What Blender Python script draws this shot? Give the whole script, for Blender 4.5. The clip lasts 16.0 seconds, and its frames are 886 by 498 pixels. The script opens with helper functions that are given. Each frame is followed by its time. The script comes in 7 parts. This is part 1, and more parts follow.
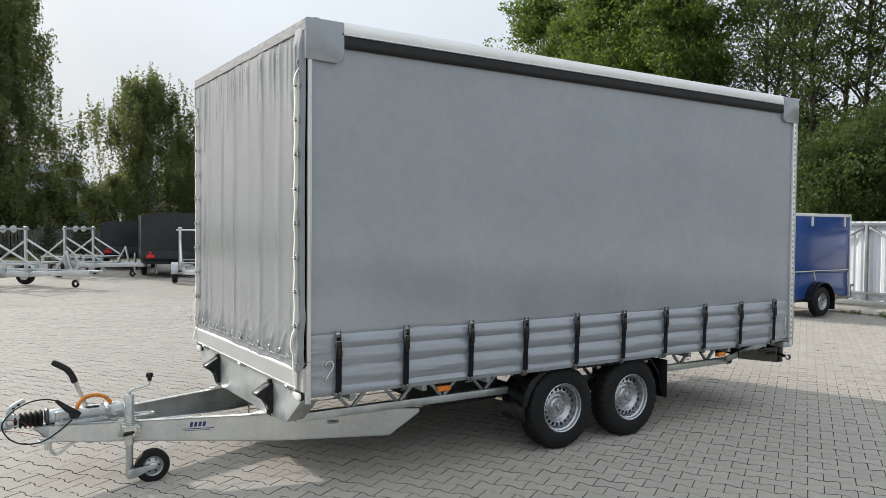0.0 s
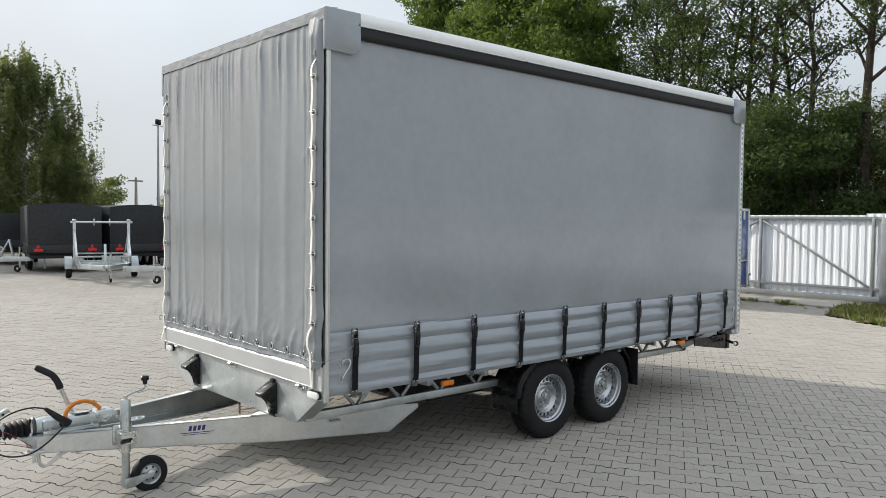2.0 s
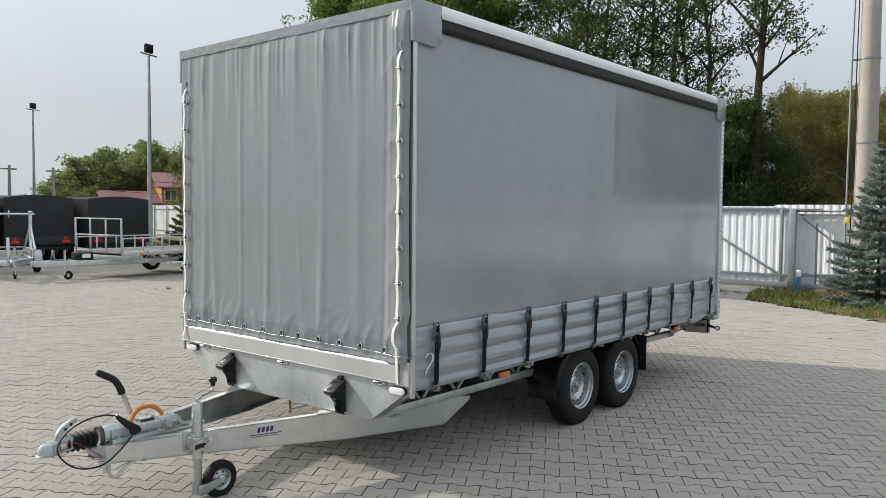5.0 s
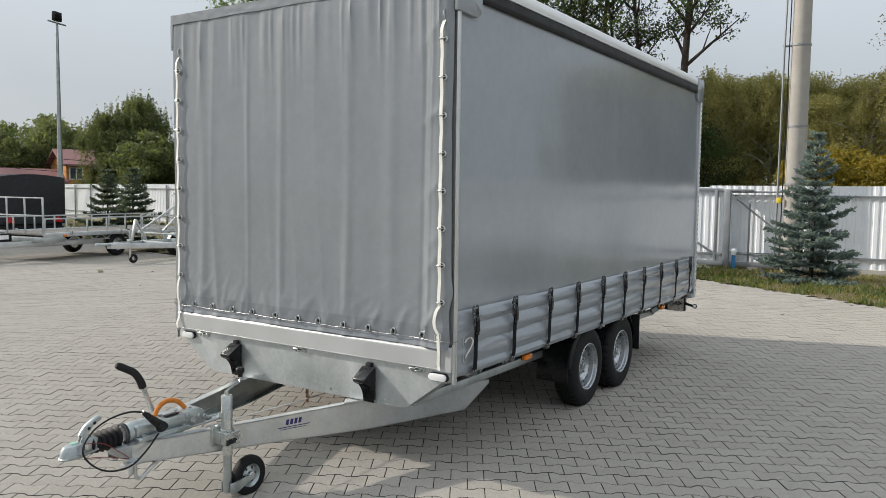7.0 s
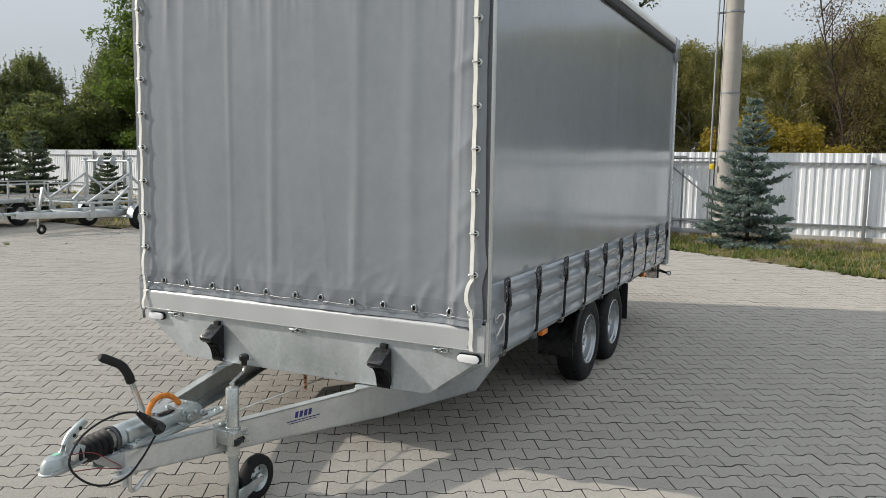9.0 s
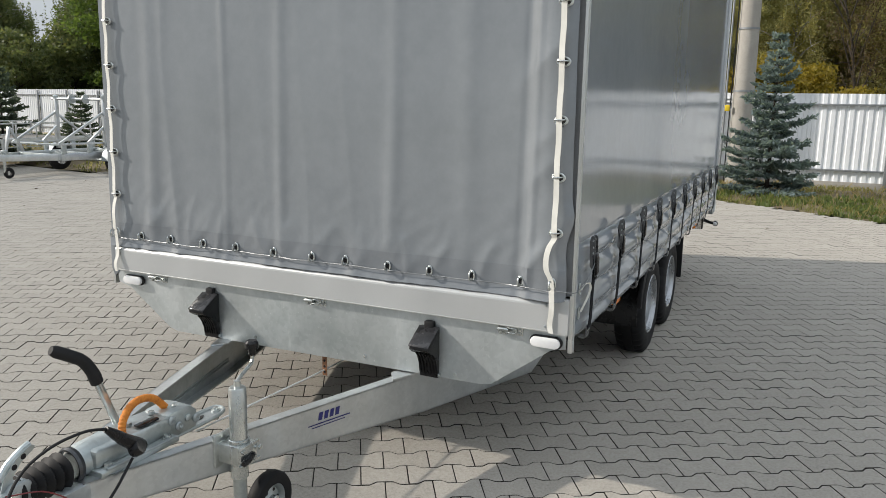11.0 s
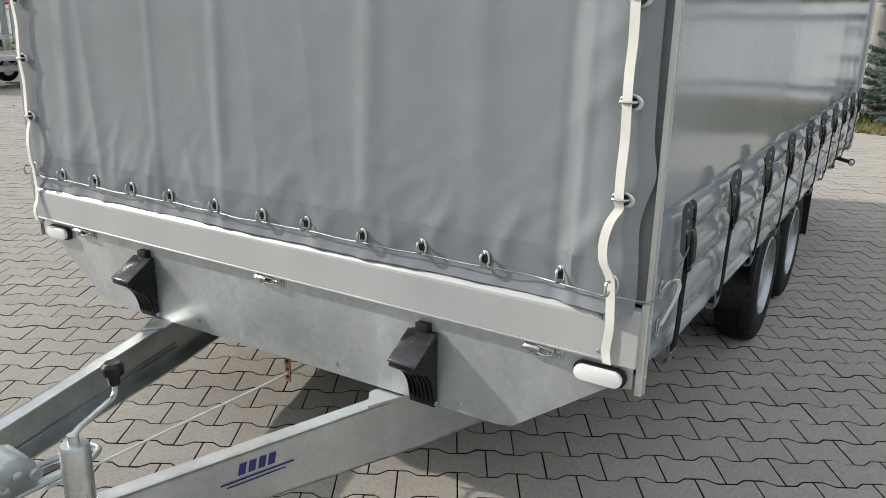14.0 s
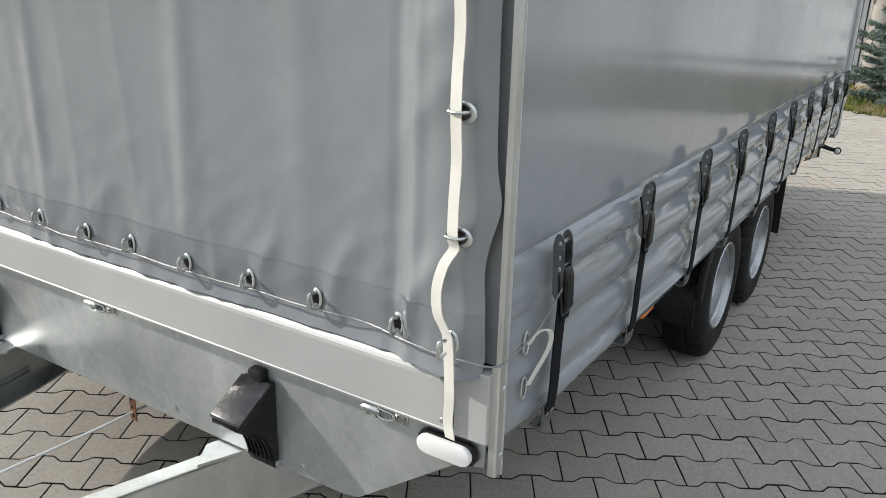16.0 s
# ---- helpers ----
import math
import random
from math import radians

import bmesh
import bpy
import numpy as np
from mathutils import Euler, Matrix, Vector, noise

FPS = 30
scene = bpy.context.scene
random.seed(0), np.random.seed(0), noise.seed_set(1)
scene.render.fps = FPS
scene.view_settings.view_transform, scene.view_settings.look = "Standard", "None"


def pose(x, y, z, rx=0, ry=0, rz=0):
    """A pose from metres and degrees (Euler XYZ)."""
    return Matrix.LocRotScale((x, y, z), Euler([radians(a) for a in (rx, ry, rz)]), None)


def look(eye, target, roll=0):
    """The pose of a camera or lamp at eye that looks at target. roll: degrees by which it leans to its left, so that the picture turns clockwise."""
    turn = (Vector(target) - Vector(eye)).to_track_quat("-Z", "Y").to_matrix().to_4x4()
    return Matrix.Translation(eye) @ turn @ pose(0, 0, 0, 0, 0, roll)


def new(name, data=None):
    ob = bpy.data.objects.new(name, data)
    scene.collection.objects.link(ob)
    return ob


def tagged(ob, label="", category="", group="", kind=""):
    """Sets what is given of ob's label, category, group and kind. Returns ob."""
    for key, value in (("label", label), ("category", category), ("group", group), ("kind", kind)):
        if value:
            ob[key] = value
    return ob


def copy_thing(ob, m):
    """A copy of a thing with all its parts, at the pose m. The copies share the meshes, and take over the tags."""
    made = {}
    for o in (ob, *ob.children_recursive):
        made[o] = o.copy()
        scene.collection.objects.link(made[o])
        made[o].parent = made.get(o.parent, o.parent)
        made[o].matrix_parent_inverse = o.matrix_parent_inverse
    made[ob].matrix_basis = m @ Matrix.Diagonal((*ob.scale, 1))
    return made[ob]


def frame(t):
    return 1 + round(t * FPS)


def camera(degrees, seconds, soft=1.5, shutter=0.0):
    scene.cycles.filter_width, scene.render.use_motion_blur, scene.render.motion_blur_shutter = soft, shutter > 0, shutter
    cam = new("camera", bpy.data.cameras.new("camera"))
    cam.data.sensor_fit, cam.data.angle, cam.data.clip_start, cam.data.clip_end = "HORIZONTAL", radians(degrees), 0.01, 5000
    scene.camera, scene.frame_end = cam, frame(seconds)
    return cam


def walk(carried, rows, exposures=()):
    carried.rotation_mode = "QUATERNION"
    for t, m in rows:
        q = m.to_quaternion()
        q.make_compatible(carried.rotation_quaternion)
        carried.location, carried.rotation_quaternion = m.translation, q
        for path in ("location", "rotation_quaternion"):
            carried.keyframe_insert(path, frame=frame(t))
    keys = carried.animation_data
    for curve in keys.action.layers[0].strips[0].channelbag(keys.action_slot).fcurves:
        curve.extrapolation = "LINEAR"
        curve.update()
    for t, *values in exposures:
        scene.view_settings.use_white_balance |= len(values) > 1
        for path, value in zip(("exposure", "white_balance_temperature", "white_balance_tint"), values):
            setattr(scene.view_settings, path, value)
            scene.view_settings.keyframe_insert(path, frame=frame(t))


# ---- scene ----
cam = camera(60.1, 16.0, soft=0.72)
PATH = [
    (0, (-0.007, -0.135, 1.711), (1.08, 1.543, 1.655), 0.5),
    (0.5, (-0.139, -0.008, 1.715), (1.004, 1.632, 1.654), 0.5),
    (1, (-0.287, 0.122, 1.722), (0.918, 1.717, 1.656), 0.5),
    (1.5, (-0.499, 0.239, 1.724), (0.768, 1.785, 1.653), 0.5),
    (2, (-0.663, 0.36, 1.726), (0.662, 1.856, 1.651), 0.6),
    (2.5, (-0.788, 0.504, 1.721), (0.588, 1.953, 1.642), 0.6),
    (3, (-0.914, 0.666, 1.723), (0.505, 2.074, 1.641), 0.6),
    (3.5, (-1.099, 0.8, 1.728), (0.353, 2.172, 1.642), 0.6),
    (6, (-1.7, 1.529, 1.737), (-0.105, 2.73, 1.621), 0.6),
    (6.5, (-1.77, 1.712, 1.722), (-0.14, 2.863, 1.591), 0.7),
    (7, (-1.815, 1.925, 1.72), (-0.147, 3.02, 1.573), 0.7),
    (7.5, (-1.902, 2.14, 1.731), (-0.198, 3.174, 1.567), 0.7),
    (8, (-1.907, 2.344, 1.71), (-0.171, 3.319, 1.529), 0.7),
    (8.5, (-1.804, 2.547, 1.693), (-0.042, 3.47, 1.491), 0.8),
    (9, (-1.7, 2.742, 1.664), (0.08, 3.627, 1.437), 0.8),
    (9.2, (-1.66, 2.823, 1.649), (0.124, 3.695, 1.412), 0.8),
    (11.3, (-0.87, 3.573, 1.559), (0.901, 4.414, 1.166), 1.1),
    (11.5, (-0.804, 3.633, 1.561), (0.96, 4.481, 1.15), 1.1),
    (12, (-0.584, 3.742, 1.532), (1.158, 4.619, 1.087), 1.2),
    (12.5, (-0.346, 3.795, 1.509), (1.365, 4.713, 1.033), 1.2),
    (13, (-0.144, 3.837, 1.487), (1.535, 4.797, 0.979), 1.2),
    (13.5, (0.031, 3.844, 1.471), (1.681, 4.839, 0.934), 1.1),
    (14, (0.188, 3.766, 1.463), (1.815, 4.782, 0.895), 1.1),
    (14.5, (0.304, 3.673, 1.457), (1.916, 4.698, 0.864), 1.2),
    (15, (0.417, 3.633, 1.474), (2.019, 4.663, 0.863), 1.2),
    (15.5, (0.591, 3.651, 1.488), (2.189, 4.679, 0.863), 1.3),
    (16, (0.73, 3.66, 1.488), (2.331, 4.679, 0.855), 1.4),
]
walk(cam, [(t, look(eye, target, roll)) for t, eye, target, roll in PATH], exposures=[(0.0, 0.58), (2.5, 0.55), (6.0, 0.38), (9.0, 0.29), (11.5, 0.36), (14.5, 0.42), (16.0, 0.51)])

# ---- light ----
SUN_EL, SUN_TO = 28.3, (-0.35, 0.937)
world = bpy.data.worlds.new("world")
scene.world = world
world.use_nodes = True
wn, wl = world.node_tree.nodes, world.node_tree.links
wn.clear()
sky = wn.new("ShaderNodeTexSky")
sky.sky_type = "NISHITA"
sky.sun_disc = False
sky.sun_elevation = radians(SUN_EL)
sky.sun_rotation = math.atan2(SUN_TO[0], SUN_TO[1])
sky.air_density, sky.dust_density, sky.ozone_density = 1.0, 4.0, 1.0
haze = wn.new("ShaderNodeRGB")
haze.outputs[0].default_value = (6.0, 6.5, 7.0, 1)
mixs = wn.new("ShaderNodeMix")
mixs.data_type = "RGBA"
mixs.inputs[0].default_value = 0.86
wl.new(sky.outputs[0], mixs.inputs[6])
wl.new(haze.outputs[0], mixs.inputs[7])
# thin uneven cloud in the haze
wtc = wn.new("ShaderNodeTexCoord")
wno = wn.new("ShaderNodeTexNoise")
wno.inputs["Scale"].default_value = 2.2
wno.inputs["Detail"].default_value = 5
wl.new(wtc.outputs["Generated"], wno.inputs["Vector"])
wmr = wn.new("ShaderNodeMapRange")
wmr.inputs[1].default_value, wmr.inputs[2].default_value = 0.3, 0.7
wmr.inputs[3].default_value, wmr.inputs[4].default_value = 0.93, 1.09
wl.new(wno.outputs[0], wmr.inputs[0])
wmx = wn.new("ShaderNodeVectorMath")
wmx.operation = "SCALE"
wl.new(mixs.outputs[2], wmx.inputs[0])
# hazy sky: brighter towards the zenith
sxy = wn.new("ShaderNodeSeparateXYZ")
wl.new(wtc.outputs["Generated"], sxy.inputs[0])
zen = wn.new("ShaderNodeMapRange")
zen.inputs[1].default_value, zen.inputs[2].default_value = 0.12, 0.95
zen.inputs[3].default_value, zen.inputs[4].default_value = 1.0, 2.0
wl.new(sxy.outputs[2], zen.inputs[0])
both = wn.new("ShaderNodeMath")
both.operation = "MULTIPLY"
wl.new(zen.outputs[0], both.inputs[0])
wl.new(wmr.outputs[0], both.inputs[1])
wl.new(both.outputs[0], wmx.inputs["Scale"])
bg = wn.new("ShaderNodeBackground")
bg.inputs[1].default_value = 0.075
wout = wn.new("ShaderNodeOutputWorld")
wl.new(wmx.outputs[0], bg.inputs[0])
wl.new(bg.outputs[0], wout.inputs[0])
sun = new("sun", bpy.data.lights.new("sun", "SUN"))
sun.data.energy, sun.data.angle, sun.data.color = 3.4, radians(0.9), (1.0, 0.93, 0.84)
sv = Vector((SUN_TO[0], SUN_TO[1], math.tan(radians(SUN_EL)) * math.hypot(*SUN_TO)))
sun.matrix_world = look(sv * 30, (0, 0, 0))

# ---- materials ----
def mat_base(name, rough=0.5, metal=0.0, spec=0.5, coat=0.0):
    m = bpy.data.materials.new(name)
    m.use_nodes = True
    b = m.node_tree.nodes["Principled BSDF"]
    b.inputs["Roughness"].default_value = rough
    b.inputs["Metallic"].default_value = metal
    b.inputs["Specular IOR Level"].default_value = spec
    b.inputs["Coat Weight"].default_value = coat
    return m, m.node_tree.nodes, m.node_tree.links, b


def coords(n):
    return n.new("ShaderNodeTexCoord").outputs["Object"]


def noise_node(n, l, vec, scale, detail=4, rough=0.55, stretch=None):
    t = n.new("ShaderNodeTexNoise")
    t.inputs["Scale"].default_value = scale
    t.inputs["Detail"].default_value = detail
    t.inputs["Roughness"].default_value = rough
    if stretch:
        mp = n.new("ShaderNodeMapping")
        mp.inputs["Scale"].default_value = stretch
        l.new(vec, mp.inputs["Vector"])
        vec = mp.outputs[0]
    l.new(vec, t.inputs["Vector"])
    return t.outputs["Fac"]


def ramp(n, l, fac, stops):
    r = n.new("ShaderNodeValToRGB")
    e = r.color_ramp.elements
    e[0].position, e[0].color = stops[0][0], (*stops[0][1], 1)
    e[1].position, e[1].color = stops[-1][0], (*stops[-1][1], 1)
    for p, c in stops[1:-1]:
        k = e.new(p)
        k.color = (*c, 1)
    l.new(fac, r.inputs[0])
    return r.outputs[0]


def mixc(n, l, fac, a, b, mode="MIX"):
    m = n.new("ShaderNodeMix")
    m.data_type, m.blend_type = "RGBA", mode
    if isinstance(fac, float):
        m.inputs[0].default_value = fac
    else:
        l.new(fac, m.inputs[0])
    for k, v in ((6, a), (7, b)):
        if isinstance(v, tuple):
            m.inputs[k].default_value = (*v, 1)
        else:
            l.new(v, m.inputs[k])
    return m.outputs[2]


def bump(n, l, b, height, strength=0.2, dist=0.002):
    k = n.new("ShaderNodeBump")
    k.inputs["Strength"].default_value = strength
    k.inputs["Distance"].default_value = dist
    l.new(height, k.inputs["Height"])
    l.new(k.outputs[0], b.inputs["Normal"])
    return k


def rough_from(n, l, b, fac, lo, hi):
    r = n.new("ShaderNodeMapRange")
    r.inputs[1].default_value, r.inputs[2].default_value = 0.3, 0.7
    r.inputs[3].default_value, r.inputs[4].default_value = lo, hi
    l.new(fac, r.inputs[0])
    l.new(r.outputs[0], b.inputs["Roughness"])


def plain(name, dark, light, scale=6.0, rough=0.5, metal=0.0, coat=0.0, fine=60.0, bmp=0.1, spec=0.5, rr=0.08):
    """Two tones blended by a coarse and a fine noise, with a fine relief."""
    m, n, l, b = mat_base(name, rough, metal, spec, coat)
    c = coords(n)
    a = noise_node(n, l, c, scale, 5)
    f = noise_node(n, l, c, fine, 3)
    s = n.new("ShaderNodeMath")
    s.operation = "ADD"
    h = n.new("ShaderNodeMath")
    h.operation = "MULTIPLY"
    h.inputs[1].default_value = 0.35
    l.new(f, h.inputs[0])
    l.new(a, s.inputs[0])
    l.new(h.outputs[0], s.inputs[1])
    l.new(ramp(n, l, s.outputs[0], [(0.4, dark), (0.95, light)]), b.inputs["Base Color"])
    rough_from(n, l, b, a, max(0.02, rough - rr), min(1, rough + rr))
    if bmp:
        bump(n, l, b, f, bmp)
    return m


def tarp_mat(name, dark, light, rough, weave=0.02, spec=0.5):
    """Coated PVC sheet: faint stains, a satin sheen, tiny slack ripples."""
    m, n, l, b = mat_base(name, rough, 0, spec)
    c = coords(n)
    big = noise_node(n, l, c, 1.3, 5)
    dust = noise_node(n, l, c, 14, 6, 0.7)
    base = ramp(n, l, big, [(0.3, dark), (0.7, light)])
    mottled = mixc(n, l, 0.05, base, ramp(n, l, dust, [(0.35, (0.1, 0.1, 0.1)), (0.75, (0.6, 0.6, 0.6))]))
    l.new(mottled, b.inputs["Base Color"])
    rough_from(n, l, b, big, rough - 0.015, rough + 0.03)
    slack = noise_node(n, l, c, 2.2, 1, 0.4)
    bump(n, l, b, slack, 0.12, weave)
    return m


def galv(name, lo, hi, rough=0.42, scale=14.0):
    """Hot-dip galvanised steel: spangle, dull streaks, bright scuffs."""
    m, n, l, b = mat_base(name, rough, 0.88)
    c = coords(n)
    v = n.new("ShaderNodeTexVoronoi")
    v.inputs["Scale"].default_value = 70
    l.new(c, v.inputs["Vector"])
    big = noise_node(n, l, c, scale * 0.35, 6, 0.65)
    streak = noise_node(n, l, c, 9, 4, 0.6, (1, 1, 0.12))
    tone = ramp(n, l, big, [(0.3, lo), (0.7, hi)])
    bw = n.new("ShaderNodeRGBToBW")
    l.new(v.outputs["Color"], bw.inputs[0])
    sp = mixc(n, l, 0.16, tone, bw.outputs[0], "SOFT_LIGHT")
    st = mixc(n, l, 0.22, sp, ramp(n, l, streak, [(0.42, lo), (0.62, hi)]))
    l.new(st, b.inputs["Base Color"])
    rough_from(n, l, b, streak, rough - 0.1, rough + 0.14)
    bump(n, l, b, big, 0.08, 0.004)
    return m


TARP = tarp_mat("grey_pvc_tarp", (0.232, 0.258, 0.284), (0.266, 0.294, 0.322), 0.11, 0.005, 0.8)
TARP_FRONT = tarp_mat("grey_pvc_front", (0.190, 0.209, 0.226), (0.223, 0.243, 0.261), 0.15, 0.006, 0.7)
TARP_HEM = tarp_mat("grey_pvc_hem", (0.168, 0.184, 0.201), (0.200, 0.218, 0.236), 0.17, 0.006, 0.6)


def scuffed_steel():
    """Galvanised sheet with a dull cloudy sheen and chalky run marks."""
    m, n, l, b = mat_base("scuffed_galvanised_sheet", 0.34, 0.85)
    c = coords(n)
    cloud = noise_node(n, l, c, 2.6, 5, 0.6)
    v = n.new("ShaderNodeTexVoronoi")
    v.inputs["Scale"].default_value = 55
    l.new(c, v.inputs["Vector"])
    tone = ramp(n, l, cloud, [(0.3, (0.40, 0.435, 0.44)), (0.7, (0.60, 0.63, 0.635))])
    bw = n.new("ShaderNodeRGBToBW")
    l.new(v.outputs["Color"], bw.inputs[0])
    tone = mixc(n, l, 0.14, tone, bw.outputs[0], "SOFT_LIGHT")
    runs = noise_node(n, l, c, 7, 5, 0.7, (1, 1, 0.16))
    mask = ramp(n, l, runs, [(0.64, (0, 0, 0)), (0.76, (0.45, 0.45, 0.45))])
    tone = mixc(n, l, mask, tone, (0.76, 0.78, 0.78))
    specks = noise_node(n, l, c, 55, 3, 0.6)
    tone = mixc(n, l, ramp(n, l, specks, [(0.66, (0, 0, 0)), (0.74, (0.6, 0.6, 0.6))]), tone, (0.72, 0.74, 0.74))
    l.new(tone, b.inputs["Base Color"])
    rough_from(n, l, b, runs, 0.40, 0.58)
    bump(n, l, b, cloud, 0.10, 0.006)
    return m


APRON_STEEL = scuffed_steel()
TARP_DARK = tarp_mat("charcoal_tarp", (0.016, 0.018, 0.021), (0.026, 0.028, 0.031), 0.6, 0.01, 0.2)
TARP_BLUE = tarp_mat("blue_tarp", (0.003, 0.036, 0.17), (0.006, 0.058, 0.26), 0.14, 0.003)
TARP_WHITE = tarp_mat("white_roof_tarp", (0.62, 0.63, 0.63), (0.74, 0.75, 0.75), 0.45)
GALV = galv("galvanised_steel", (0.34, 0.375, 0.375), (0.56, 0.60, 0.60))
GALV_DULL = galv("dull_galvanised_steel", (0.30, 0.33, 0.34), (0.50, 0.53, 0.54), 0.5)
GALV_LIGHT = galv("light_galvanised_steel", (0.44, 0.465, 0.475), (0.62, 0.645, 0.65), 0.38)
ZINC = galv("bright_zinc", (0.40, 0.425, 0.42), (0.62, 0.645, 0.63), 0.26, 40)
ALU = plain("anodised_aluminium", (0.55, 0.56, 0.55), (0.68, 0.69, 0.67), 3, 0.34, 0.8, fine=220, bmp=0.04)
ALU_MATT = plain("matt_aluminium", (0.435, 0.445, 0.445), (0.505, 0.515, 0.515), 3, 0.42, 0.3, fine=220, bmp=0.04)
ALU_PALE = plain("pale_aluminium", (0.70, 0.71, 0.71), (0.80, 0.81, 0.80), 3, 0.4, 0.3, fine=200, bmp=0.04)
RIM = plain("silver_wheel_paint", (0.36, 0.375, 0.39), (0.48, 0.495, 0.51), 8, 0.26, 0.8, fine=150, bmp=0.03)
RUBBER = plain("tyre_rubber", (0.006, 0.006, 0.007), (0.015, 0.015, 0.0155), 9, 0.65, 0, fine=120, bmp=0.25, spec=0.22)
BLACK = plain("black_plastic", (0.006, 0.006, 0.0065), (0.013, 0.013, 0.014), 12, 0.26, 0, fine=180, bmp=0.08, spec=0.3)
WORN_BLACK = plain("worn_black_plate", (0.008, 0.008, 0.009), (0.055, 0.055, 0.058), 18, 0.26, 0.1, fine=90, bmp=0.2)
DARK_STEEL = plain("dark_plated_steel", (0.035, 0.037, 0.04), (0.10, 0.105, 0.11), 25, 0.35, 0.7, fine=200, bmp=0.1)
BUCKLE_STEEL = plain("grey_plated_steel", (0.11, 0.114, 0.118), (0.23, 0.235, 0.24), 25, 0.32, 0.75, fine=200, bmp=0.1)
BLACK_MATT = plain("black_matt", (0.006, 0.006, 0.007), (0.015, 0.015, 0.016), 9, 0.6, 0, fine=120, bmp=0.1, spec=0.3)
WEBBING = plain("black_webbing", (0.005, 0.006, 0.008), (0.011, 0.012, 0.015), 30, 0.85, 0, fine=500, bmp=0.3, spec=0.15)
UNDER = plain("dark_underbody", (0.010, 0.010, 0.010), (0.03, 0.03, 0.028), 5, 0.8, 0, fine=60, bmp=0.1)
PLYWOOD = plain("brown_plywood", (0.035, 0.024, 0.016), (0.06, 0.042, 0.03), 4, 0.6, 0, fine=70, bmp=0.1)
WHITE_STRAP = plain("white_strap", (0.62, 0.61, 0.56), (0.74, 0.73, 0.68), 20, 0.7, 0, fine=400, bmp=0.2)
WHITE_PLASTIC = plain("white_lens", (0.70, 0.70, 0.70), (0.82, 0.82, 0.82), 8, 0.2, 0, fine=90, bmp=0.02)
AMBER = plain("amber_lens", (0.70, 0.17, 0.01), (0.80, 0.24, 0.016), 20, 0.2, 0, fine=300, bmp=0.1)
RED_LENS = plain("red_lens", (0.42, 0.01, 0.012), (0.55, 0.02, 0.02), 20, 0.22, 0, fine=300, bmp=0.1)
ORANGE = plain("orange_rope", (0.45, 0.13, 0.012), (0.66, 0.24, 0.03), 40, 0.7, 0, fine=260, bmp=0.5)
RED_WIRE = plain("red_cable", (0.13, 0.012, 0.016), (0.20, 0.02, 0.024), 10, 0.45)
BRONZE = plain("rusty_steel", (0.16, 0.075, 0.04), (0.34, 0.17, 0.09), 40, 0.6, 0.4, fine=200)
STEEL_CABLE = plain("steel_cable", (0.17, 0.178, 0.182), (0.29, 0.298, 0.302), 60, 0.35, 0.7, fine=600, bmp=0.3)
NAVY = plain("navy_print", (0.012, 0.014, 0.11), (0.02, 0.022, 0.15), 10, 0.4)
GREEN_PRINT = plain("green_label", (0.2, 0.5, 0.36), (0.3, 0.6, 0.45), 10, 0.4)
BLUE_BIN = plain("blue_plastic", (0.01, 0.12, 0.28), (0.02, 0.2, 0.4), 10, 0.45)
YELLOW = plain("yellow_plastic", (0.7, 0.5, 0.02), (0.8, 0.6, 0.04), 10, 0.45)
CONCRETE = plain("spun_concrete", (0.30, 0.28, 0.25), (0.42, 0.40, 0.36), 2.5, 0.85, 0, fine=40, bmp=0.3, spec=0.3)
FENCE_SHEET = plain("white_steel_sheet", (0.74, 0.76, 0.78), (0.84, 0.86, 0.88), 1.2, 0.4, 0, fine=20, bmp=0.02)
FENCE_STEEL = plain("grey_fence_steel", (0.20, 0.215, 0.225), (0.30, 0.315, 0.325), 3, 0.5, 0.3, fine=60, bmp=0.05)
# fence copy of the weathered wood, its shade put into a darker colour
WOOD_SHADED = plain("shaded_weathered_wood", (0.055, 0.052, 0.05), (0.12, 0.115, 0.11), 3, 0.85, 0, fine=50, bmp=0.3, spec=0.2)
WOOD_GREY = plain("weathered_wood", (0.13, 0.12, 0.11), (0.24, 0.23, 0.21), 3, 0.85, 0, fine=50, bmp=0.3, spec=0.2)
HOUSE_WALL = plain("ochre_render", (0.42, 0.20, 0.06), (0.52, 0.27, 0.10), 1.5, 0.9, 0, fine=30, bmp=0.2, spec=0.2)
HOUSE_GREY = plain("pale_render", (0.35, 0.33, 0.3), (0.45, 0.43, 0.4), 1.5, 0.9, 0, fine=30, bmp=0.2, spec=0.2)
ROOF_RED = plain("red_roof", (0.20, 0.09, 0.085), (0.28, 0.14, 0.13), 2, 0.7, 0, fine=25, bmp=0.3)
ROOF_GREY = plain("grey_blue_roof", (0.12, 0.14, 0.17), (0.2, 0.23, 0.27), 2, 0.6, 0, fine=25, bmp=0.3)
GLASS_DARK = plain("window_pane", (0.05, 0.06, 0.07), (0.09, 0.1, 0.12), 2, 0.08, 0, fine=10, bmp=0)
BARK = plain("dark_bark", (0.025, 0.02, 0.016), (0.075, 0.062, 0.05), 6, 0.95, 0, fine=40, bmp=0.8, spec=0.2)
BARK_BIRCH = plain("birch_bark", (0.12, 0.11, 0.1), (0.55, 0.53, 0.5), 5, 0.85, 0, fine=30, bmp=0.4, spec=0.2)
SEAL = plain("grey_rubber_seal", (0.20, 0.208, 0.216), (0.25, 0.257, 0.265), 60, 0.6, 0, fine=200, bmp=0.05)
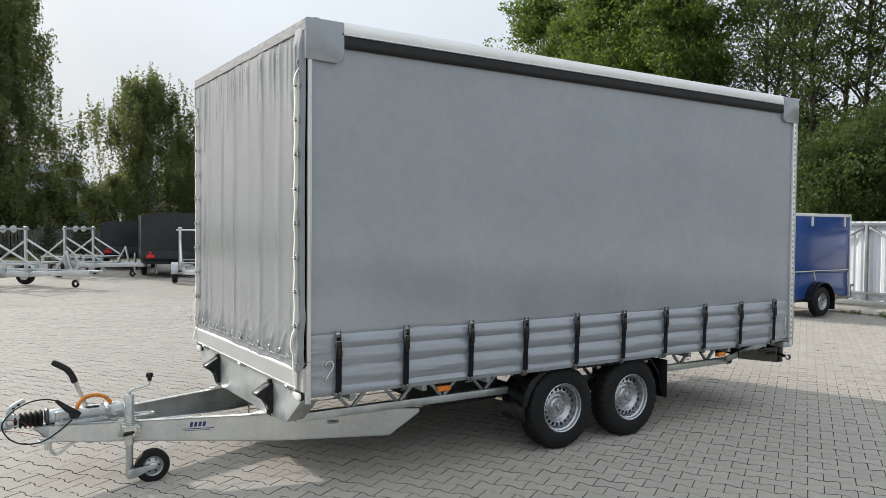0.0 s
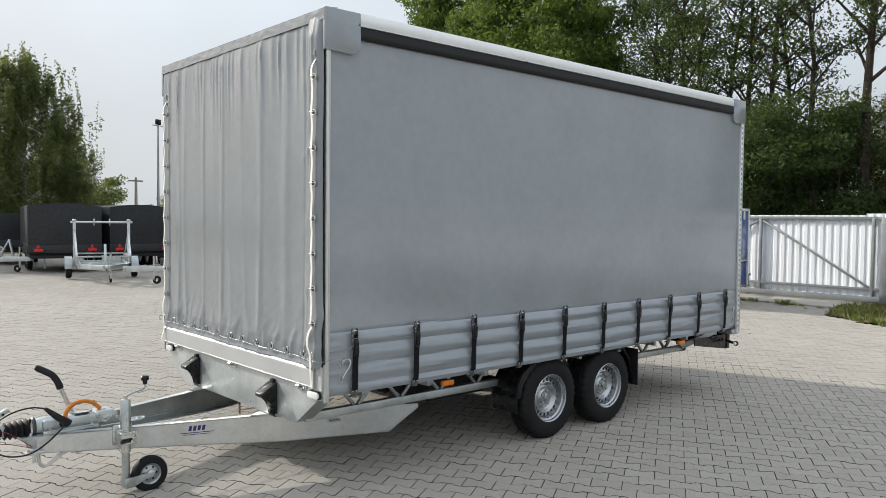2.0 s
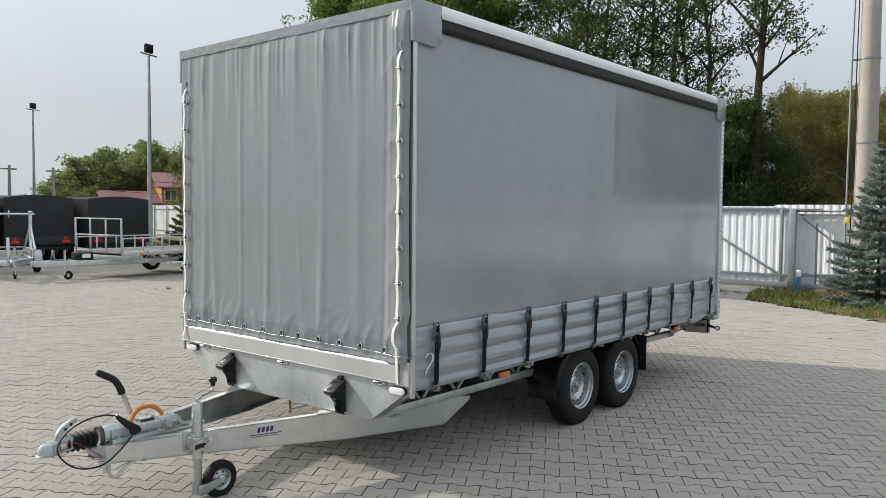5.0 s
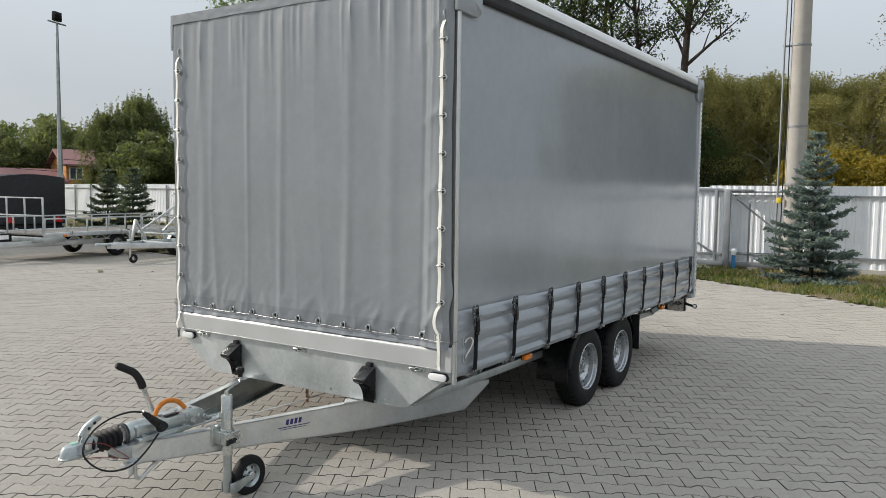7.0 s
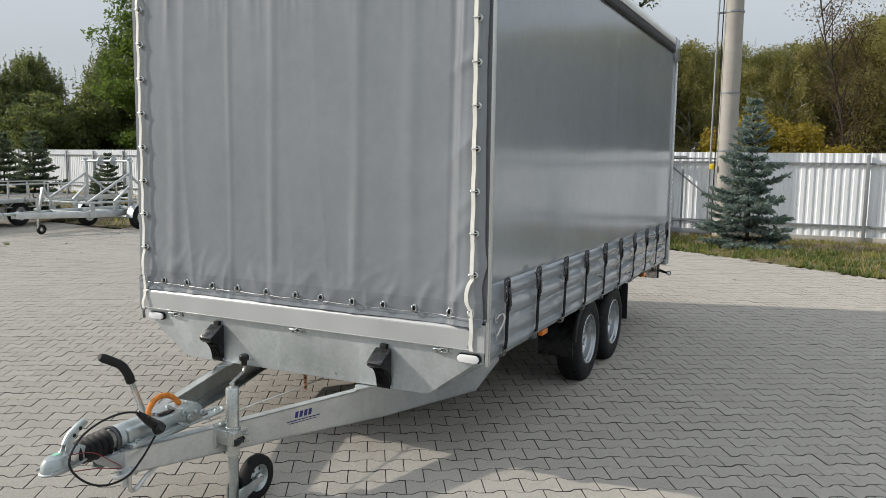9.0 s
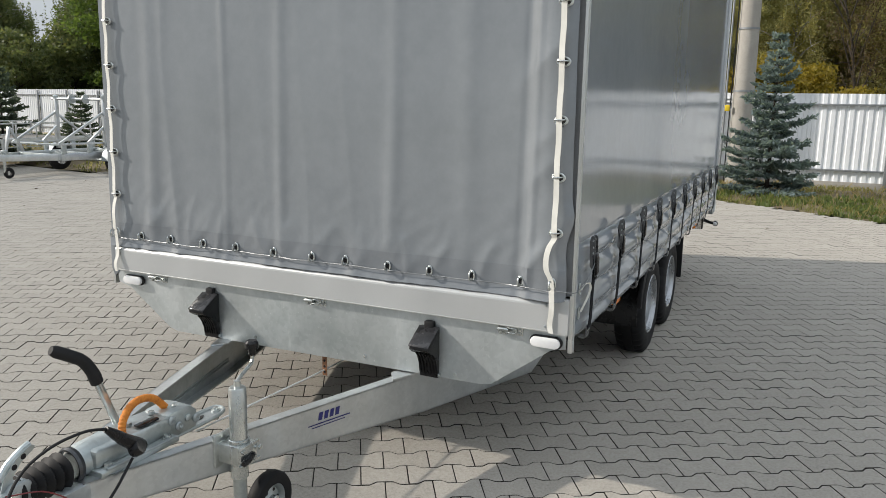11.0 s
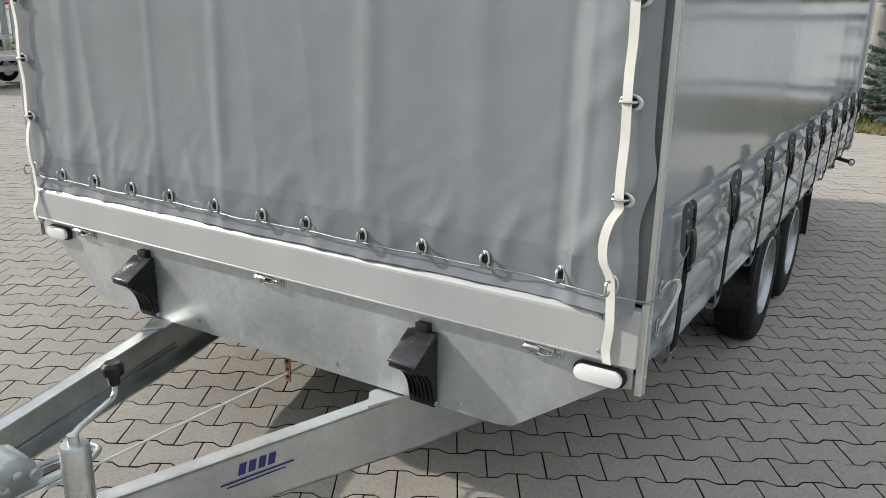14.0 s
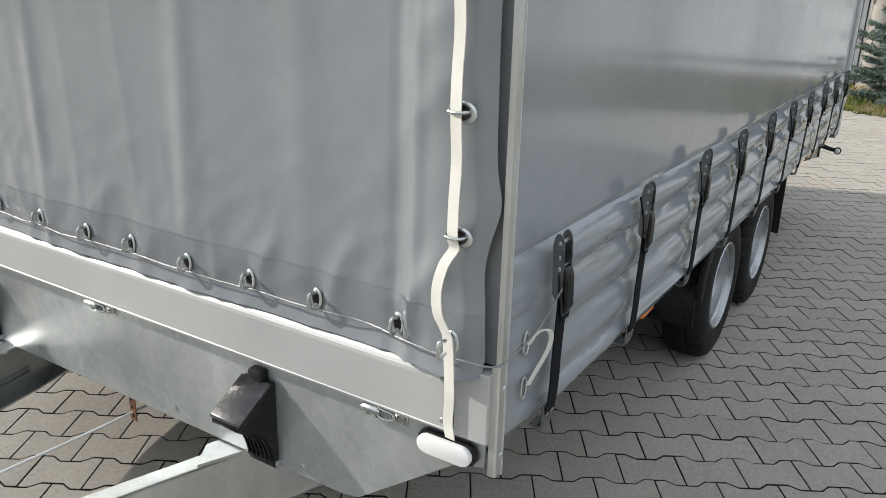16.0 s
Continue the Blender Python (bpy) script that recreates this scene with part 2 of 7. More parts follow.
DRY_LEAF = plain("dry_leaves", (0.05, 0.035, 0.02), (0.16, 0.11, 0.05), 9, 0.9, 0, fine=60, bmp=0.2, spec=0.2)
SOIL = plain("soil", (0.10, 0.078, 0.048), (0.20, 0.165, 0.105), 3, 0.95, 0, fine=30, bmp=0.6, spec=0.2)


def leaf_mat(name, dark, light, extra=None):
    m, n, l, b = mat_base(name, 0.55, 0, 0.3)
    g = n.new("ShaderNodeNewGeometry")
    clump = noise_node(n, l, coords(n), 0.9, 3)
    r = ramp(n, l, g.outputs["Random Per Island"], [(0.0, dark), (0.8, light), (1.0, extra or light)])
    c = mixc(n, l, clump, r, ramp(n, l, clump, [(0.35, dark), (0.7, light)]))
    l.new(c, b.inputs["Base Color"])
    tr = n.new("ShaderNodeBsdfTranslucent")
    l.new(mixc(n, l, 1.0, c, (1.25, 1.2, 0.75), "MULTIPLY"), tr.inputs["Color"])
    mx = n.new("ShaderNodeMixShader")
    mx.inputs[0].default_value = 0.55
    out = n["Material Output"]
    l.new(b.outputs[0], mx.inputs[1])
    l.new(tr.outputs[0], mx.inputs[2])
    l.new(mx.outputs[0], out.inputs["Surface"])
    return m


LEAF_ALDER = leaf_mat("alder_leaves", (0.036, 0.062, 0.020), (0.085, 0.125, 0.042))
LEAF_BRIGHT = leaf_mat("bright_leaves", (0.060, 0.105, 0.024), (0.135, 0.195, 0.054))
LEAF_WEEP = leaf_mat("weeping_birch_leaves", (0.070, 0.098, 0.044), (0.165, 0.195, 0.088), (0.24, 0.22, 0.09))
LEAF_OLIVE = leaf_mat("olive_leaves", (0.20, 0.205, 0.085), (0.39, 0.365, 0.16), (0.46, 0.36, 0.13))
LEAF_BRONZE = leaf_mat("bronze_leaves", (0.075, 0.055, 0.03), (0.17, 0.125, 0.065))
LEAF_YELLOW = leaf_mat("yellow_leaves", (0.13, 0.115, 0.018), (0.33, 0.25, 0.04), (0.44, 0.33, 0.06))
LEAF_DARK = leaf_mat("dark_leaves", (0.040, 0.068, 0.026), (0.095, 0.14, 0.05))
NEEDLE_BLUE = leaf_mat("blue_spruce_needles", (0.085, 0.122, 0.135), (0.265, 0.335, 0.365))
NEEDLE_GREEN = leaf_mat("green_spruce_needles", (0.050, 0.075, 0.060), (0.15, 0.19, 0.15))
GRASS = leaf_mat("grass_blades", (0.12, 0.135, 0.045), (0.27, 0.265, 0.10), (0.42, 0.36, 0.19))
WEED = leaf_mat("weed_leaves", (0.070, 0.098, 0.032), (0.17, 0.215, 0.075))

DRY_GRASS = leaf_mat("dry_grass", (0.20, 0.16, 0.085), (0.44, 0.36, 0.20))


def paver_mat():
    m, n, l, b = mat_base("concrete_paver", 0.8, 0, 0.35)
    b.inputs["Diffuse Roughness"].default_value = 0.5
    oi = n.new("ShaderNodeObjectInfo")
    ge = n.new("ShaderNodeNewGeometry")
    add = n.new("ShaderNodeMath")
    add.operation = "ADD"
    l.new(oi.outputs["Random"], add.inputs[0])
    l.new(ge.outputs["Random Per Island"], add.inputs[1])
    fr = n.new("ShaderNodeMath")
    fr.operation = "FRACT"
    l.new(add.outputs[0], fr.inputs[0])
    p = ge.outputs["Position"]
    tone = ramp(n, l, fr.outputs[0], [(0.0, (0.271, 0.244, 0.205)), (0.5, (0.359, 0.327, 0.279)), (1.0, (0.46, 0.422, 0.366))])
    big = noise_node(n, l, p, 0.35, 5, 0.6)
    tone = mixc(n, l, 0.5, tone, ramp(n, l, big, [(0.3, (0.286, 0.260, 0.223)), (0.7, (0.424, 0.390, 0.339))]))
    blot = noise_node(n, l, p, 9, 5, 0.65)
    tone = mixc(n, l, 0.35, tone, ramp(n, l, blot, [(0.3, (0.236, 0.220, 0.199)), (0.75, (0.434, 0.413, 0.372))]))
    grit = noise_node(n, l, p, 260, 3, 0.6)
    tone = mixc(n, l, 0.18, tone, ramp(n, l, grit, [(0.3, (0.099, 0.091, 0.079)), (0.7, (0.591, 0.564, 0.513))]))
    pits = noise_node(n, l, p, 75, 4, 0.7)
    tone = mixc(n, l, 0.27, tone, ramp(n, l, pits, [(0.32, (0.128, 0.118, 0.102)), (0.5, (0.365, 0.339, 0.295)), (0.72, (0.543, 0.515, 0.464))]))
    l.new(tone, b.inputs["Base Color"])
    rough_from(n, l, b, blot, 0.7, 0.9)
    bump(n, l, b, pits, 0.5, 0.002)
    return m


PAVER = paver_mat()
JOINT = plain("joint_grit", (0.014, 0.013, 0.011), (0.042, 0.038, 0.032), 4, 0.95, 0, fine=90, bmp=0.5, spec=0.2)


def far_yard_mat():
    m, n, l, b = mat_base("far_paving", 0.85, 0, 0.3)
    b.inputs["Diffuse Roughness"].default_value = 0.5
    p = n.new("ShaderNodeNewGeometry").outputs["Position"]
    big = noise_node(n, l, p, 0.3, 6, 0.65)
    fine = noise_node(n, l, p, 6, 5, 0.7)
    t = ramp(n, l, big, [(0.3, (0.305, 0.279, 0.238)), (0.7, (0.434, 0.400, 0.346))])
    t = mixc(n, l, 0.4, t, ramp(n, l, fine, [(0.3, (0.197, 0.183, 0.162)), (0.7, (0.414, 0.392, 0.353))]))
    mp = n.new("ShaderNodeMapping")
    mp.inputs["Rotation"].default_value = (0, 0, math.atan2(0.8474, 0.531))
    l.new(p, mp.inputs["Vector"])
    br = n.new("ShaderNodeTexBrick")
    br.inputs["Scale"].default_value = 1.0
    br.inputs["Brick Width"].default_value = 0.2
    br.inputs["Row Height"].default_value = 0.14
    br.inputs["Mortar Size"].default_value = 0.003
    br.inputs["Color1"].default_value = (1, 1, 1, 1)
    br.inputs["Color2"].default_value = (0.86, 0.86, 0.86, 1)
    br.inputs["Mortar"].default_value = (0.25, 0.24, 0.22, 1)
    l.new(mp.outputs[0], br.inputs["Vector"])
    t = mixc(n, l, 0.85, t, br.outputs["Color"], "MULTIPLY")
    l.new(t, b.inputs["Base Color"])
    bump(n, l, b, fine, 0.3, 0.004)
    return m


def ground_mat():
    m, n, l, b = mat_base("rough_grassland", 0.95, 0, 0.2)
    p = n.new("ShaderNodeNewGeometry").outputs["Position"]
    big = noise_node(n, l, p, 0.12, 6, 0.6)
    fine = noise_node(n, l, p, 7, 5, 0.7)
    t = ramp(n, l, big, [(0.3, (0.10, 0.095, 0.045)), (0.7, (0.19, 0.165, 0.085))])
    t = mixc(n, l, 0.4, t, ramp(n, l, fine, [(0.3, (0.04, 0.05, 0.02)), (0.7, (0.16, 0.16, 0.07))]))
    l.new(t, b.inputs["Base Color"])
    bump(n, l, b, fine, 0.6, 0.03)
    return m


FAR_YARD, GROUND = far_yard_mat(), ground_mat()

# ---- mesh tools ----
def mesh_of(name, bm, material, smooth=True):
    me = bpy.data.meshes.new(name)
    bmesh.ops.recalc_face_normals(bm, faces=bm.faces)
    bm.to_mesh(me)
    bm.free()
    me.materials.append(material)
    if smooth:
        me.polygons.foreach_set("use_smooth", [True] * len(me.polygons))
        me.set_sharp_from_angle(angle=radians(35))
    return me


def raw_mesh(name, verts, faces, material, smooth=False):
    me = bpy.data.meshes.new(name)
    me.from_pydata(verts, [], faces)
    me.materials.append(material)
    if smooth:
        me.polygons.foreach_set("use_smooth", [True] * len(me.polygons))
    return me


def quads_mesh(name, v, material):
    """v: n x k x 3 corners of loose faces."""
    v = np.asarray(v, dtype=np.float32)
    n, k = len(v), v.shape[1]
    me = bpy.data.meshes.new(name)
    me.vertices.add(n * k)
    me.vertices.foreach_set("co", v.reshape(-1))
    me.loops.add(n * k)
    me.loops.foreach_set("vertex_index", np.arange(n * k, dtype=np.int32))
    me.polygons.add(n)
    me.polygons.foreach_set("loop_start", np.arange(0, n * k, k, dtype=np.int32))
    me.update()
    me.validate()
    me.materials.append(material)
    return me


def part(name, bm, material, parent, label="", smooth=True):
    ob = new(name, mesh_of(name, bm, material, smooth))
    ob.parent = parent
    if label:
        ob["label"] = label
    return ob


def part_me(name, me, parent, label="", m=None):
    ob = new(name, me)
    ob.parent = parent
    if m is not None:
        ob.matrix_basis = m
    if label:
        ob["label"] = label
    return ob


def thing(name, x, y, z=0.0, rz=0.0, label="", category="", group=""):
    ob = new(name)
    ob.empty_display_size = 0.2
    ob.matrix_basis = pose(x, y, z, 0, 0, rz)
    return tagged(ob, label, category, group)


def box(bm, x0, x1, y0, y1, z0, z1, bev=0.0, m=None):
    g = bmesh.ops.create_cube(bm, size=1)
    vs = g["verts"]
    for v in vs:
        v.co = Vector((x0 + (v.co.x + 0.5) * (x1 - x0), y0 + (v.co.y + 0.5) * (y1 - y0), z0 + (v.co.z + 0.5) * (z1 - z0)))
    if bev:
        es = list({e for v in vs for e in v.link_edges})
        r = bmesh.ops.bevel(bm, geom=es, offset=bev, segments=2, affect="EDGES", profile=0.5)
        vs = list({v for f in r["faces"] for v in f.verts} | {v for v in vs if v.is_valid})
    if m is not None:
        bmesh.ops.transform(bm, matrix=m, verts=vs)
    return vs


def prism(bm, pts, a, b, plane="yz", bev=0.0):
    """A polygon in the named plane, drawn out from a to b along the third axis."""
    def at(p, q, h):
        return {"yz": (h, p, q), "xz": (p, h, q), "xy": (p, q, h)}[plane]
    lo = [bm.verts.new(at(p, q, a)) for p, q in pts]
    hi = [bm.verts.new(at(p, q, b)) for p, q in pts]
    n = len(pts)
    fs = [bm.faces.new(lo), bm.faces.new(hi[::-1])]
    for i in range(n):
        fs.append(bm.faces.new((lo[i], hi[i], hi[(i + 1) % n], lo[(i + 1) % n])))
    if bev:
        bmesh.ops.bevel(bm, geom=list({e for f in fs for e in f.edges}), offset=bev, segments=2, affect="EDGES", profile=0.5)
    return lo + hi


def smooth_path(pts, sub=6):
    """Catmull-Rom through the points."""
    p = [Vector(q) for q in pts]
    p = [2 * p[0] - p[1]] + p + [2 * p[-1] - p[-2]]
    out = []
    for i in range(1, len(p) - 2):
        for k in range(sub):
            t = k / sub
            out.append(0.5 * (2 * p[i] + (p[i + 1] - p[i - 1]) * t + (2 * p[i - 1] - 5 * p[i] + 4 * p[i + 1] - p[i + 2]) * t * t
                              + (3 * p[i] - p[i - 1] - 3 * p[i + 1] + p[i + 2]) * t * t * t))
    out.append(p[-2])
    return out


def tube(bm, pts, r, n=8, cap=True):
    pts = [Vector(p) for p in pts]
    rs = r if isinstance(r, (list, tuple)) else [r] * len(pts)
    rings, ref = [], None
    for i, p in enumerate(pts):
        d = (pts[min(i + 1, len(pts) - 1)] - pts[max(i - 1, 0)]).normalized()
        if ref is None:
            ref = d.cross(Vector((0, 0, 1)) if abs(d.z) < 0.9 else Vector((1, 0, 0))).normalized()
        ref = (ref - d * ref.dot(d)).normalized()
        s = d.cross(ref)
        rings.append([bm.verts.new(p + (ref * math.cos(a) + s * math.sin(a)) * rs[i]) for a in (2 * math.pi * k / n for k in range(n))])
    for a, b in zip(rings, rings[1:]):
        for k in range(n):
            bm.faces.new((a[k], a[(k + 1) % n], b[(k + 1) % n], b[k]))
    if cap:
        bm.faces.new(rings[0][::-1])
        bm.faces.new(rings[-1])


def ribbon(bm, pts, wide, w, t=0.002):
    """A strap of width w along wide (a direction) and thickness t, through the points."""
    pts = [Vector(p) for p in pts]
    wide = Vector(wide).normalized()
    rings = []
    for i, p in enumerate(pts):
        d = (pts[min(i + 1, len(pts) - 1)] - pts[max(i - 1, 0)]).normalized()
        nn = d.cross(wide).normalized()
        rings.append([bm.verts.new(p + wide * (a * w / 2) + nn * (b * t / 2)) for a, b in ((-1, -1), (1, -1), (1, 1), (-1, 1))])
    for a, b in zip(rings, rings[1:]):
        for k in range(4):
            bm.faces.new((a[k], a[(k + 1) % 4], b[(k + 1) % 4], b[k]))
    bm.faces.new(rings[0][::-1])
    bm.faces.new(rings[-1])


def lathe(bm, prof, m=None, n=32, close=False):
    """Turn (radius, height) pairs round the local z axis."""
    rings = []
    for r, h in prof:
        if r < 1e-5:
            v = bm.verts.new((0, 0, h))
            rings.append([v] * n)
        else:
            rings.append([bm.verts.new((r * math.cos(2 * math.pi * k / n), r * math.sin(2 * math.pi * k / n), h)) for k in range(n)])
    pairs = list(zip(rings, rings[1:])) + ([(rings[-1], rings[0])] if close else [])
    for a, b in pairs:
        for k in range(n):
            q = []
            for v in (a[k], a[(k + 1) % n], b[(k + 1) % n], b[k]):
                if v not in q:
                    q.append(v)
            if len(q) > 2:
                bm.faces.new(q)
    vs = list({v for r in rings for v in r})
    if m is not None:
        bmesh.ops.transform(bm, matrix=m, verts=vs)
    return vs


def grid(bm, nu, nv, fn):
    """A sheet of nu x nv cells; fn(u, v) gives the place."""
    vs = [[bm.verts.new(fn(i / nu, j / nv)) for i in range(nu + 1)] for j in range(nv + 1)]
    for j in range(nv):
        for i in range(nu):
            bm.faces.new((vs[j][i], vs[j][i + 1], vs[j + 1][i + 1], vs[j + 1][i]))
    return vs


def bar(bm, a, b, w, h, bev=0.0):
    """A rectangular tube from a to b, w wide level and h high."""
    a, b = Vector(a), Vector(b)
    d = b - a
    m = Matrix.Translation(a) @ d.to_track_quat("X", "Z").to_matrix().to_4x4()
    return box(bm, 0, d.length, -w / 2, w / 2, -h / 2, h / 2, bev, m)


def B():
    return bmesh.new()


FACE_NEAR = pose(0, 0, 0, 90, 0, 0)      # local z turns to -y

# ---- the curtain-side trailer ----
TX, TY = 1.85, 5.49
LEN, HALF, TOP = 5.02, 1.25, 2.975
STRAPS = [0.192, 0.680, 1.203, 1.692, 2.195, 2.699, 3.195, 3.694, 4.195, 4.696]
EYES = [-1.035, -0.822, -0.628, -0.431, -0.208, -0.034, 0.184, 0.415, 0.615, 0.830, 1.027]
trailer = thing("box_trailer", TX, TY, 0, 0, "twin-axle galvanised trailer with a grey curtain-side tarpaulin body", "trailer")
# body 2.45 m wide
trailer.matrix_basis = Matrix.Translation((TX, TY - 0.025, 0)) @ Matrix.Diagonal((1, 0.98, 1, 1))


def ridge(a, b, s):
    return (1 - min(1, abs(noise.noise((a, b, s))) * 2.2)) ** 2


def side_off(x, z):
    """How far the curtain stands proud of its plane."""
    o = 0.004 * noise.noise((x * 0.9, z * 0.8, 7.1)) + 0.0012 * noise.noise((x * 3.1, z * 2.3, 1.0))
    o += 0.0026 * math.exp(-abs(x - 2.53) / 0.12) * min(1, max(0, (z - 1.7) / 0.4))
    for dz, a in ((2.56, 0.003), (2.43, 0.003), (2.22, 0.0025), (2.05, 0.002)):
        o += a * math.exp(-(((x - 2.50) / 0.07) ** 2 + ((z - dz) / 0.035) ** 2))
    if z < 1.06:
        u = (1.045 - z) / 0.40
        near = min(abs(x - s) for s in STRAPS)
        pinch = 1 - 0.22 * math.exp(-((near / 0.055) ** 2))
        wob = 0.03 * noise.noise((x * 1.3, 2.0, 0.3)) + 0.010 * noise.noise((x * 2.6, z * 3, 4.4))
        if u > 0:
            w = abs(math.sin(math.pi * min(1.0, max(0.0, u + wob)) ** 0.9 * 3.5)) ** 0.9
            ends = min(1.0, max(0.0, (x - 0.06) / 0.25)) * min(1.0, max(0.0, (LEN - 0.06 - x) / 0.2))
            o += (0.004 + 0.026 * w * pinch * (0.9 + 0.3 * noise.noise((x * 1.1, 9.0, u * 2)))) * ends * min(1.0, u * 6)
        on = min(1, max(0, u * 5))
        o += 0.0045 * (ridge(x * 1.2, z * 14, 2.2) - 0.4) * on
        o += 0.0032 * (ridge(x * 0.8 + 0.4 * noise.noise((x * 2, 1, 1)), z * 30, 6.6) - 0.3) * on
        # drawn folds that run from each strap
        k = min(range(10), key=lambda i: abs(x - STRAPS[i]))
        d = x - STRAPS[k]
        o += 0.004 * math.exp(-abs(d) / 0.07) * (ridge(d * 3.0 + k, (z - abs(d) * 0.35) * 17, 3.1) - 0.4) * on
        o -= 0.007 * math.exp(-((z - 1.036 - 0.008 * noise.noise((x * 3, 1, 8))) / 0.006) ** 2)
    return o


def curtain(sign, nx, nz, name, label):
    bm = B()
    zs = [0.645 + 0.44 * (k / nz) for k in range(nz)] + [1.085 + (2.90 - 1.085) * k / 56 for k in range(57)]

    def at(u, v):
        k = min(int(round(v * (len(zs) - 1))), len(zs) - 1)
        z = zs[k]
        x = 0.016 + u * (LEN - 0.06)
        sag = 0.006 * noise.noise((x * 1.3, 0, 5)) * max(0, (0.75 - z) / 0.1)
        o = side_off(x, z) - (0.018 * max(0, (0.675 - z) / 0.03))
        return Vector((x, sign * (1.236 + o), z + sag))
    g = grid(bm, nx, len(zs) - 1, at)
    ret = [bm.verts.new(v.co + Vector((0, -sign * 0.05, 0.004))) for v in g[0]]
    for i in range(nx):
        bm.faces.new((g[0][i], g[0][i + 1], ret[i + 1], ret[i]))
    return part(name, bm, TARP, trailer, label)


curtain(-1, 300, 44, "side_curtain", "grey tarpaulin curtain, strapped and bulging along its foot")
curtain(1, 60, 12, "side_curtain", "grey tarpaulin curtain")


def front_off(y, z):
    """Slack vertical folds of the front sheet."""
    up = math.exp(-(((z - 2.85) / 0.45) ** 2))
    low = math.exp(-(((z - 0.86) / 0.35) ** 2))
    drift = 0.25 * noise.noise((z * 0.55, y * 0.4, 3.0))
    fade = max(0.25, 0.75 + 0.9 * noise.noise((z * 0.8, y * 1.1, 14.0)))
    o = 0.010 * fade * (ridge(y * 2.1 + drift, z * 0.12, 0.5) - 0.35) * (0.6 + 0.5 * low + 0.4 * up)
    o += 0.007 * fade * (ridge(y * 4.3 + drift * 2, z * 0.25, 8.5) - 0.35) * (0.30 + 0.7 * up + 0.5 * low)
    o += 0.008 * ridge(y * 12 + drift * 2, z * 0.35, 4.5) * up * up
    o += 0.003 * ridge(y * 8 + z * 6, z * 7.0, 31.0) * low
    o += 0.010 * low * ridge(y * 5.0 + z * 1.5, z * 2.0, 12.0) * math.exp(-(((z - 0.93) / 0.12) ** 2))
    o += 0.0012 * noise.noise((y * 4, z * 2, 2))
    near = min(abs(y - e) for e in EYES)
    o -= 0.006 * math.exp(-((near / 0.03) ** 2 + ((z - 0.888) / 0.05) ** 2))
    for fy, fw, fa in ((-1.085, 0.016, 0.011), (-1.035, 0.012, -0.005), (-0.80, 0.05, 0.006), (-0.45, 0.035, 0.008), (0.13, 0.03, 0.007), (0.46, 0.02, 0.005), (0.93, 0.045, 0.008)):
        yy = y - fy - 0.02 * noise.noise((z * 0.9, fy * 7, 2.0)) - 0.012 * (2.0 - z)
        o += fa * math.exp(-((yy / fw) ** 2)) * (0.75 + 0.5 * noise.noise((z * 1.3, fy * 5, 9.0)))
    edge = math.exp(-(((y + 1.12) / 0.10) ** 2))
    o += 0.008 * edge * ridge(y * 3 + z * 2.4, z * 1.9, 21.0)
    # the laced near corner stands proud, its free edge curls back
    k = min(1.0, max(0.0, (-1.03 - y) / 0.11))
    o += 0.026 * k * k * (3 - 2 * k) * (0.9 + 0.25 * noise.noise((z * 1.4, 3.0, 17.0)))
    o -= 0.032 * min(1.0, max(0.0, (-1.190 - y) / 0.036)) ** 2
    return max(o, -0.006)


def free_edge(z):
    """Waves of the loose near edge of the front sheet."""
    dent = 0.014 * math.exp(-(((z - 1.15) / 0.05) ** 2)) - 0.012 * math.exp(-(((z - 1.02) / 0.07) ** 2))
    return 0.008 * noise.noise((z, 2.0, 6.6)) + 0.005 * noise.noise((z * 3.3, 4.0, 6.6)) + dent


def front_sheet(z0, dz, proud):
    def at(u, v):
        y, z = -1.226 + 2.466 * u, z0 + dz * v
        top = min(1.0, (2.935 - z) * 5.7 + 0.3)
        return Vector((-proud - front_off(y, z) * top - 0.011 * max(0, (0.858 - z) / 0.03),
                       y - free_edge(z) * max(0, 1 - u * 24),
                       z + 0.0025 * noise.noise((u * 14, 3, 1)) * max(0, 1 - (z - z0) * 5)))
    return at


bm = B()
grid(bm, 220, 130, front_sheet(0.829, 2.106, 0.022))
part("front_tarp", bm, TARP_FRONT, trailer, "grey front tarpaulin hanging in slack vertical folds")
# darker tone stands for less light passing through the doubled hem
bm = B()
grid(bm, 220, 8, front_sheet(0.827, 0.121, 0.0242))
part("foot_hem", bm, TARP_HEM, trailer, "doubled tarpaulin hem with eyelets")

# top hem of the front sheet, wrapped over the roof edge
bm = B()
grid(bm, 120, 10, lambda u, v: Vector((
    (-0.031 - 0.002 * ridge(u * 26, v * 1.5, 3.3) - 0.002 * noise.noise((u * 40, v * 3, 1))) if v < 0.75 else -0.031 + 0.10 * (v - 0.75) / 0.25,
    -1.252 + 2.502 * u,
    2.905 + 0.07 * min(1, v / 0.75) + 0.012 * max(0, v - 0.75) / 0.25 + 0.004 * noise.noise((u * 9, 1, 2)) * (1 - v))))
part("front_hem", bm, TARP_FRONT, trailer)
# corner flaps behind the lacing
for s in (-1, 1):
    bm = B()
    grid(bm, 8, 50, lambda u, v: Vector((-0.010 - 0.004 * noise.noise((u * 3, v * 14, 5.0 + s)) - 0.008 * u * (0.5 + noise.noise((v * 9, 2.0, s))), s * (1.095 + 0.102 * u), 0.78 + 2.1 * v)))
    part("corner_flap", bm, TARP, trailer)

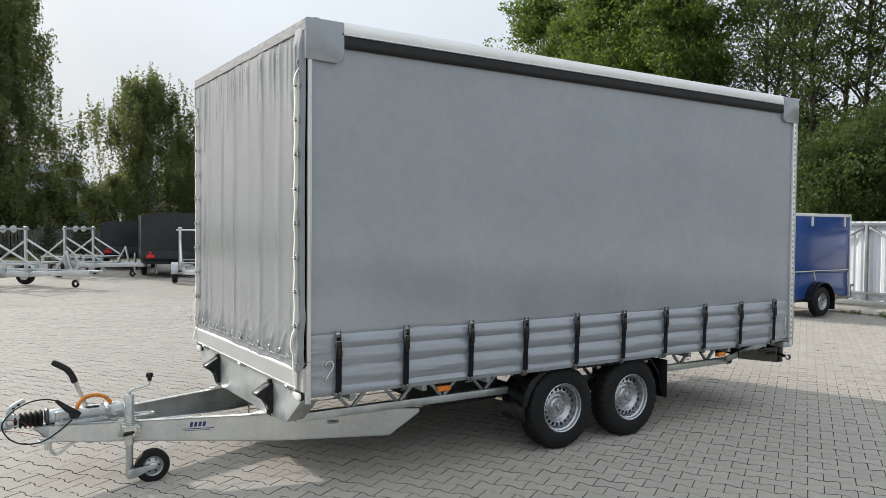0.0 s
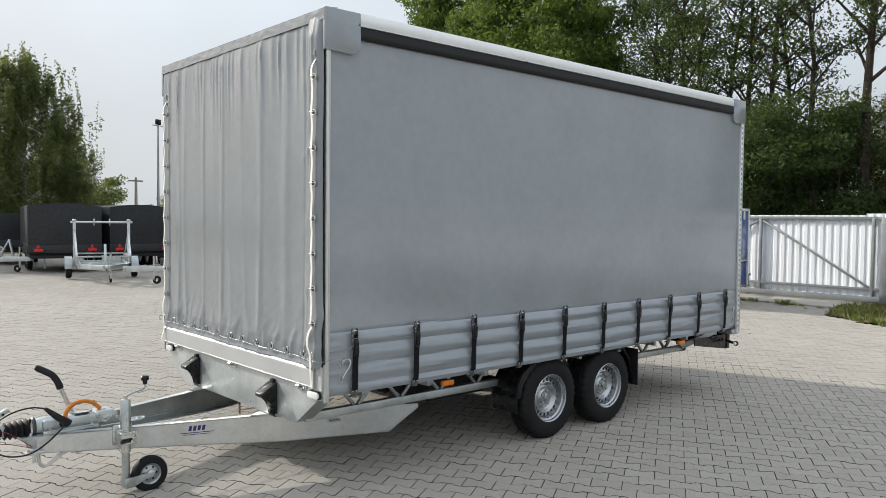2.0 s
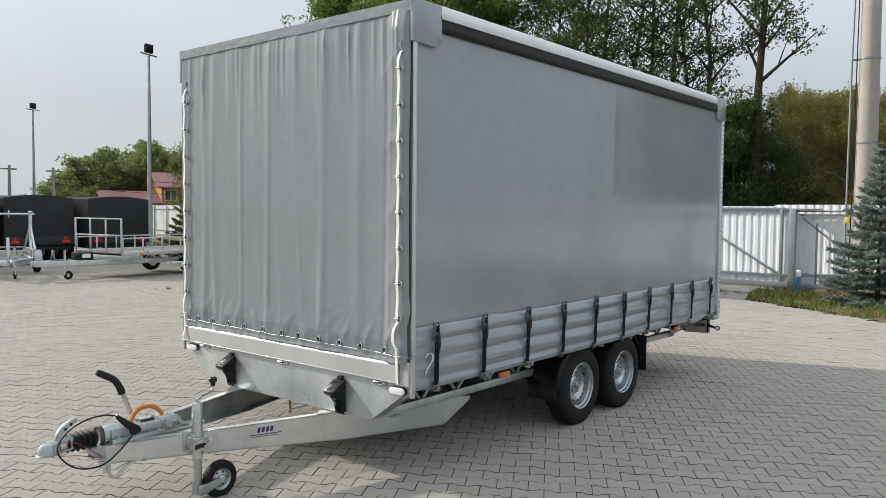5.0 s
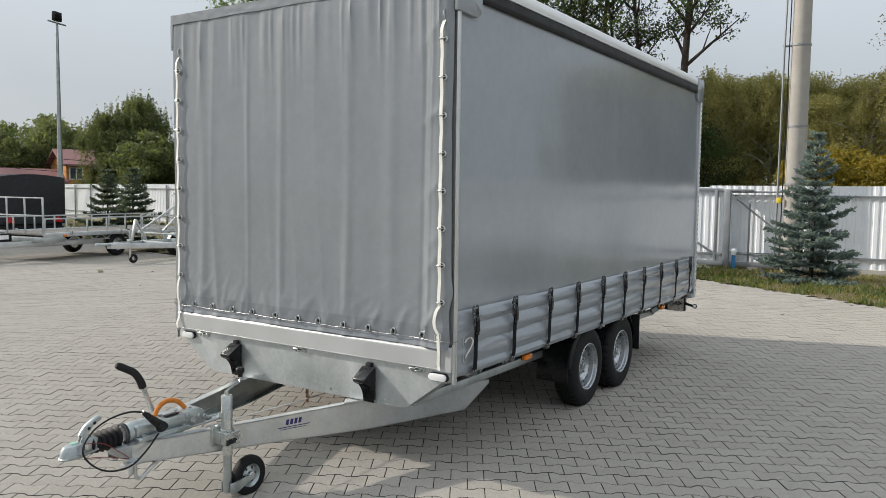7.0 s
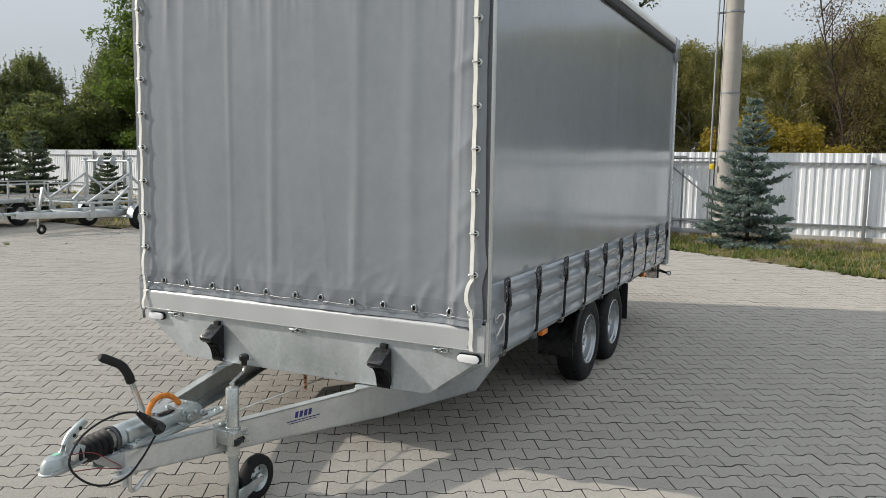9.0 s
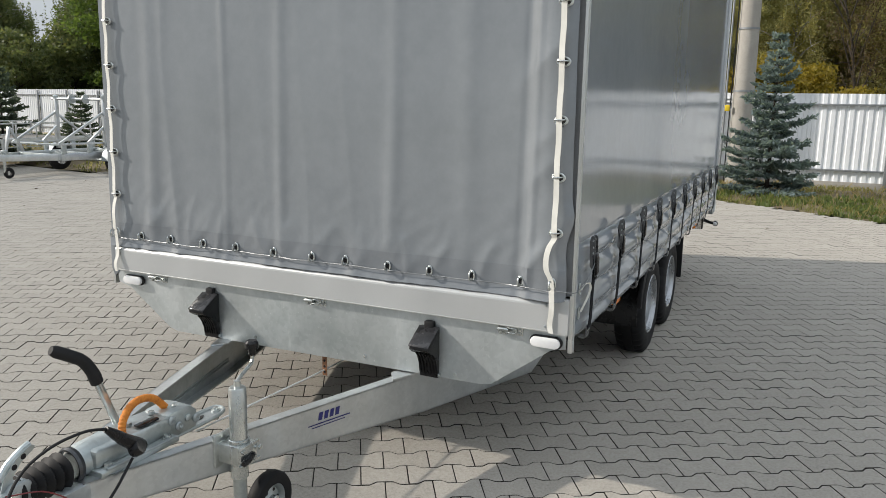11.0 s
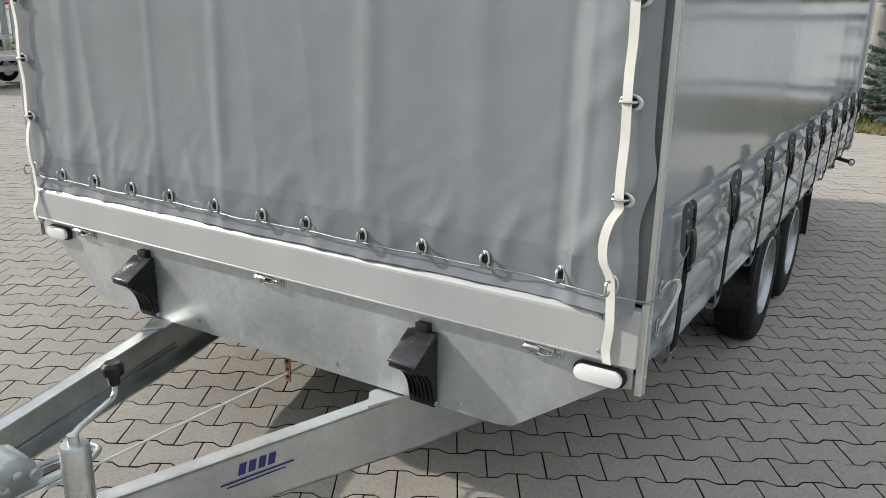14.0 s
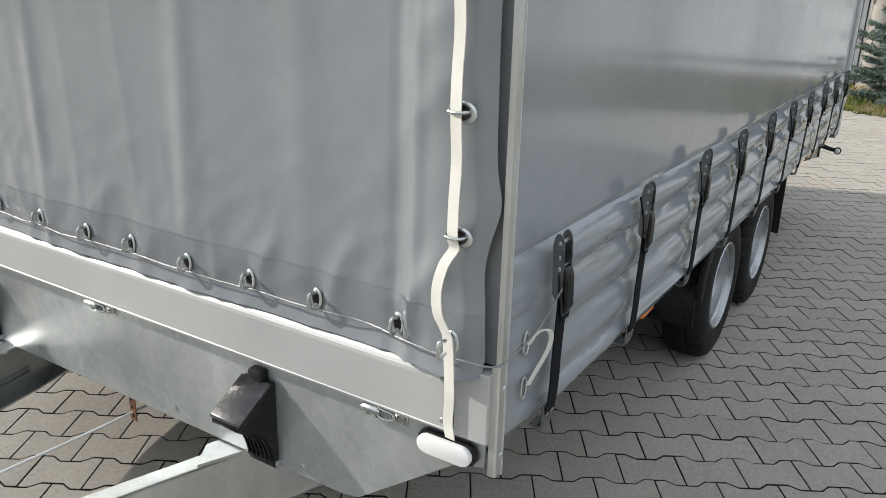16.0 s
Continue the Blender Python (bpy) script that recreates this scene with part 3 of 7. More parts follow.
# roof
bm = B()
grid(bm, 40, 16, lambda u, v: Vector((LEN * u, -HALF + 2 * HALF * v, TOP + 0.006 * math.sin(math.pi * v) ** 0.7 + 0.004 * noise.noise((u * 12, v * 6, 0)))))
part("roof_tarp", bm, TARP_WHITE, trailer, "white roof tarpaulin")
for s in (-1, 1):
    bm = B()
    prism(bm, [(s * 1.256, 2.905), (s * 1.263, 2.915), (s * 1.263, 2.955), (s * 1.250, 2.982), (s * 1.20, 2.990), (s * 1.20, 2.905)], 0.2, LEN - 0.18, "yz")
    rail = part("roof_rail", bm, ALU_PALE, trailer, "pale aluminium roof rail")
    bm = B()
    prism(bm, [(s * 1.257, 2.897), (s * 1.266, 2.900), (s * 1.266, 2.912), (s * 1.257, 2.915)], 0.21, LEN - 0.19, "yz")
    part("drip_edge", bm, ALU, rail)
    bm = B()
    prism(bm, [(s * 1.245, 2.905), (s * 1.254, 2.905), (s * 1.262, 2.885), (s * 1.262, 2.862), (s * 1.266, 2.850), (s * 1.264, 2.832), (s * 1.255, 2.820), (s * 1.245, 2.820)], 0.2, LEN - 0.18, "yz")
    part("runner_cover", bm, BLACK_MATT, trailer, "black rubber flap over the curtain runners")


def cap(sign, x0, x1, zlow, outer):
    """Sewn corner pocket with one rounded lower corner."""
    pts = [(x0, 2.978), (x0, zlow)]
    r = 0.05
    if outer > 0:
        pts += [(x1 - r, zlow - 0.008)] + [(x1 - r + r * math.sin(a), zlow + r - r * math.cos(a)) for a in (0.3, 0.8, 1.3)] + [(x1, zlow + r), (x1, 2.978)]
    else:
        pts = [(x1, 2.978), (x1, zlow)] + [(x0 + r, zlow - 0.004)] + [(x0 + r - r * math.sin(a), zlow + r - r * math.cos(a)) for a in (0.3, 0.8, 1.3)] + [(x0, zlow + r), (x0, 2.978)]
    bm = B()
    prism(bm, pts, sign * 1.235, sign * 1.266, "xz", 0.006)
    part("corner_cap", bm, TARP, trailer, "sewn grey corner pocket")


for s in (-1, 1):
    cap(s, -0.03, 0.225, 2.728, 1)
    cap(s, LEN - 0.225, LEN + 0.02, 2.742, -1)

# corner posts
for s in (-1, 1):
    bm = B()
    prism(bm, [(-0.010, s * 1.256), (0.014, s * 1.256), (0.014, s * 1.251), (0.012, s * 1.249), (0.012, s * 1.244), (-0.010, s * 1.244)], 0.620, 2.735, "xy")
    post = part("corner_post", bm, ALU, trailer, "aluminium corner post", False)
    bm = B()
    prism(bm, [(-0.018, s * 1.240), (-0.018, s * 1.253), (-0.016, s * 1.257), (-0.011, s * 1.257), (-0.011, s * 1.240)], 0.620, 0.850, "xy")
    part("post_foot", bm, ALU, post, "", False)
    bm = B()
    prism(bm, [(0.006, s * 1.256), (0.007, s * 1.258), (0.010, s * 1.258), (0.011, s * 1.256)], 0.614, 2.73, "xy")
    part("groove_bead", bm, ALU_MATT, post)
    bm = B()
    box(bm, 0.006, 0.013, s * 1.217 - 0.030, s * 1.217 + 0.026, 0.84, 2.84)
    part("rubber_seal", bm, SEAL, post)
    for zz in (0.66, 0.80, 1.6):
        bm = B()
        lathe(bm, [(0, 0.003), (0.004, 0.003), (0.006, 0)], Matrix.Translation((0.004, s * 1.256, zz)) @ (FACE_NEAR if s < 0 else pose(0, 0, 0, -90)), 8)
        part("rivet", bm, ZINC, post)
    bm = B()
    box(bm, LEN - 0.045, LEN - 0.004, min(s * 1.235, s * 1.258), max(s * 1.235, s * 1.258), 0.60, 2.76, 0.004)
    rpost = part("rear_post", bm, ALU_PALE, trailer, "aluminium rear post with punched edge")
    if s < 0:
        for k in range(40):
            bm = B()
            box(bm, LEN - 0.034, LEN - 0.016, -1.2605, -1.257, 0.66 + k * 0.052, 0.682 + k * 0.052)
            part("slot", bm, GALV_DULL, rpost)
    bm = B()
    box(bm, LEN - 0.002, LEN + 0.03, min(s * 1.2, s * 1.251), max(s * 1.2, s * 1.251), 0.60, 2.80, 0.004)
    part("rear_edge", bm, GALV, trailer)

# rear wall
bm = B()
box(bm, LEN, LEN + 0.02, -1.2, 1.2, 0.66, 2.94)
part("rear_panel", bm, TARP, trailer)

# front sill
bm = B()
prism(bm, [(-0.012, 0.698), (-0.040, 0.699), (-0.043, 0.702), (-0.043, 0.804), (-0.0415, 0.811), (-0.038, 0.817), (-0.033, 0.822), (-0.025, 0.827), (0.02, 0.842), (0.02, 0.698)], -1.165, 1.205, "xz")
sill = part("front_sill", bm, ALU_MATT, trailer, "matt aluminium front sill board", False)
bm = B()
prism(bm, [(-0.0425, 0.7005), (-0.0450, 0.7015), (-0.0450, 0.7055), (-0.0425, 0.7070)], -1.163, 1.203, "xz")
part("sill_lip", bm, ALU, sill, "", False)
bm = B()
prism(bm, [(-1.167, 0.835), (-1.241, 0.835), (-1.241, 0.690), (-1.167, 0.690)], -0.030, 0.0, "yz", 0.002)
sill_end = part("sill_end", bm, ALU_MATT, trailer, "", False)
for zz in (0.722, 0.808):
    bm = B()
    lathe(bm, [(0, 0.004), (0.004, 0.0035), (0.006, 0)], Matrix.Translation((-0.043, -1.150, zz)) @ pose(0, 0, 0, 0, -90, 0), 8)
    part("rivet", bm, GALV_DULL, sill_end)
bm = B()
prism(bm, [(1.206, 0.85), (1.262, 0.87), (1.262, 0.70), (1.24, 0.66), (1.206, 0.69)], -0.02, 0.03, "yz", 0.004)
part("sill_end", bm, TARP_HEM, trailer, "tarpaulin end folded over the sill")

# galvanised front apron with folded lower edges
APRON = [(-1.232, 0.700), (1.225, 0.700), (1.215, 0.632), (1.135, 0.612), (0.872, 0.432), (0.82, 0.418), (-0.87, 0.428), (-0.917, 0.437), (-1.175, 0.622), (-1.232, 0.632)]
bm = B()
prism(bm, APRON, -0.016, -0.010, "yz")
apron = part("front_apron", bm, APRON_STEEL, trailer, "galvanised steel front apron with scuffs")
for a, b, dep in (((-0.917, 0.437), (-1.175, 0.622), 0.10), ((0.872, 0.432), (1.135, 0.612), 0.10), ((0.82, 0.418), (-0.87, 0.428), 0.05)):
    bm = B()
    v = [bm.verts.new(p) for p in ((-0.010, *a), (-0.010, *b), (dep, *b), (dep, *a))]
    w = [bm.verts.new(p.co + Vector((0, 0, 0.005))) for p in v]
    bm.faces.new(v)
    bm.faces.new(w[::-1])
    for i in range(4):
        bm.faces.new((v[i], v[(i + 1) % 4], w[(i + 1) % 4], w[i]))
    part("folded_flange", bm, GALV, apron)
for yy, zz in ((-0.30, 0.46), (0.32, 0.46), (1.05, 0.66), (-0.75, 0.45)):
    bm = B()
    lathe(bm, [(0, 0.004), (0.008, 0.004), (0.009, 0)], Matrix.Translation((-0.016, yy, zz)) @ pose(0, 0, 0, 0, -90, 0), 6)
    part("bolt_head", bm, ZINC, apron)

# toggle latches under the sill
for yy in (-0.997, -0.038, 0.93):
    bm = B()
    box(bm, -0.020, -0.016, yy - 0.056, yy + 0.052, 0.662, 0.704, 0.0015)
    box(bm, -0.027, -0.019, yy - 0.050, yy - 0.012, 0.668, 0.699, 0.003)
    latch = part("toggle_latch", bm, ZINC, trailer, "small zinc toggle latch", False)
    bm = B()
    prism(bm, [(-0.018, 0.700), (-0.034, 0.698), (-0.044, 0.688), (-0.044, 0.682), (-0.036, 0.690), (-0.018, 0.692)], yy + 0.006, yy + 0.046, "xz", 0.0015)
    tube(bm, [(-0.036, yy + 0.002, 0.684), (-0.036, yy + 0.050, 0.684)], 0.0075, 12)
    part("catch", bm, ZINC, latch)
    for dy in (0.014, 0.038):
        bm = B()
        lathe(bm, [(0, 0.014), (0.006, 0.013), (0.0085, 0.009), (0.009, 0)], Matrix.Translation((-0.020, yy + dy, 0.671)) @ pose(0, 0, 0, 0, -90, 0), 12)
        part("lug", bm, ZINC, latch)
    bm = B()
    tube(bm, smooth_path([(-0.034, yy + 0.010, 0.694), (-0.040, yy - 0.008, 0.694), (-0.036, yy - 0.030, 0.690), (-0.036, yy - 0.030, 0.676), (-0.040, yy - 0.008, 0.674), (-0.034, yy + 0.010, 0.676)], 3), 0.0032, 8)
    part("wire_bail", bm, ZINC, latch)
    for dz in (0.676, 0.692):
        bm = B()
        lathe(bm, [(0, 0.004), (0.0035, 0.0035), (0.005, 0)], Matrix.Translation((-0.027, yy - 0.043, dz)) @ pose(0, 0, 0, 0, -90, 0), 8)
        part("rivet", bm, GALV_DULL, latch)
    bm = B()
    box(bm, -0.018, -0.012, yy - 0.035, yy + 0.035, 0.703, 0.711)
    part("dark_slot", bm, BLACK_MATT, latch, "", False)

# wheel chocks in their holders
for yy in (-0.632, 0.582):
    arc = [(-0.130 + 0.098 * math.sin(a), 0.562 - 0.132 * (1 - math.cos(a))) for a in (0.1, 0.25, 0.4, 0.55, 0.7, 0.85, 1.0, 1.15, 1.3, 1.45)]
    pts = [(-0.016, 0.648), (-0.030, 0.648), (-0.130, 0.588), (-0.134, 0.572)] + arc + [(-0.030, 0.424), (-0.016, 0.424)]
    bm = B()
    prism(bm, pts, yy - 0.044, yy + 0.044, "xz", 0.004)
    chock = part("wheel_chock", bm, BLACK, trailer, "black plastic wheel chock in its holder")
    bm = B()
    box(bm, -0.040, -0.014, yy - 0.022, yy + 0.022, 0.628, 0.672, 0.005)
    part("retaining_clip", bm, BLACK_MATT, chock)
    bm = B()
    prism(bm, [(-0.034, 0.650), (-0.132, 0.591), (-0.135, 0.584), (-0.036, 0.643)], yy - 0.047, yy + 0.047, "xz", 0.0015)
    part("tread_plate", bm, WORN_BLACK, chock, "scuffed black top plate")
    for k in range(6):
        ribbed = arc[3:]
        ry = yy - 0.036 + 0.0144 * k
        bm = B()
        prism(bm, [(a - 0.005, b - 0.003) for a, b in ribbed] + [(a + 0.004, b + 0.002) for a, b in reversed(ribbed)], ry - 0.002, ry + 0.002, "xz")
        part("rib", bm, BLACK, chock)
    bm = B()
    box(bm, -0.030, -0.014, yy - 0.052, yy + 0.052, 0.430, 0.444, 0.002)
    part("holder_clip", bm, GALV_DULL, chock)

# white marker lamps
for yy in (-1.152, 1.098):
    bm = B()
    pts = [(yy + 0.042 * k + 0.021 * math.cos(a), 0.655 + 0.021 * math.sin(a)) for k, aa in ((1, (-1.5, -0.9, -0.3, 0.3, 0.9, 1.5)), (-1, (1.64, 2.24, 2.84, 3.44, 4.04, 4.64))) for a in aa]
    prism(bm, [(yy + (p - yy) * 1.1, 0.655 + (q - 0.655) * 1.2) for p, q in pts], -0.030, -0.016, "yz", 0.003)
    lamp = part("marker_lamp", bm, BLACK, trailer, "oval white front marker lamp")
    bm = B()
    prism(bm, pts, -0.044, -0.030, "yz", 0.004)
    part("lens", bm, WHITE_PLASTIC, lamp)

# eyelets, hooks and lacing wire along the foot of the front sheet
def eyelet_mesh(ry, rz):
    bm = B()
    prof = [(0.62, -0.002), (0.66, 0.003), (0.85, 0.004), (1.0, 0.0005)]
    n = 20
    rings = [[bm.verts.new((-h, ry * r * math.cos(2 * math.pi * k / n), rz * r * math.sin(2 * math.pi * k / n))) for k in range(n)] for r, h in prof]
    for a, b in zip(rings, rings[1:]):
        for k in range(n):
            bm.faces.new((a[k], a[(k + 1) % n], b[(k + 1) % n], b[k]))
    return mesh_of("eyelet", bm, ZINC)


def disc_mesh(ry, rz):
    bm = B()
    bm.faces.new([bm.verts.new((0.0012, ry * math.cos(2 * math.pi * k / 16), rz * math.sin(2 * math.pi * k / 16))) for k in range(16)])
    return mesh_of("hole", bm, BLACK_MATT)


EYE_TALL, EYE_WIDE = eyelet_mesh(0.0150, 0.0235), eyelet_mesh(0.029, 0.0195)
HOLE_TALL, HOLE_WIDE = disc_mesh(0.011, 0.017), disc_mesh(0.019, 0.013)
bm = B()
tube(bm, smooth_path([(-0.002, 0, 0.012), (-0.020, 0, 0.016), (-0.026, 0, 0.0), (-0.020, 0, -0.016), (-0.002, 0, -0.012)], 4), 0.0038, 8)
HOOK = mesh_of("turn_hook", bm, ZINC)
for y in EYES:
    x = -0.029 - front_off(y, 0.888)
    e = part_me("eyelet", EYE_TALL, trailer, "", Matrix.Translation((x, y, 0.888)))
    part_me("hole", HOLE_TALL, e)
    part_me("turn_hook", HOOK, e)
wire = []
for i in range(24):
    y = 1.19 - (2.36 / 23) * i
    wire.append((-0.038 - front_off(y, 0.873) - 0.002 * math.sin(i * 1.7), y, 0.873 - (0.0025 if i % 2 else 0) + 0.001 * math.sin(i)))
wire += [(-0.073, -1.20, 0.876), (-0.058, -1.262, 0.872), (-0.012, -1.275, 0.878), (0.08, -1.282, 0.90), (0.17, -1.285, 0.952)]
bm = B()
tube(bm, smooth_path(wire, 3), 0.0021, 6)
part("lacing_wire", bm, STEEL_CABLE, trailer, "plastic-sheathed steel lacing wire")
side_wire = []
for k in range(8):
    x = 0.20 + 0.50 * k / 7
    side_wire.append((x, -1.262 - 0.004 * math.sin(k * 2.1), 0.975 + 0.012 * math.sin(k * 1.9)))
bm = B()
tube(bm, smooth_path(side_wire, 2), 0.0018, 6)
part("side_wire", bm, STEEL_CABLE, trailer)

# white lacing straps at both front corners
for s, yy, low, px in ((-1, -1.180, 0.704, -0.024), (1, 1.180, 0.70, 0.0)):
    zs = [1.096 + 0.2105 * k for k in range(8)]
    pts = [(px - 0.006, yy, 2.70)]
    for z in reversed(zs):
        pts += [(px - 0.044, yy + 0.002, z + 0.06), (px - 0.048, yy, z), (px - 0.042, yy, z - (0.08 if z > 1.2 else 0.02))]
    slack = 1.0 if s < 0 else 0.15
    pts += [(px - 0.050, yy + 0.016 * slack, 1.045), (px - 0.056, yy + 0.025 * slack, 1.0), (px - 0.056, yy + 0.022 * slack, 0.955), (px - 0.052, yy + 0.008, 0.925), (px - 0.050, yy + 0.002, 0.900), (px - 0.050, yy - 0.004, 0.80), (-0.064, yy + 0.004, 0.74), (-0.064, yy - 0.002, low)]
    bm = B()
    ribbon(bm, smooth_path(pts, 4), (0.1, 1, 0), 0.0225)
    strap = part("lacing_strap", bm, WHITE_STRAP, trailer, "off-white lacing strap")
    for z in zs:
        e = part_me("eyelet", EYE_WIDE, trailer, "", Matrix.Translation((px - 0.035, yy - 0.004, z)))
        part_me("hole", HOLE_WIDE, e)
        bm = B()
        tube(bm, smooth_path([(0.004, -0.015, 0.002), (-0.014, -0.0155, 0.003), (-0.018, -0.006, 0.002), (-0.018, 0.008, 0.002), (-0.014, 0.020, 0.003), (0.004, 0.020, 0)], 3), 0.0028, 6)
        part("staple", bm, ZINC, e)
    bm = B()
    tube(bm, [(px - 0.01, yy, 2.68), (px - 0.03, yy, 2.70), (px - 0.03, yy, 2.725), (px - 0.01, yy, 2.74)], 0.006, 8)
    part("strap_hook", bm, ZINC, strap)
    e = part_me("eyelet", EYE_TALL, trailer, "", Matrix.Translation((px - 0.040, yy, 0.900)))
    part_me("turn_hook", HOOK, e, "", Matrix.Translation((-0.020, 0, 0)))

# side straps with over-centre buckles
bm = B()
ribbon(bm, smooth_path([(0, -1.262, 1.03), (0, -1.276, 0.97), (0, -1.277, 0.90), (0, -1.274, 0.80), (0.001, -1.273, 0.74), (0.001, -1.270, 0.69), (0.001, -1.267, 0.668)], 4), (1, 0, 0), 0.042, 0.003)
WEB = mesh_of("strap", bm, WEBBING)
# folded steel channel: two cheeks with round heads, joined at the back
CHEEK = [(-1.262, 0.940), (-1.276, 0.926), (-1.288, 0.930), (-1.293, 0.945), (-1.296, 0.985), (-1.297, 1.040)] + [(-1.281 - 0.016 * math.cos(a), 1.046 + 0.020 * math.sin(a)) for a in (0.3, 0.7, 1.1, 1.57, 2.1, 2.6)] + [(-1.262, 1.040)]
bm = B()
for sx in (-1, 1):
    prism(bm, CHEEK, sx * 0.0170 - 0.0015, sx * 0.0170 + 0.0015, "yz")
box(bm, -0.0165, 0.0165, -1.270, -1.266, 0.950, 1.046, 0.001)
BUCKLE_ME = mesh_of("buckle", bm, BUCKLE_STEEL, False)
bm = B()
tube(bm, [(-0.0200, -1.283, 0), (0.0200, -1.283, 0)], 0.0045, 10)
PIN = mesh_of("cross_pin", bm, ZINC)
bm = B()
prism(bm, [(-1.284, 0.938), (-1.293, 0.941), (-1.287, 0.957)], -0.0191, -0.0187, "yz")
CUTOUT = mesh_of("cutout", bm, BLACK_MATT, False)
# ribbed plastic lever clipped over the wire loop
bm = B()
prism(bm, [(-1.284, 0.908), (-1.299, 0.902), (-1.306, 0.909), (-1.307, 0.975), (-1.301, 0.992), (-1.288, 0.998)], -0.0145, 0.0165, "yz", 0.003)
for k in range(10):
    box(bm, -0.013, 0.015, -1.3072, -1.306, 0.913 + k * 0.0062, 0.916 + k * 0.0062)
PAD = mesh_of("lever", bm, BLACK)
bm = B()
ribbon(bm, [(0.002, -1.286, 0.925), (0.002, -1.294, 0.905), (0.003, -1.290, 0.884)], (1, 0, 0), 0.030, 0.003)
TAIL = mesh_of("strap_tail", bm, WEBBING)
bm = B()
tube(bm, [(-0.016, -1.284, 0.994), (-0.0185, -1.294, 0.915), (-0.014, -1.292, 0.897), (0.016, -1.292, 0.897), (0.020, -1.294, 0.915), (0.018, -1.284, 0.994)], 0.0028, 6)
LOOP = mesh_of("wire_loop", bm, DARK_STEEL)
bm = B()
box(bm, -0.024, 0.024, -1.266, -1.260, 0.646, 0.688, 0.002)
prism(bm, [(-1.266, 0.648), (-1.262, 0.634), (-1.248, 0.628), (-1.232, 0.632), (-1.232, 0.637), (-1.247, 0.634), (-1.257, 0.639), (-1.260, 0.650)], -0.020, 0.020, "yz")
HOOKPLATE = mesh_of("hook_plate", bm, BUCKLE_STEEL)
bm = B()
lathe(bm, [(0, 0.004), (0.004, 0.003), (0.0055, 0)], FACE_NEAR, 8)
RIVET = mesh_of("rivet", bm, ZINC)
bm = B()
lathe(bm, [(0, 0.003), (0.0038, 0.0025), (0.0052, 0)], pose(0, 0, 0, 0, -90, 0), 8)
CHEEK_RIVET = mesh_of("rivet", bm, ZINC)
for i, x in enumerate(STRAPS):
    st = part_me("strap", WEB, trailer, "black webbing strap with steel buckle", Matrix.Translation((x, 0, 0)))
    # no two buckles are pulled shut quite alike
    lean = Matrix.Translation((0, -1.266, 0.93)) @ pose(0, 0, 0, (i * 37 % 5 - 2) * 0.7, (i * 53 % 7 - 3) * 0.8, (i * 29 % 5 - 2) * 1.5) @ Matrix.Diagonal((1, 0.70, 1, 1)) @ Matrix.Translation((0, 1.266, -0.93 + (i * 17 % 5 - 2) * 0.002))
    b = part_me("buckle", BUCKLE_ME, st, "", lean)
    for zz in (1.046, 0.994):
        part_me("cross_pin", PIN, b, "", Matrix.Translation((0, 0, zz)))
    part_me("cutout", CUTOUT, b)
    part_me("lever", PAD, b)
    part_me("wire_loop", LOOP, b)
    part_me("strap_tail", TAIL, b)
    for zz in (1.046, 1.018, 0.994):
        part_me("rivet", CHEEK_RIVET, b, "", Matrix.Translation((-0.0185, -1.284, zz)))
    hp = part_me("hook_plate", HOOKPLATE, st)
    for dx in (-0.012, 0.012):
        part_me("rivet", RIVET, hp, "", Matrix.Translation((dx, -1.266, 0.668)))

# white cord loops on the curtain ends
for x, w in ((0.136, 1), (LEN - 0.13, -1)):
    bm = B()
    ribbon(bm, smooth_path([(x - 0.024 * w, -1.248, 0.846), (x - 0.012 * w, -1.258, 0.868), (x + 0.008 * w, -1.272, 0.872), (x + 0.020 * w, -1.276, 0.850), (x + 0.012 * w, -1.270, 0.818), (x - 0.008 * w, -1.260, 0.785), (x - 0.018 * w, -1.249, 0.755)], 4), (0.35, -1, 0.2), 0.0095, 0.0028)
    lp = part("strap_loop", bm, WHITE_STRAP, trailer, "short white strap loop")
    for zz in (0.850, 0.752):
        bm = B()
        tube(bm, [(x - 0.028 * w + 0.011 * math.cos(a), -1.244, zz + 0.024 * math.sin(a)) for a in (2 * math.pi * k / 12 for k in range(13))], 0.003, 6, False)
        part("eyelet_ring", bm, ZINC, lp)

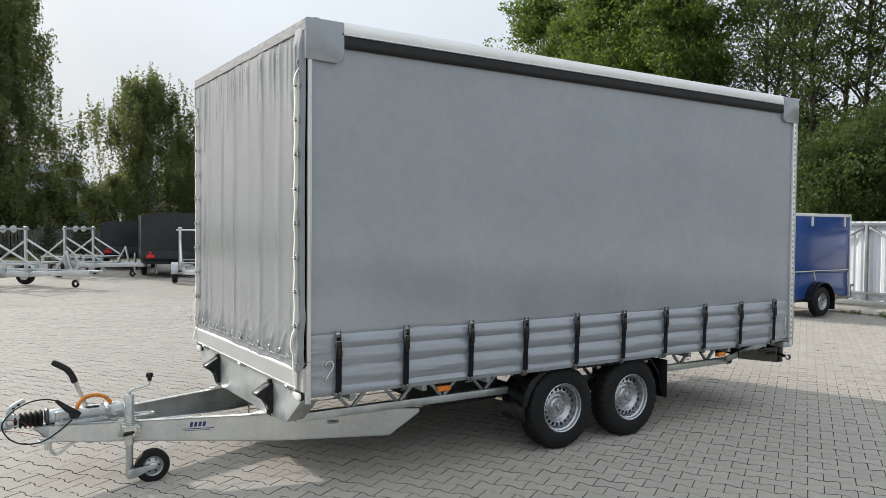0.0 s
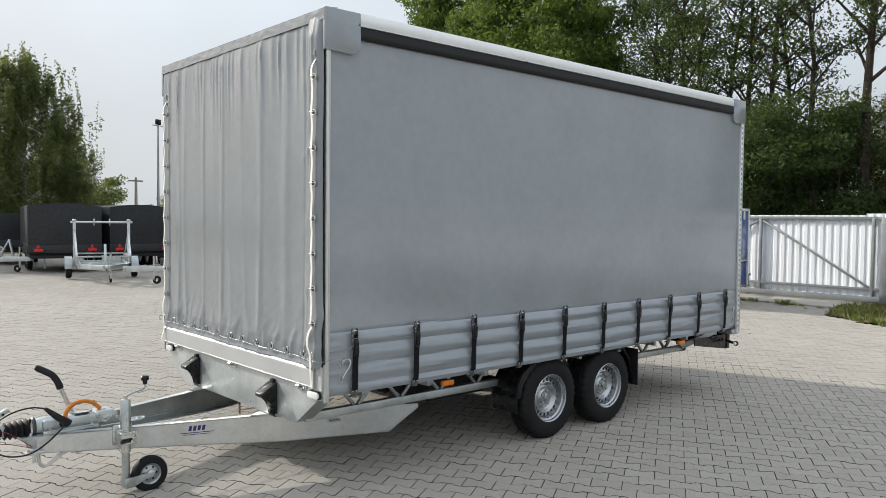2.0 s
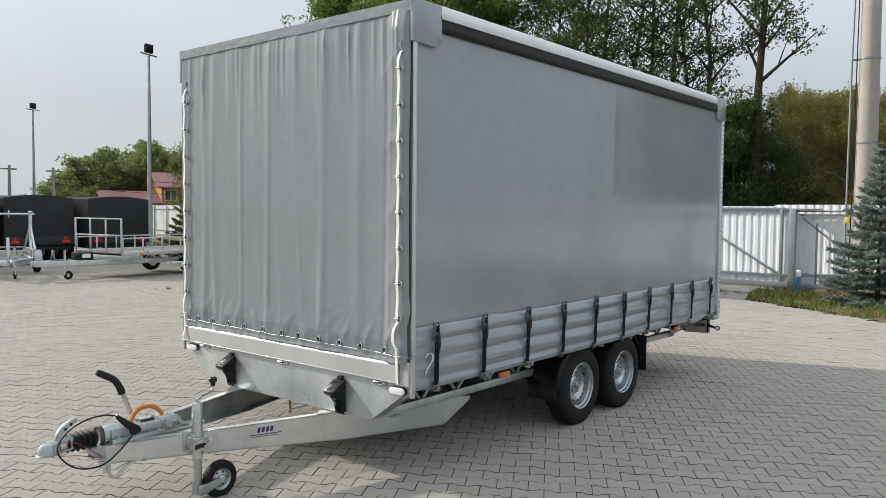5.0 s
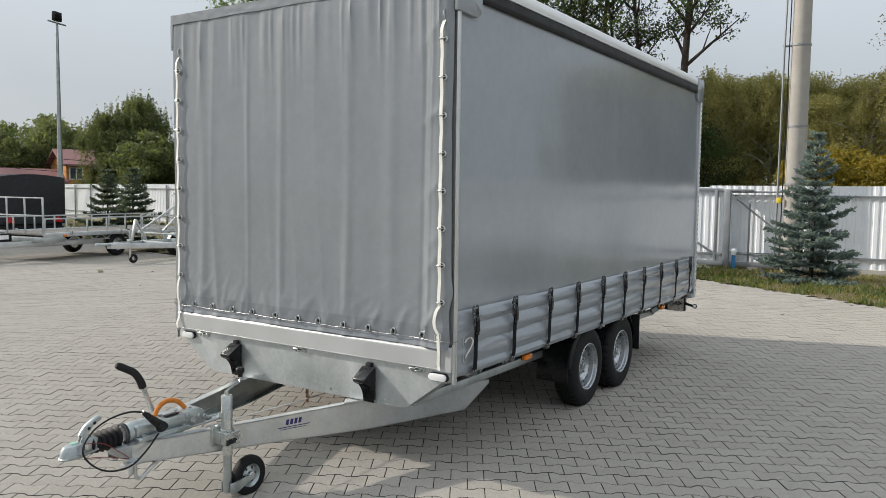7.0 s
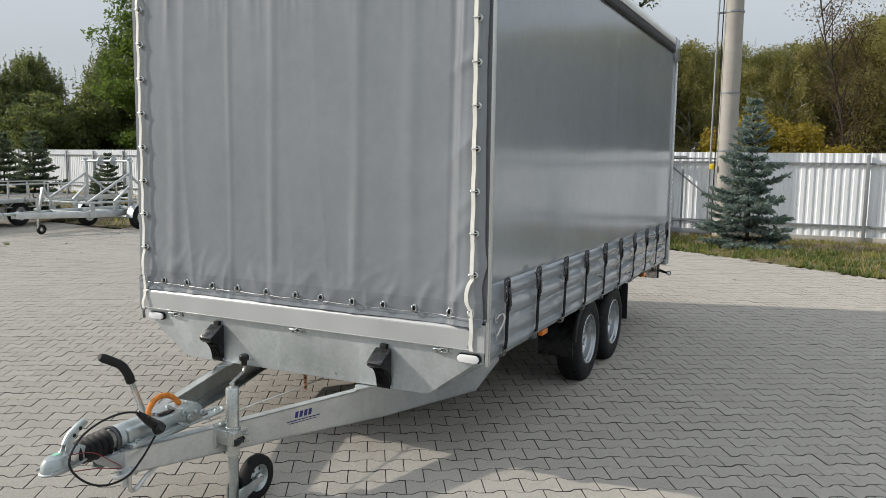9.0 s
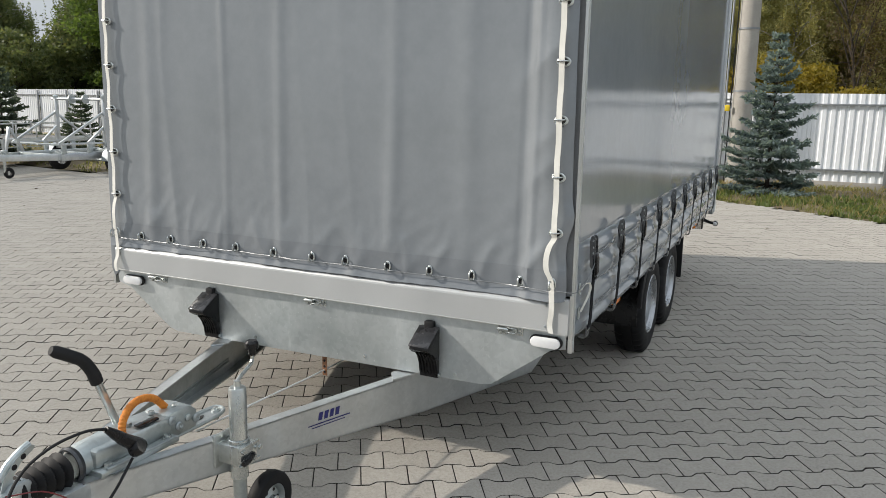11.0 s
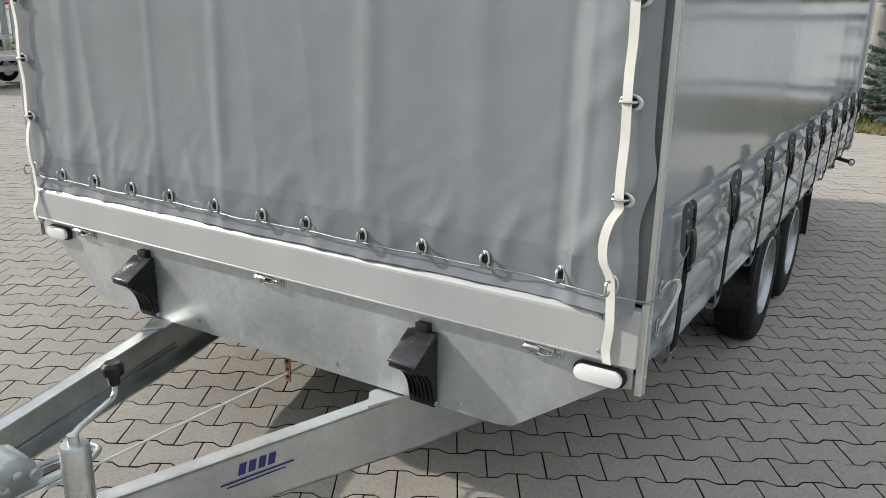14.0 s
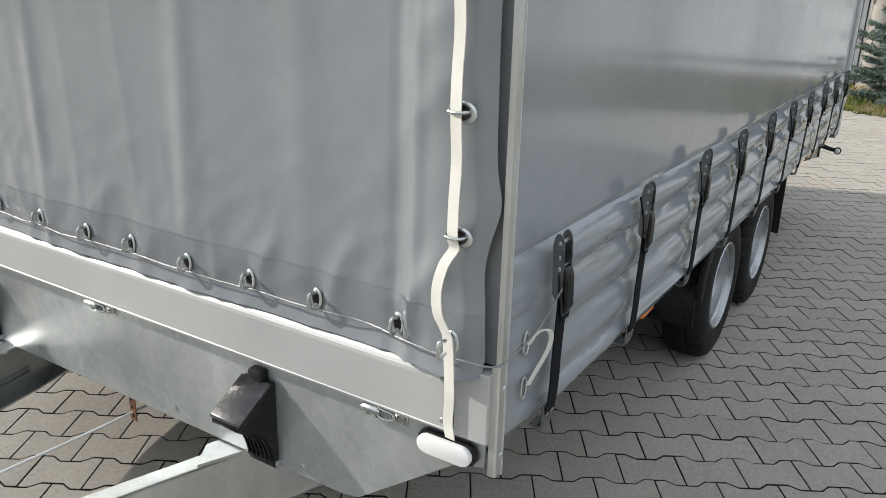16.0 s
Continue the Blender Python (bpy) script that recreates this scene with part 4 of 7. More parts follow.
# ---- chassis ----
bm = B()
box(bm, 0.04, LEN - 0.02, -1.19, 1.19, 0.640, 0.668)
part("floor_deck", bm, PLYWOOD, trailer, "brown plywood load floor")
for s in (-1, 1):
    bm = B()
    box(bm, 0.02, LEN, min(s * 1.17, s * 1.222), max(s * 1.17, s * 1.222), 0.652, 0.70, 0.004)
    part("side_rail", bm, GALV, trailer)
    bm = B()
    bar(bm, (0.05, s * 0.905, 0.455), (4.47, s * 0.925, 0.455), 0.05, 0.055, 0.004)
    low = part("lower_chord", bm, GALV, trailer, "galvanised lattice girder chord")
    bm = B()
    bar(bm, (0.05, s * 0.905, 0.615), (LEN - 0.05, s * 0.925, 0.615), 0.05, 0.05, 0.003)
    part("upper_chord", bm, GALV, trailer)
    n = 13
    for k in range(n):
        xm = 0.45 + k * 0.373 * (4.0 / 4.0)
        if xm > 4.45:
            break
        for dx in (-0.13, 0.13):
            bm = B()
            bar(bm, (xm + dx * 0.12, s * 0.91, 0.482), (xm + dx, s * 0.915, 0.60), 0.022, 0.022, 0.002)
            part("lattice_bar", bm, GALV_DULL, low)
    bm = B()
    tube(bm, [(4.46, s * 0.925, 0.452), (4.50, s * 0.925, 0.452)], 0.036, 14)
    part("end_cap", bm, BLACK, low)
    bm = B()
    bar(bm, (4.42, s * 0.95, 0.47), (4.66, s * 1.185, 0.632), 0.04, 0.05, 0.003)
    part("rear_brace", bm, GALV, trailer)
for k in range(9):
    x = 0.35 + 0.55 * k
    bm = B()
    box(bm, x - 0.02, x + 0.02, -1.15, 1.15, 0.585, 0.638, 0.002)
    part("cross_member", bm, GALV_DULL, trailer)
bm = B()
for x in (2.14, 2.89):
    box(bm, x - 0.045, x + 0.045, -0.95, 0.95, 0.30, 0.39, 0.01)
    for s in (-1, 1):
        box(bm, x - 0.06, x + 0.28, s * 0.80 - 0.03, s * 0.80 + 0.03, 0.36, 0.52, 0.01)
axles = part("axle_unit", bm, UNDER, trailer, "dark rubber-sprung axles")
bm = B()
box(bm, 1.25, 1.85, -0.72, 0.75, 0.34, 0.58, 0.02)
# added unseen block on the far side, keeps low sun off the ground
box(bm, 1.15, 2.0, 0.55, 0.98, 0.25, 0.60, 0.02)
part("tool_box", bm, UNDER, trailer, "dark box under the floor, with an added far-side block against the sun")
bm = B()
lathe(bm, [(0.0, -0.1), (0.2, -0.1), (0.31, -0.08), (0.325, 0), (0.31, 0.08), (0.2, 0.1), (0, 0.1)], Matrix.Translation((1.05, 0.45, 0.47)), 32)
part("spare_wheel", bm, RUBBER, trailer, "spare wheel slung under the floor")

# amber side lamps
for x, z in ((1.03, 0.596), (4.03, 0.584)):
    for s in (-1, 1):
        bm = B()
        box(bm, x - 0.054, x + 0.054, min(s * 1.172, s * 1.207), max(s * 1.172, s * 1.207), z - 0.020, z + 0.020, 0.011)
        la = part("side_lamp", bm, AMBER, trailer, "orange side marker lamp")
        bm = B()
        box(bm, x - 0.050, x + 0.050, min(s * 1.163, s * 1.175), max(s * 1.163, s * 1.175), z - 0.020, z + 0.020, 0.006)
        box(bm, x - 0.014, x + 0.014, min(s * 1.140, s * 1.168), max(s * 1.140, s * 1.168), z - 0.015, 0.645, 0.003)
        part("lamp_bracket", bm, BLACK, la)


def beam_y(x):
    return -0.107 - 0.342 * (x + 1.29)


for s in (1, -1):
    tops = [(-1.33, 0.408), (0.06, 0.412), (0.80, 0.410), (1.01, 0.40)]
    lows = [(1.01, 0.372), (0.80, 0.214), (0.06, 0.222), (-0.55, 0.262), (-1.33, 0.302)]
    bm = B()
    ring = tops + lows
    th = 0.006

    def pt(x, z, off):
        return Vector((x, s * (beam_y(x) + off), z))
    outer = [bm.verts.new(pt(x, z, 0)) for x, z in ring]
    inner = [bm.verts.new(pt(x, z, th)) for x, z in ring]
    bm.faces.new(outer)
    bm.faces.new(inner[::-1])
    for i in range(len(ring)):
        j = (i + 1) % len(ring)
        bm.faces.new((outer[i], outer[j], inner[j], inner[i]))
    # far web takes the darker zinc, the channel's inner shade put into colour
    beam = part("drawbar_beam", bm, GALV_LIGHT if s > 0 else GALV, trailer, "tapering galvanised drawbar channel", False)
    for line, sg in ((tops, -1), (lows, 1)):
        bm = B()
        for (xa, za), (xb, zb) in zip(line, line[1:]):
            q = []
            for x, z in ((xa, za), (xb, zb)):
                q += [pt(x, z, 0.0), pt(x, z, 0.052), pt(x, z + sg * th, 0.052), pt(x, z + sg * th, 0.0)]
            v = [bm.verts.new(p) for p in q]
            for f in ((0, 1, 5, 4), (1, 2, 6, 5), (2, 3, 7, 6), (3, 0, 4, 7), (0, 3, 2, 1), (4, 5, 6, 7)):
                bm.faces.new([v[k] for k in f])
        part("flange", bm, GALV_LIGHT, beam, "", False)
    bm = B()
    for za, zb, da in ((0.322, 0.292, 0.0), (0.310, 0.276, 0.004)):
        tube(bm, [pt(-1.25, za, 0.007 + da), pt(-0.5, (za + zb) / 2, 0.007 + da), pt(0.06, zb, 0.007 + da)], 0.0035, 6)
    part("rolled_rib", bm, GALV, beam)
    bm = B()
    prism(bm, [(-0.12, s * (beam_y(-0.12) + 0.0)), (-0.05, s * (beam_y(-0.05) + 0.075)), (0.10, s * (beam_y(0.10) + 0.09)), (0.10, s * (beam_y(0.1) - 0.02))], 0.413, 0.421, "xy")
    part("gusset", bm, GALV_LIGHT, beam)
# printed maker's mark as plain shapes
bm = B()
for k in range(4):
    x0 = -0.495 + 0.026 * k
    v = []
    for x, z in ((x0, 0.352), (x0 + 0.018, 0.352), (x0 + 0.024, 0.384), (x0 + 0.006, 0.384)):
        v.append(bm.verts.new((x, beam_y(x) - 0.0015, z)))
    bm.faces.new(v)
for z0, z1, xa, xb in ((0.337, 0.342, -0.54, -0.345), (0.326, 0.330, -0.525, -0.37)):
    bm.faces.new([bm.verts.new((x, beam_y(x) - 0.0015, z)) for x, z in ((xa, z0), (xb, z0), (xb, z1), (xa, z1))])
part("printed_mark", bm, NAVY, trailer, "navy blue printed maker's mark", False)
for x, z in ((0.42, 0.335),):
    bm = B()
    tube(bm, [(x - 0.04, beam_y(x) - 0.004, z), (x - 0.03, beam_y(x) - 0.02, z), (x + 0.03, beam_y(x) - 0.024, z), (x + 0.04, beam_y(x) - 0.004, z)], 0.008, 8)
    part("lashing_loop", bm, ZINC, trailer)

# overrun coupling
COUPLING = ("overrun_housing", "bellows", "coupling_head", "drawbar_nose", "handbrake_lever", "rope_loop", "electric_plug", "black_cable", "breakaway_cable", "nameplate", "chain_bracket", "brake_cam", "nose_bracket")
bm = B()
prism(bm, [(-1.235, -0.062), (-0.98, -0.062), (-0.80, -0.055), (-0.795, 0.055), (-0.98, 0.062), (-1.235, 0.062)], 0.425, 0.488, "xy", 0.014)
prism(bm, [(-1.24, -0.09), (-1.10, -0.10), (-0.92, -0.10), (-0.92, 0.10), (-1.10, 0.10), (-1.24, 0.09)], 0.405, 0.426, "xy", 0.006)
lathe(bm, [(0.0, 0), (0.052, 0.0), (0.054, 0.10), (0.046, 0.16), (0.040, 0.18), (0, 0.18)], Matrix.Translation((-1.10, 0, 0.448)) @ pose(0, 0, 0, 0, -90, 0), 20)
prism(bm, [(-0.93, 0.40), (-0.79, 0.40), (-0.79, 0.47), (-0.83, 0.50), (-0.93, 0.495)], -0.06, 0.06, "xz", 0.012)
coupling = part("overrun_housing", bm, GALV, trailer, "cast grey overrun brake housing")
for x, y in ((-1.20, -0.072), (-1.20, 0.072), (-0.96, -0.085), (-0.96, 0.085)):
    bm = B()
    lathe(bm, [(0.020, 0), (0.020, 0.004), (0.013, 0.004), (0.013, 0.014), (0, 0.015)], Matrix.Translation((x, y, 0.426)), 6)
    part("bolt", bm, ZINC, coupling)
for x, y in ((-0.865, -0.02), (-1.05, 0.0), (-0.94, 0.01)):
    bm = B()
    lathe(bm, [(0.012, 0), (0.012, 0.010), (0, 0.011)], Matrix.Translation((x, y, 0.492)), 6)
    part("bolt", bm, ZINC, coupling)
for x, z in ((-0.84, 0.455), (-0.875, 0.43)):
    bm = B()
    lathe(bm, [(0.014, 0), (0.014, 0.006), (0.007, 0.010), (0, 0.010)], Matrix.Translation((x, -0.060, z)) @ FACE_NEAR, 12)
    part("boss", bm, GALV, coupling)
bm = B()
prism(bm, [(-0.90, -0.050), (-0.66, -0.052), (-0.615, -0.030), (-0.608, 0.0), (-0.625, 0.022), (-0.90, 0.045)], 0.392, 0.398, "xy")
brake_arm = part("brake_arm", bm, GALV_DULL, coupling, "stamped steel relay lever")
bm = B()
loop = [(-0.90, -0.050, 0.400), (-0.78, -0.054, 0.400), (-0.665, -0.050, 0.400), (-0.618, -0.026, 0.400), (-0.612, 0.004, 0.400), (-0.635, 0.022, 0.400), (-0.78, 0.036, 0.400), (-0.90, 0.045, 0.400)]
tube(bm, smooth_path(loop, 4), 0.0075, 8)
part("lever_rim", bm, GALV, brake_arm)
bm = B()
prism(bm, [(-0.87, -0.016), (-0.72, -0.018), (-0.70, -0.004), (-0.72, 0.008), (-0.87, 0.014)], 0.398, 0.4005, "xy")
part("slot", bm, UNDER, brake_arm)
bm = B()
lathe(bm, [(0.017, 0), (0.017, 0.006), (0.010, 0.008), (0.010, 0.016), (0, 0.017)], Matrix.Translation((-0.645, -0.012, 0.398)), 14)
part("arm_eye", bm, ZINC, brake_arm)
for x, y, z in ((-0.80, -0.061, 0.440), (-0.915, -0.061, 0.470), (-0.885, -0.061, 0.440)):
    bm = B()
    lathe(bm, [(0.017, 0), (0.017, 0.004), (0.012, 0.008), (0.005, 0.008), (0.005, 0.005), (0, 0.005)], Matrix.Translation((x, y, z)) @ FACE_NEAR, 16)
    part("boss", bm, GALV_DULL, coupling)
bm = B()
prism(bm, [(-1.22, -0.098), (-0.94, -0.106), (-0.94, -0.090), (-1.22, -0.084)], 0.425, 0.433, "xy", 0.002)
part("base_rib", bm, GALV_DULL, coupling)
bm = B()
lathe(bm, [(0.058, 0), (0.060, 0.012), (0.055, 0.02), (0.050, 0.02), (0.050, 0.0)], Matrix.Translation((-1.268, 0, 0.448)) @ pose(0, 0, 0, 0, -90, 0), 24, True)
part("bellows_clip", bm, DARK_STEEL, coupling)

bel = []
for k in range(13):
    bel.append(((0.062 if k % 2 else 0.043) - 0.0010 * k, 0.0145 * k))
bm = B()
lathe(bm, [(0, 0)] + bel + [(0, 0.18)], Matrix.Translation((-1.300, 0, 0.446)) @ pose(0, 0, 0, 0, -90, 0), 24)
part("bellows", bm, BLACK_MATT, trailer, "black rubber bellows")
bm = B()
tube(bm, [(-1.44, 0, 0.446), (-1.53, 0, 0.446)], 0.028, 16)
lathe(bm, [(0.0, 0.046), (0.018, 0.045), (0.036, 0.036), (0.046, 0.016), (0.050, -0.014), (0.054, -0.018), (0.052, -0.024)], Matrix.Translation((-1.545, 0, 0.428)) @ Matrix.Diagonal((1.35, 0.95, 1, 1)), 24)
box(bm, -1.545, -1.45, -0.032, 0.032, 0.415, 0.470, 0.012)
head = part("coupling_head", bm, GALV, trailer, "pressed-steel ball coupling head")
bm = B()
for s in (-1, 1):
    prism(bm, [(-1.515, 0.470), (-1.502, 0.510), (-1.462, 0.552), (-1.412, 0.576), (-1.400, 0.571), (-1.404, 0.561), (-1.445, 0.538), (-1.476, 0.502), (-1.478, 0.468)], s * 0.0145, s * 0.011, "xz")
tube(bm, smooth_path([(-1.508, 0, 0.500), (-1.482, 0, 0.535), (-1.438, 0, 0.563), (-1.408, 0, 0.575)], 3), 0.0115, 10)
release = part("release_handle", bm, GALV, head, "worn pressed-steel release handle")
for x, z in ((-1.468, 0.530), (-1.438, 0.551)):
    bm = B()
    lathe(bm, [(0, 0.001), (0.008, 0.001), (0.009, 0)], Matrix.Translation((x, -0.0145, z)) @ FACE_NEAR, 10)
    part("pierced_hole", bm, BLACK_MATT, release)
bm = B()
prism(bm, [(-1.505, 0.415), (-1.425, 0.420), (-1.425, 0.475), (-1.450, 0.490), (-1.490, 0.486), (-1.505, 0.468)], -0.037, 0.037, "xz", 0.006)
part("head_block", bm, GALV_DULL, head)
for s in (-1, 1):
    bm = B()
    prism(bm, [(-1.60, 0.424), (-1.50, 0.424), (-1.44, 0.432), (-1.44, 0.424), (-1.50, 0.412), (-1.60, 0.412)], s * 0.046, s * 0.053, "xz", 0.002)
    part("head_rim", bm, GALV_DULL, head)
for s in (-1, 1):
    bm = B()
    lathe(bm, [(0.018, 0), (0.018, 0.008), (0.010, 0.010), (0, 0.010)], Matrix.Translation((-1.49, s * 0.034, 0.45)) @ (FACE_NEAR if s < 0 else pose(0, 0, 0, -90)), 12)
    part("pivot_bolt", bm, ZINC, head)
bm = B()
box(bm, -1.560, -1.530, -0.013, 0.013, 0.4735, 0.4752)
part("green_label", bm, GREEN_PRINT, head)
bm = B()
prism(bm, [(-1.36, 0.405), (-1.20, 0.405), (-1.20, 0.34), (-1.30, 0.33)], -0.075, 0.075, "xz", 0.004)
part("drawbar_nose", bm, GALV_DULL, trailer)

# handbrake lever
lever_path = smooth_path([(-0.985, 0.075, 0.43), (-1.02, 0.076, 0.52), (-1.055, 0.076, 0.61), (-1.078, 0.075, 0.665)], 4)
bm = B()
tube(bm, lever_path, 0.0135, 12)
brake = part("handbrake_lever", bm, ZINC, trailer, "handbrake lever with black grip")
bm = B()
tube(bm, smooth_path([(-1.072, 0.075, 0.648), (-1.088, 0.076, 0.69), (-1.115, 0.083, 0.733), (-1.150, 0.095, 0.758), (-1.205, 0.112, 0.790)], 4), [0.021, 0.021, 0.022, 0.021, 0.0205] + [0.0205] * 11 + [0.015], 12)
part("grip", bm, BLACK_MATT, brake)
bm = B()
box(bm, -1.02, -0.95, 0.062, 0.092, 0.405, 0.47, 0.006)
part("lever_base", bm, GALV, brake)

# orange rope loop, plug and wires
bm = B()
pts = smooth_path([(-1.105, -0.035, 0.475), (-1.09, -0.020, 0.520), (-1.045, -0.004, 0.553), (-0.99, 0.006, 0.562), (-0.93, 0.008, 0.545), (-0.885, 0.002, 0.500)], 14)
tube(bm, pts, [0.0138 if k % 3 else 0.0118 for k in range(len(pts))], 10)
part("rope_loop", bm, ORANGE, trailer, "orange rope carrying loop")
bm = B()
tube(bm, [(-1.235, -0.115, 0.575), (-1.205, -0.115, 0.548), (-1.175, -0.115, 0.520), (-1.150, -0.114, 0.500), (-1.115, -0.113, 0.474), (-1.10, -0.112, 0.462)], [0.010, 0.016, 0.020, 0.022, 0.025, 0.023], 14)
plug = part("electric_plug", bm, BLACK, trailer, "black trailer plug parked on the drawbar")
bm = B()
lathe(bm, [(0, -0.01), (0.023, -0.01), (0.026, 0.0), (0.026, 0.020), (0.022, 0.027), (0, 0.027)], Matrix.Translation((-1.135, -0.122, 0.470)) @ pose(0, 0, 0, 60, 0, 20), 16)
part("plug_cap", bm, BLACK, plug)
bm = B()
tube(bm, smooth_path([(-1.235, -0.115, 0.575), (-1.30, -0.10, 0.588), (-1.39, -0.07, 0.570), (-1.475, -0.05, 0.52), (-1.535, -0.065, 0.445), (-1.51, -0.10, 0.375), (-1.44, -0.135, 0.330), (-1.33, -0.145, 0.325), (-1.23, -0.13, 0.37), (-1.14, -0.115, 0.44)], 6), 0.0048, 8)
part("black_cable", bm, BLACK_MATT, trailer, "black electric cable looped round the coupling")
bm = B()
tube(bm, smooth_path([(-1.52, -0.04, 0.47), (-1.44, -0.085, 0.46), (-1.36, -0.09, 0.40), (-1.30, -0.085, 0.345), (-1.42, -0.08, 0.385), (-1.52, -0.05, 0.40)], 5), 0.0021, 6)
part("breakaway_cable", bm, RED_WIRE, trailer, "thin red breakaway cable")
bm = B()
box(bm, -1.05, -0.965, -0.055, -0.025, 0.492, 0.500, 0.003)
part("nameplate", bm, BLACK, trailer)
bm = B()
tube(bm, smooth_path([(-1.27, -0.095, 0.315), (-1.262, -0.085, 0.25), (-1.242, -0.075, 0.220), (-1.21, -0.075, 0.222), (-1.15, -0.085, 0.27), (-1.06, -0.100, 0.315)], 4), 0.0105, 8)
part("chain_bracket", bm, GALV_LIGHT, trailer, "bent galvanised bracket")
bm = B()
lathe(bm, [(0.05, -0.012), (0.055, 0), (0.05, 0.012), (0.03, 0.012), (0.03, -0.012)], Matrix.Translation((-1.02, -0.04, 0.305)) @ FACE_NEAR, 20, True)
part("brake_cam", bm, GALV_DULL, trailer)
bm = B()
box(bm, -1.335, -1.235, -0.105, -0.060, 0.302, 0.322, 0.004)
box(bm, -1.300, -1.280, -0.095, -0.075, 0.255, 0.305, 0.003)
nose = part("nose_bracket", bm, GALV_LIGHT, trailer, "small bolted bracket under the drawbar nose")
for x, y in ((-1.32, -0.082), (-1.25, -0.082)):
    bm = B()
    lathe(bm, [(0.010, 0), (0.010, 0.010), (0, 0.011)], Matrix.Translation((x, y, 0.322)), 6)
    part("bolt", bm, ZINC, nose)

# the coupling gear sits forward and a little to the near side
for ob in trailer.children:
    if ob.name.split(".")[0] in COUPLING:
        ob.location = (-0.070 if ob is brake else -0.042, -0.024, 0.0)

# brake rod and its hanger
bm = B()
tube(bm, smooth_path([(-0.80, -0.04, 0.36), (-0.4, -0.045, 0.352), (0.02, -0.055, 0.345), (0.9, -0.06, 0.345), (2.1, -0.06, 0.345)], 5), 0.0040, 8)
part("brake_rod", bm, ALU_PALE, trailer, "thin steel brake rod")
bm = B()
prism(bm, [(-0.070, 0.32), (-0.046, 0.32), (-0.046, 0.60), (-0.070, 0.60)], 0.018, 0.022, "yz")
hang = part("rod_hanger", bm, BRONZE, trailer, "rust-coloured punched steel hanger strip")
for k in range(4):
    bm = B()
    lathe(bm, [(0, 0.0012), (0.006, 0.0012), (0.0065, 0)], Matrix.Translation((0.018, -0.058, 0.335 + 0.028 * k)) @ pose(0, 0, 0, 0, -90, 0), 8)
    part("punch_hole", bm, BLACK_MATT, hang)

# jockey wheel
JX, JY = -0.862, -0.300
bm = B()
lathe(bm, [(0, 0.27), (0.031, 0.27), (0.031, 0.592), (0.027, 0.600), (0.012, 0.602), (0.012, 0.622), (0, 0.624)], Matrix.Translation((JX, JY, 0)), 24)
jockey = part("jockey_stand", bm, ZINC, trailer, "zinc-plated jockey wheel stand")
bm = B()
lathe(bm, [(0, 0.055), (0.024, 0.055), (0.024, 0.30), (0, 0.30)], Matrix.Translation((JX, JY, 0)), 20)
part("inner_tube", bm, GALV, jockey)
bm = B()
tube(bm, [(JX, JY, 0.618), (JX + 0.02, JY + 0.006, 0.626), (JX + 0.125, JY + 0.040, 0.640), (JX + 0.136, JY + 0.045, 0.652), (JX + 0.137, JY + 0.046, 0.69)], 0.007, 8)
crank = part("crank", bm, ZINC, jockey)
bm = B()
lathe(bm, [(0, 0.668), (0.013, 0.668), (0.015, 0.692), (0.024, 0.694), (0.025, 0.714), (0.018, 0.722), (0, 0.722)], Matrix.Translation((JX + 0.137, JY + 0.046, 0)), 14)
part("knob", bm, BLACK, crank)
bm = B()
box(bm, JX - 0.045, JX + 0.045, JY - 0.045, JY + 0.070, 0.330, 0.400, 0.006)
box(bm, JX - 0.060, JX + 0.060, JY + 0.055, JY + 0.068, 0.31, 0.43, 0.004)
box(bm, JX - 0.052, JX + 0.052, JY - 0.052, JY - 0.040, 0.392, 0.402, 0.002)
box(bm, JX - 0.052, JX + 0.052, JY - 0.052, JY - 0.040, 0.328, 0.338, 0.002)
box(bm, JX + 0.045, JX + 0.062, JY - 0.03, JY + 0.05, 0.345, 0.385, 0.003)
lathe(bm, [(0.0325, 0.400), (0.038, 0.400), (0.038, 0.412), (0.0325, 0.414)], Matrix.Translation((JX, JY, 0)), 24)
clamp = part("clamp", bm, ZINC, jockey)
bm = B()
tube(bm, [(JX + 0.02, JY - 0.045, 0.355), (JX - 0.02, JY - 0.060, 0.352), (JX - 0.05, JY - 0.062, 0.348)], 0.010, 8)
part("clamp_grip", bm, BLACK, clamp)
for dx, dz in ((0.052, 0.37), (-0.035, 0.385), (0.02, 0.345)):
    bm = B()
    lathe(bm, [(0.009, 0), (0.009, 0.012), (0, 0.013)], Matrix.Translation((JX + dx, JY - 0.045, dz)) @ FACE_NEAR, 6)
    part("bolt", bm, ZINC, clamp)
WXJ, WYJ, WZJ, WRJ = -0.720, JY - 0.012, 0.112, 0.112
for s in (-1, 1):
    bm = B()
    prism(bm, [(JX - 0.02, 0.115), (JX + 0.03, 0.118), (WXJ - 0.03, 0.124), (WXJ + 0.012, 0.118), (WXJ + 0.012, 0.098), (WXJ - 0.03, 0.092), (JX + 0.03, 0.056), (JX - 0.02, 0.053)], WYJ + s * 0.038 - 0.003, WYJ + s * 0.038 + 0.003, "xz", 0.001)
    part("fork_plate", bm, GALV, jockey)
wm = Matrix.Translation((WXJ, WYJ, WZJ)) @ FACE_NEAR
bm = B()
lathe(bm, [(0.066, -0.024), (0.090, -0.029), (0.104, -0.026), (0.111, -0.014), (0.112, 0), (0.111, 0.014), (0.104, 0.026), (0.090, 0.029), (0.066, 0.024)], wm, 36, True)
jw = part("jockey_wheel", bm, RUBBER, jockey, "black rubber tyred small wheel")
bm = B()
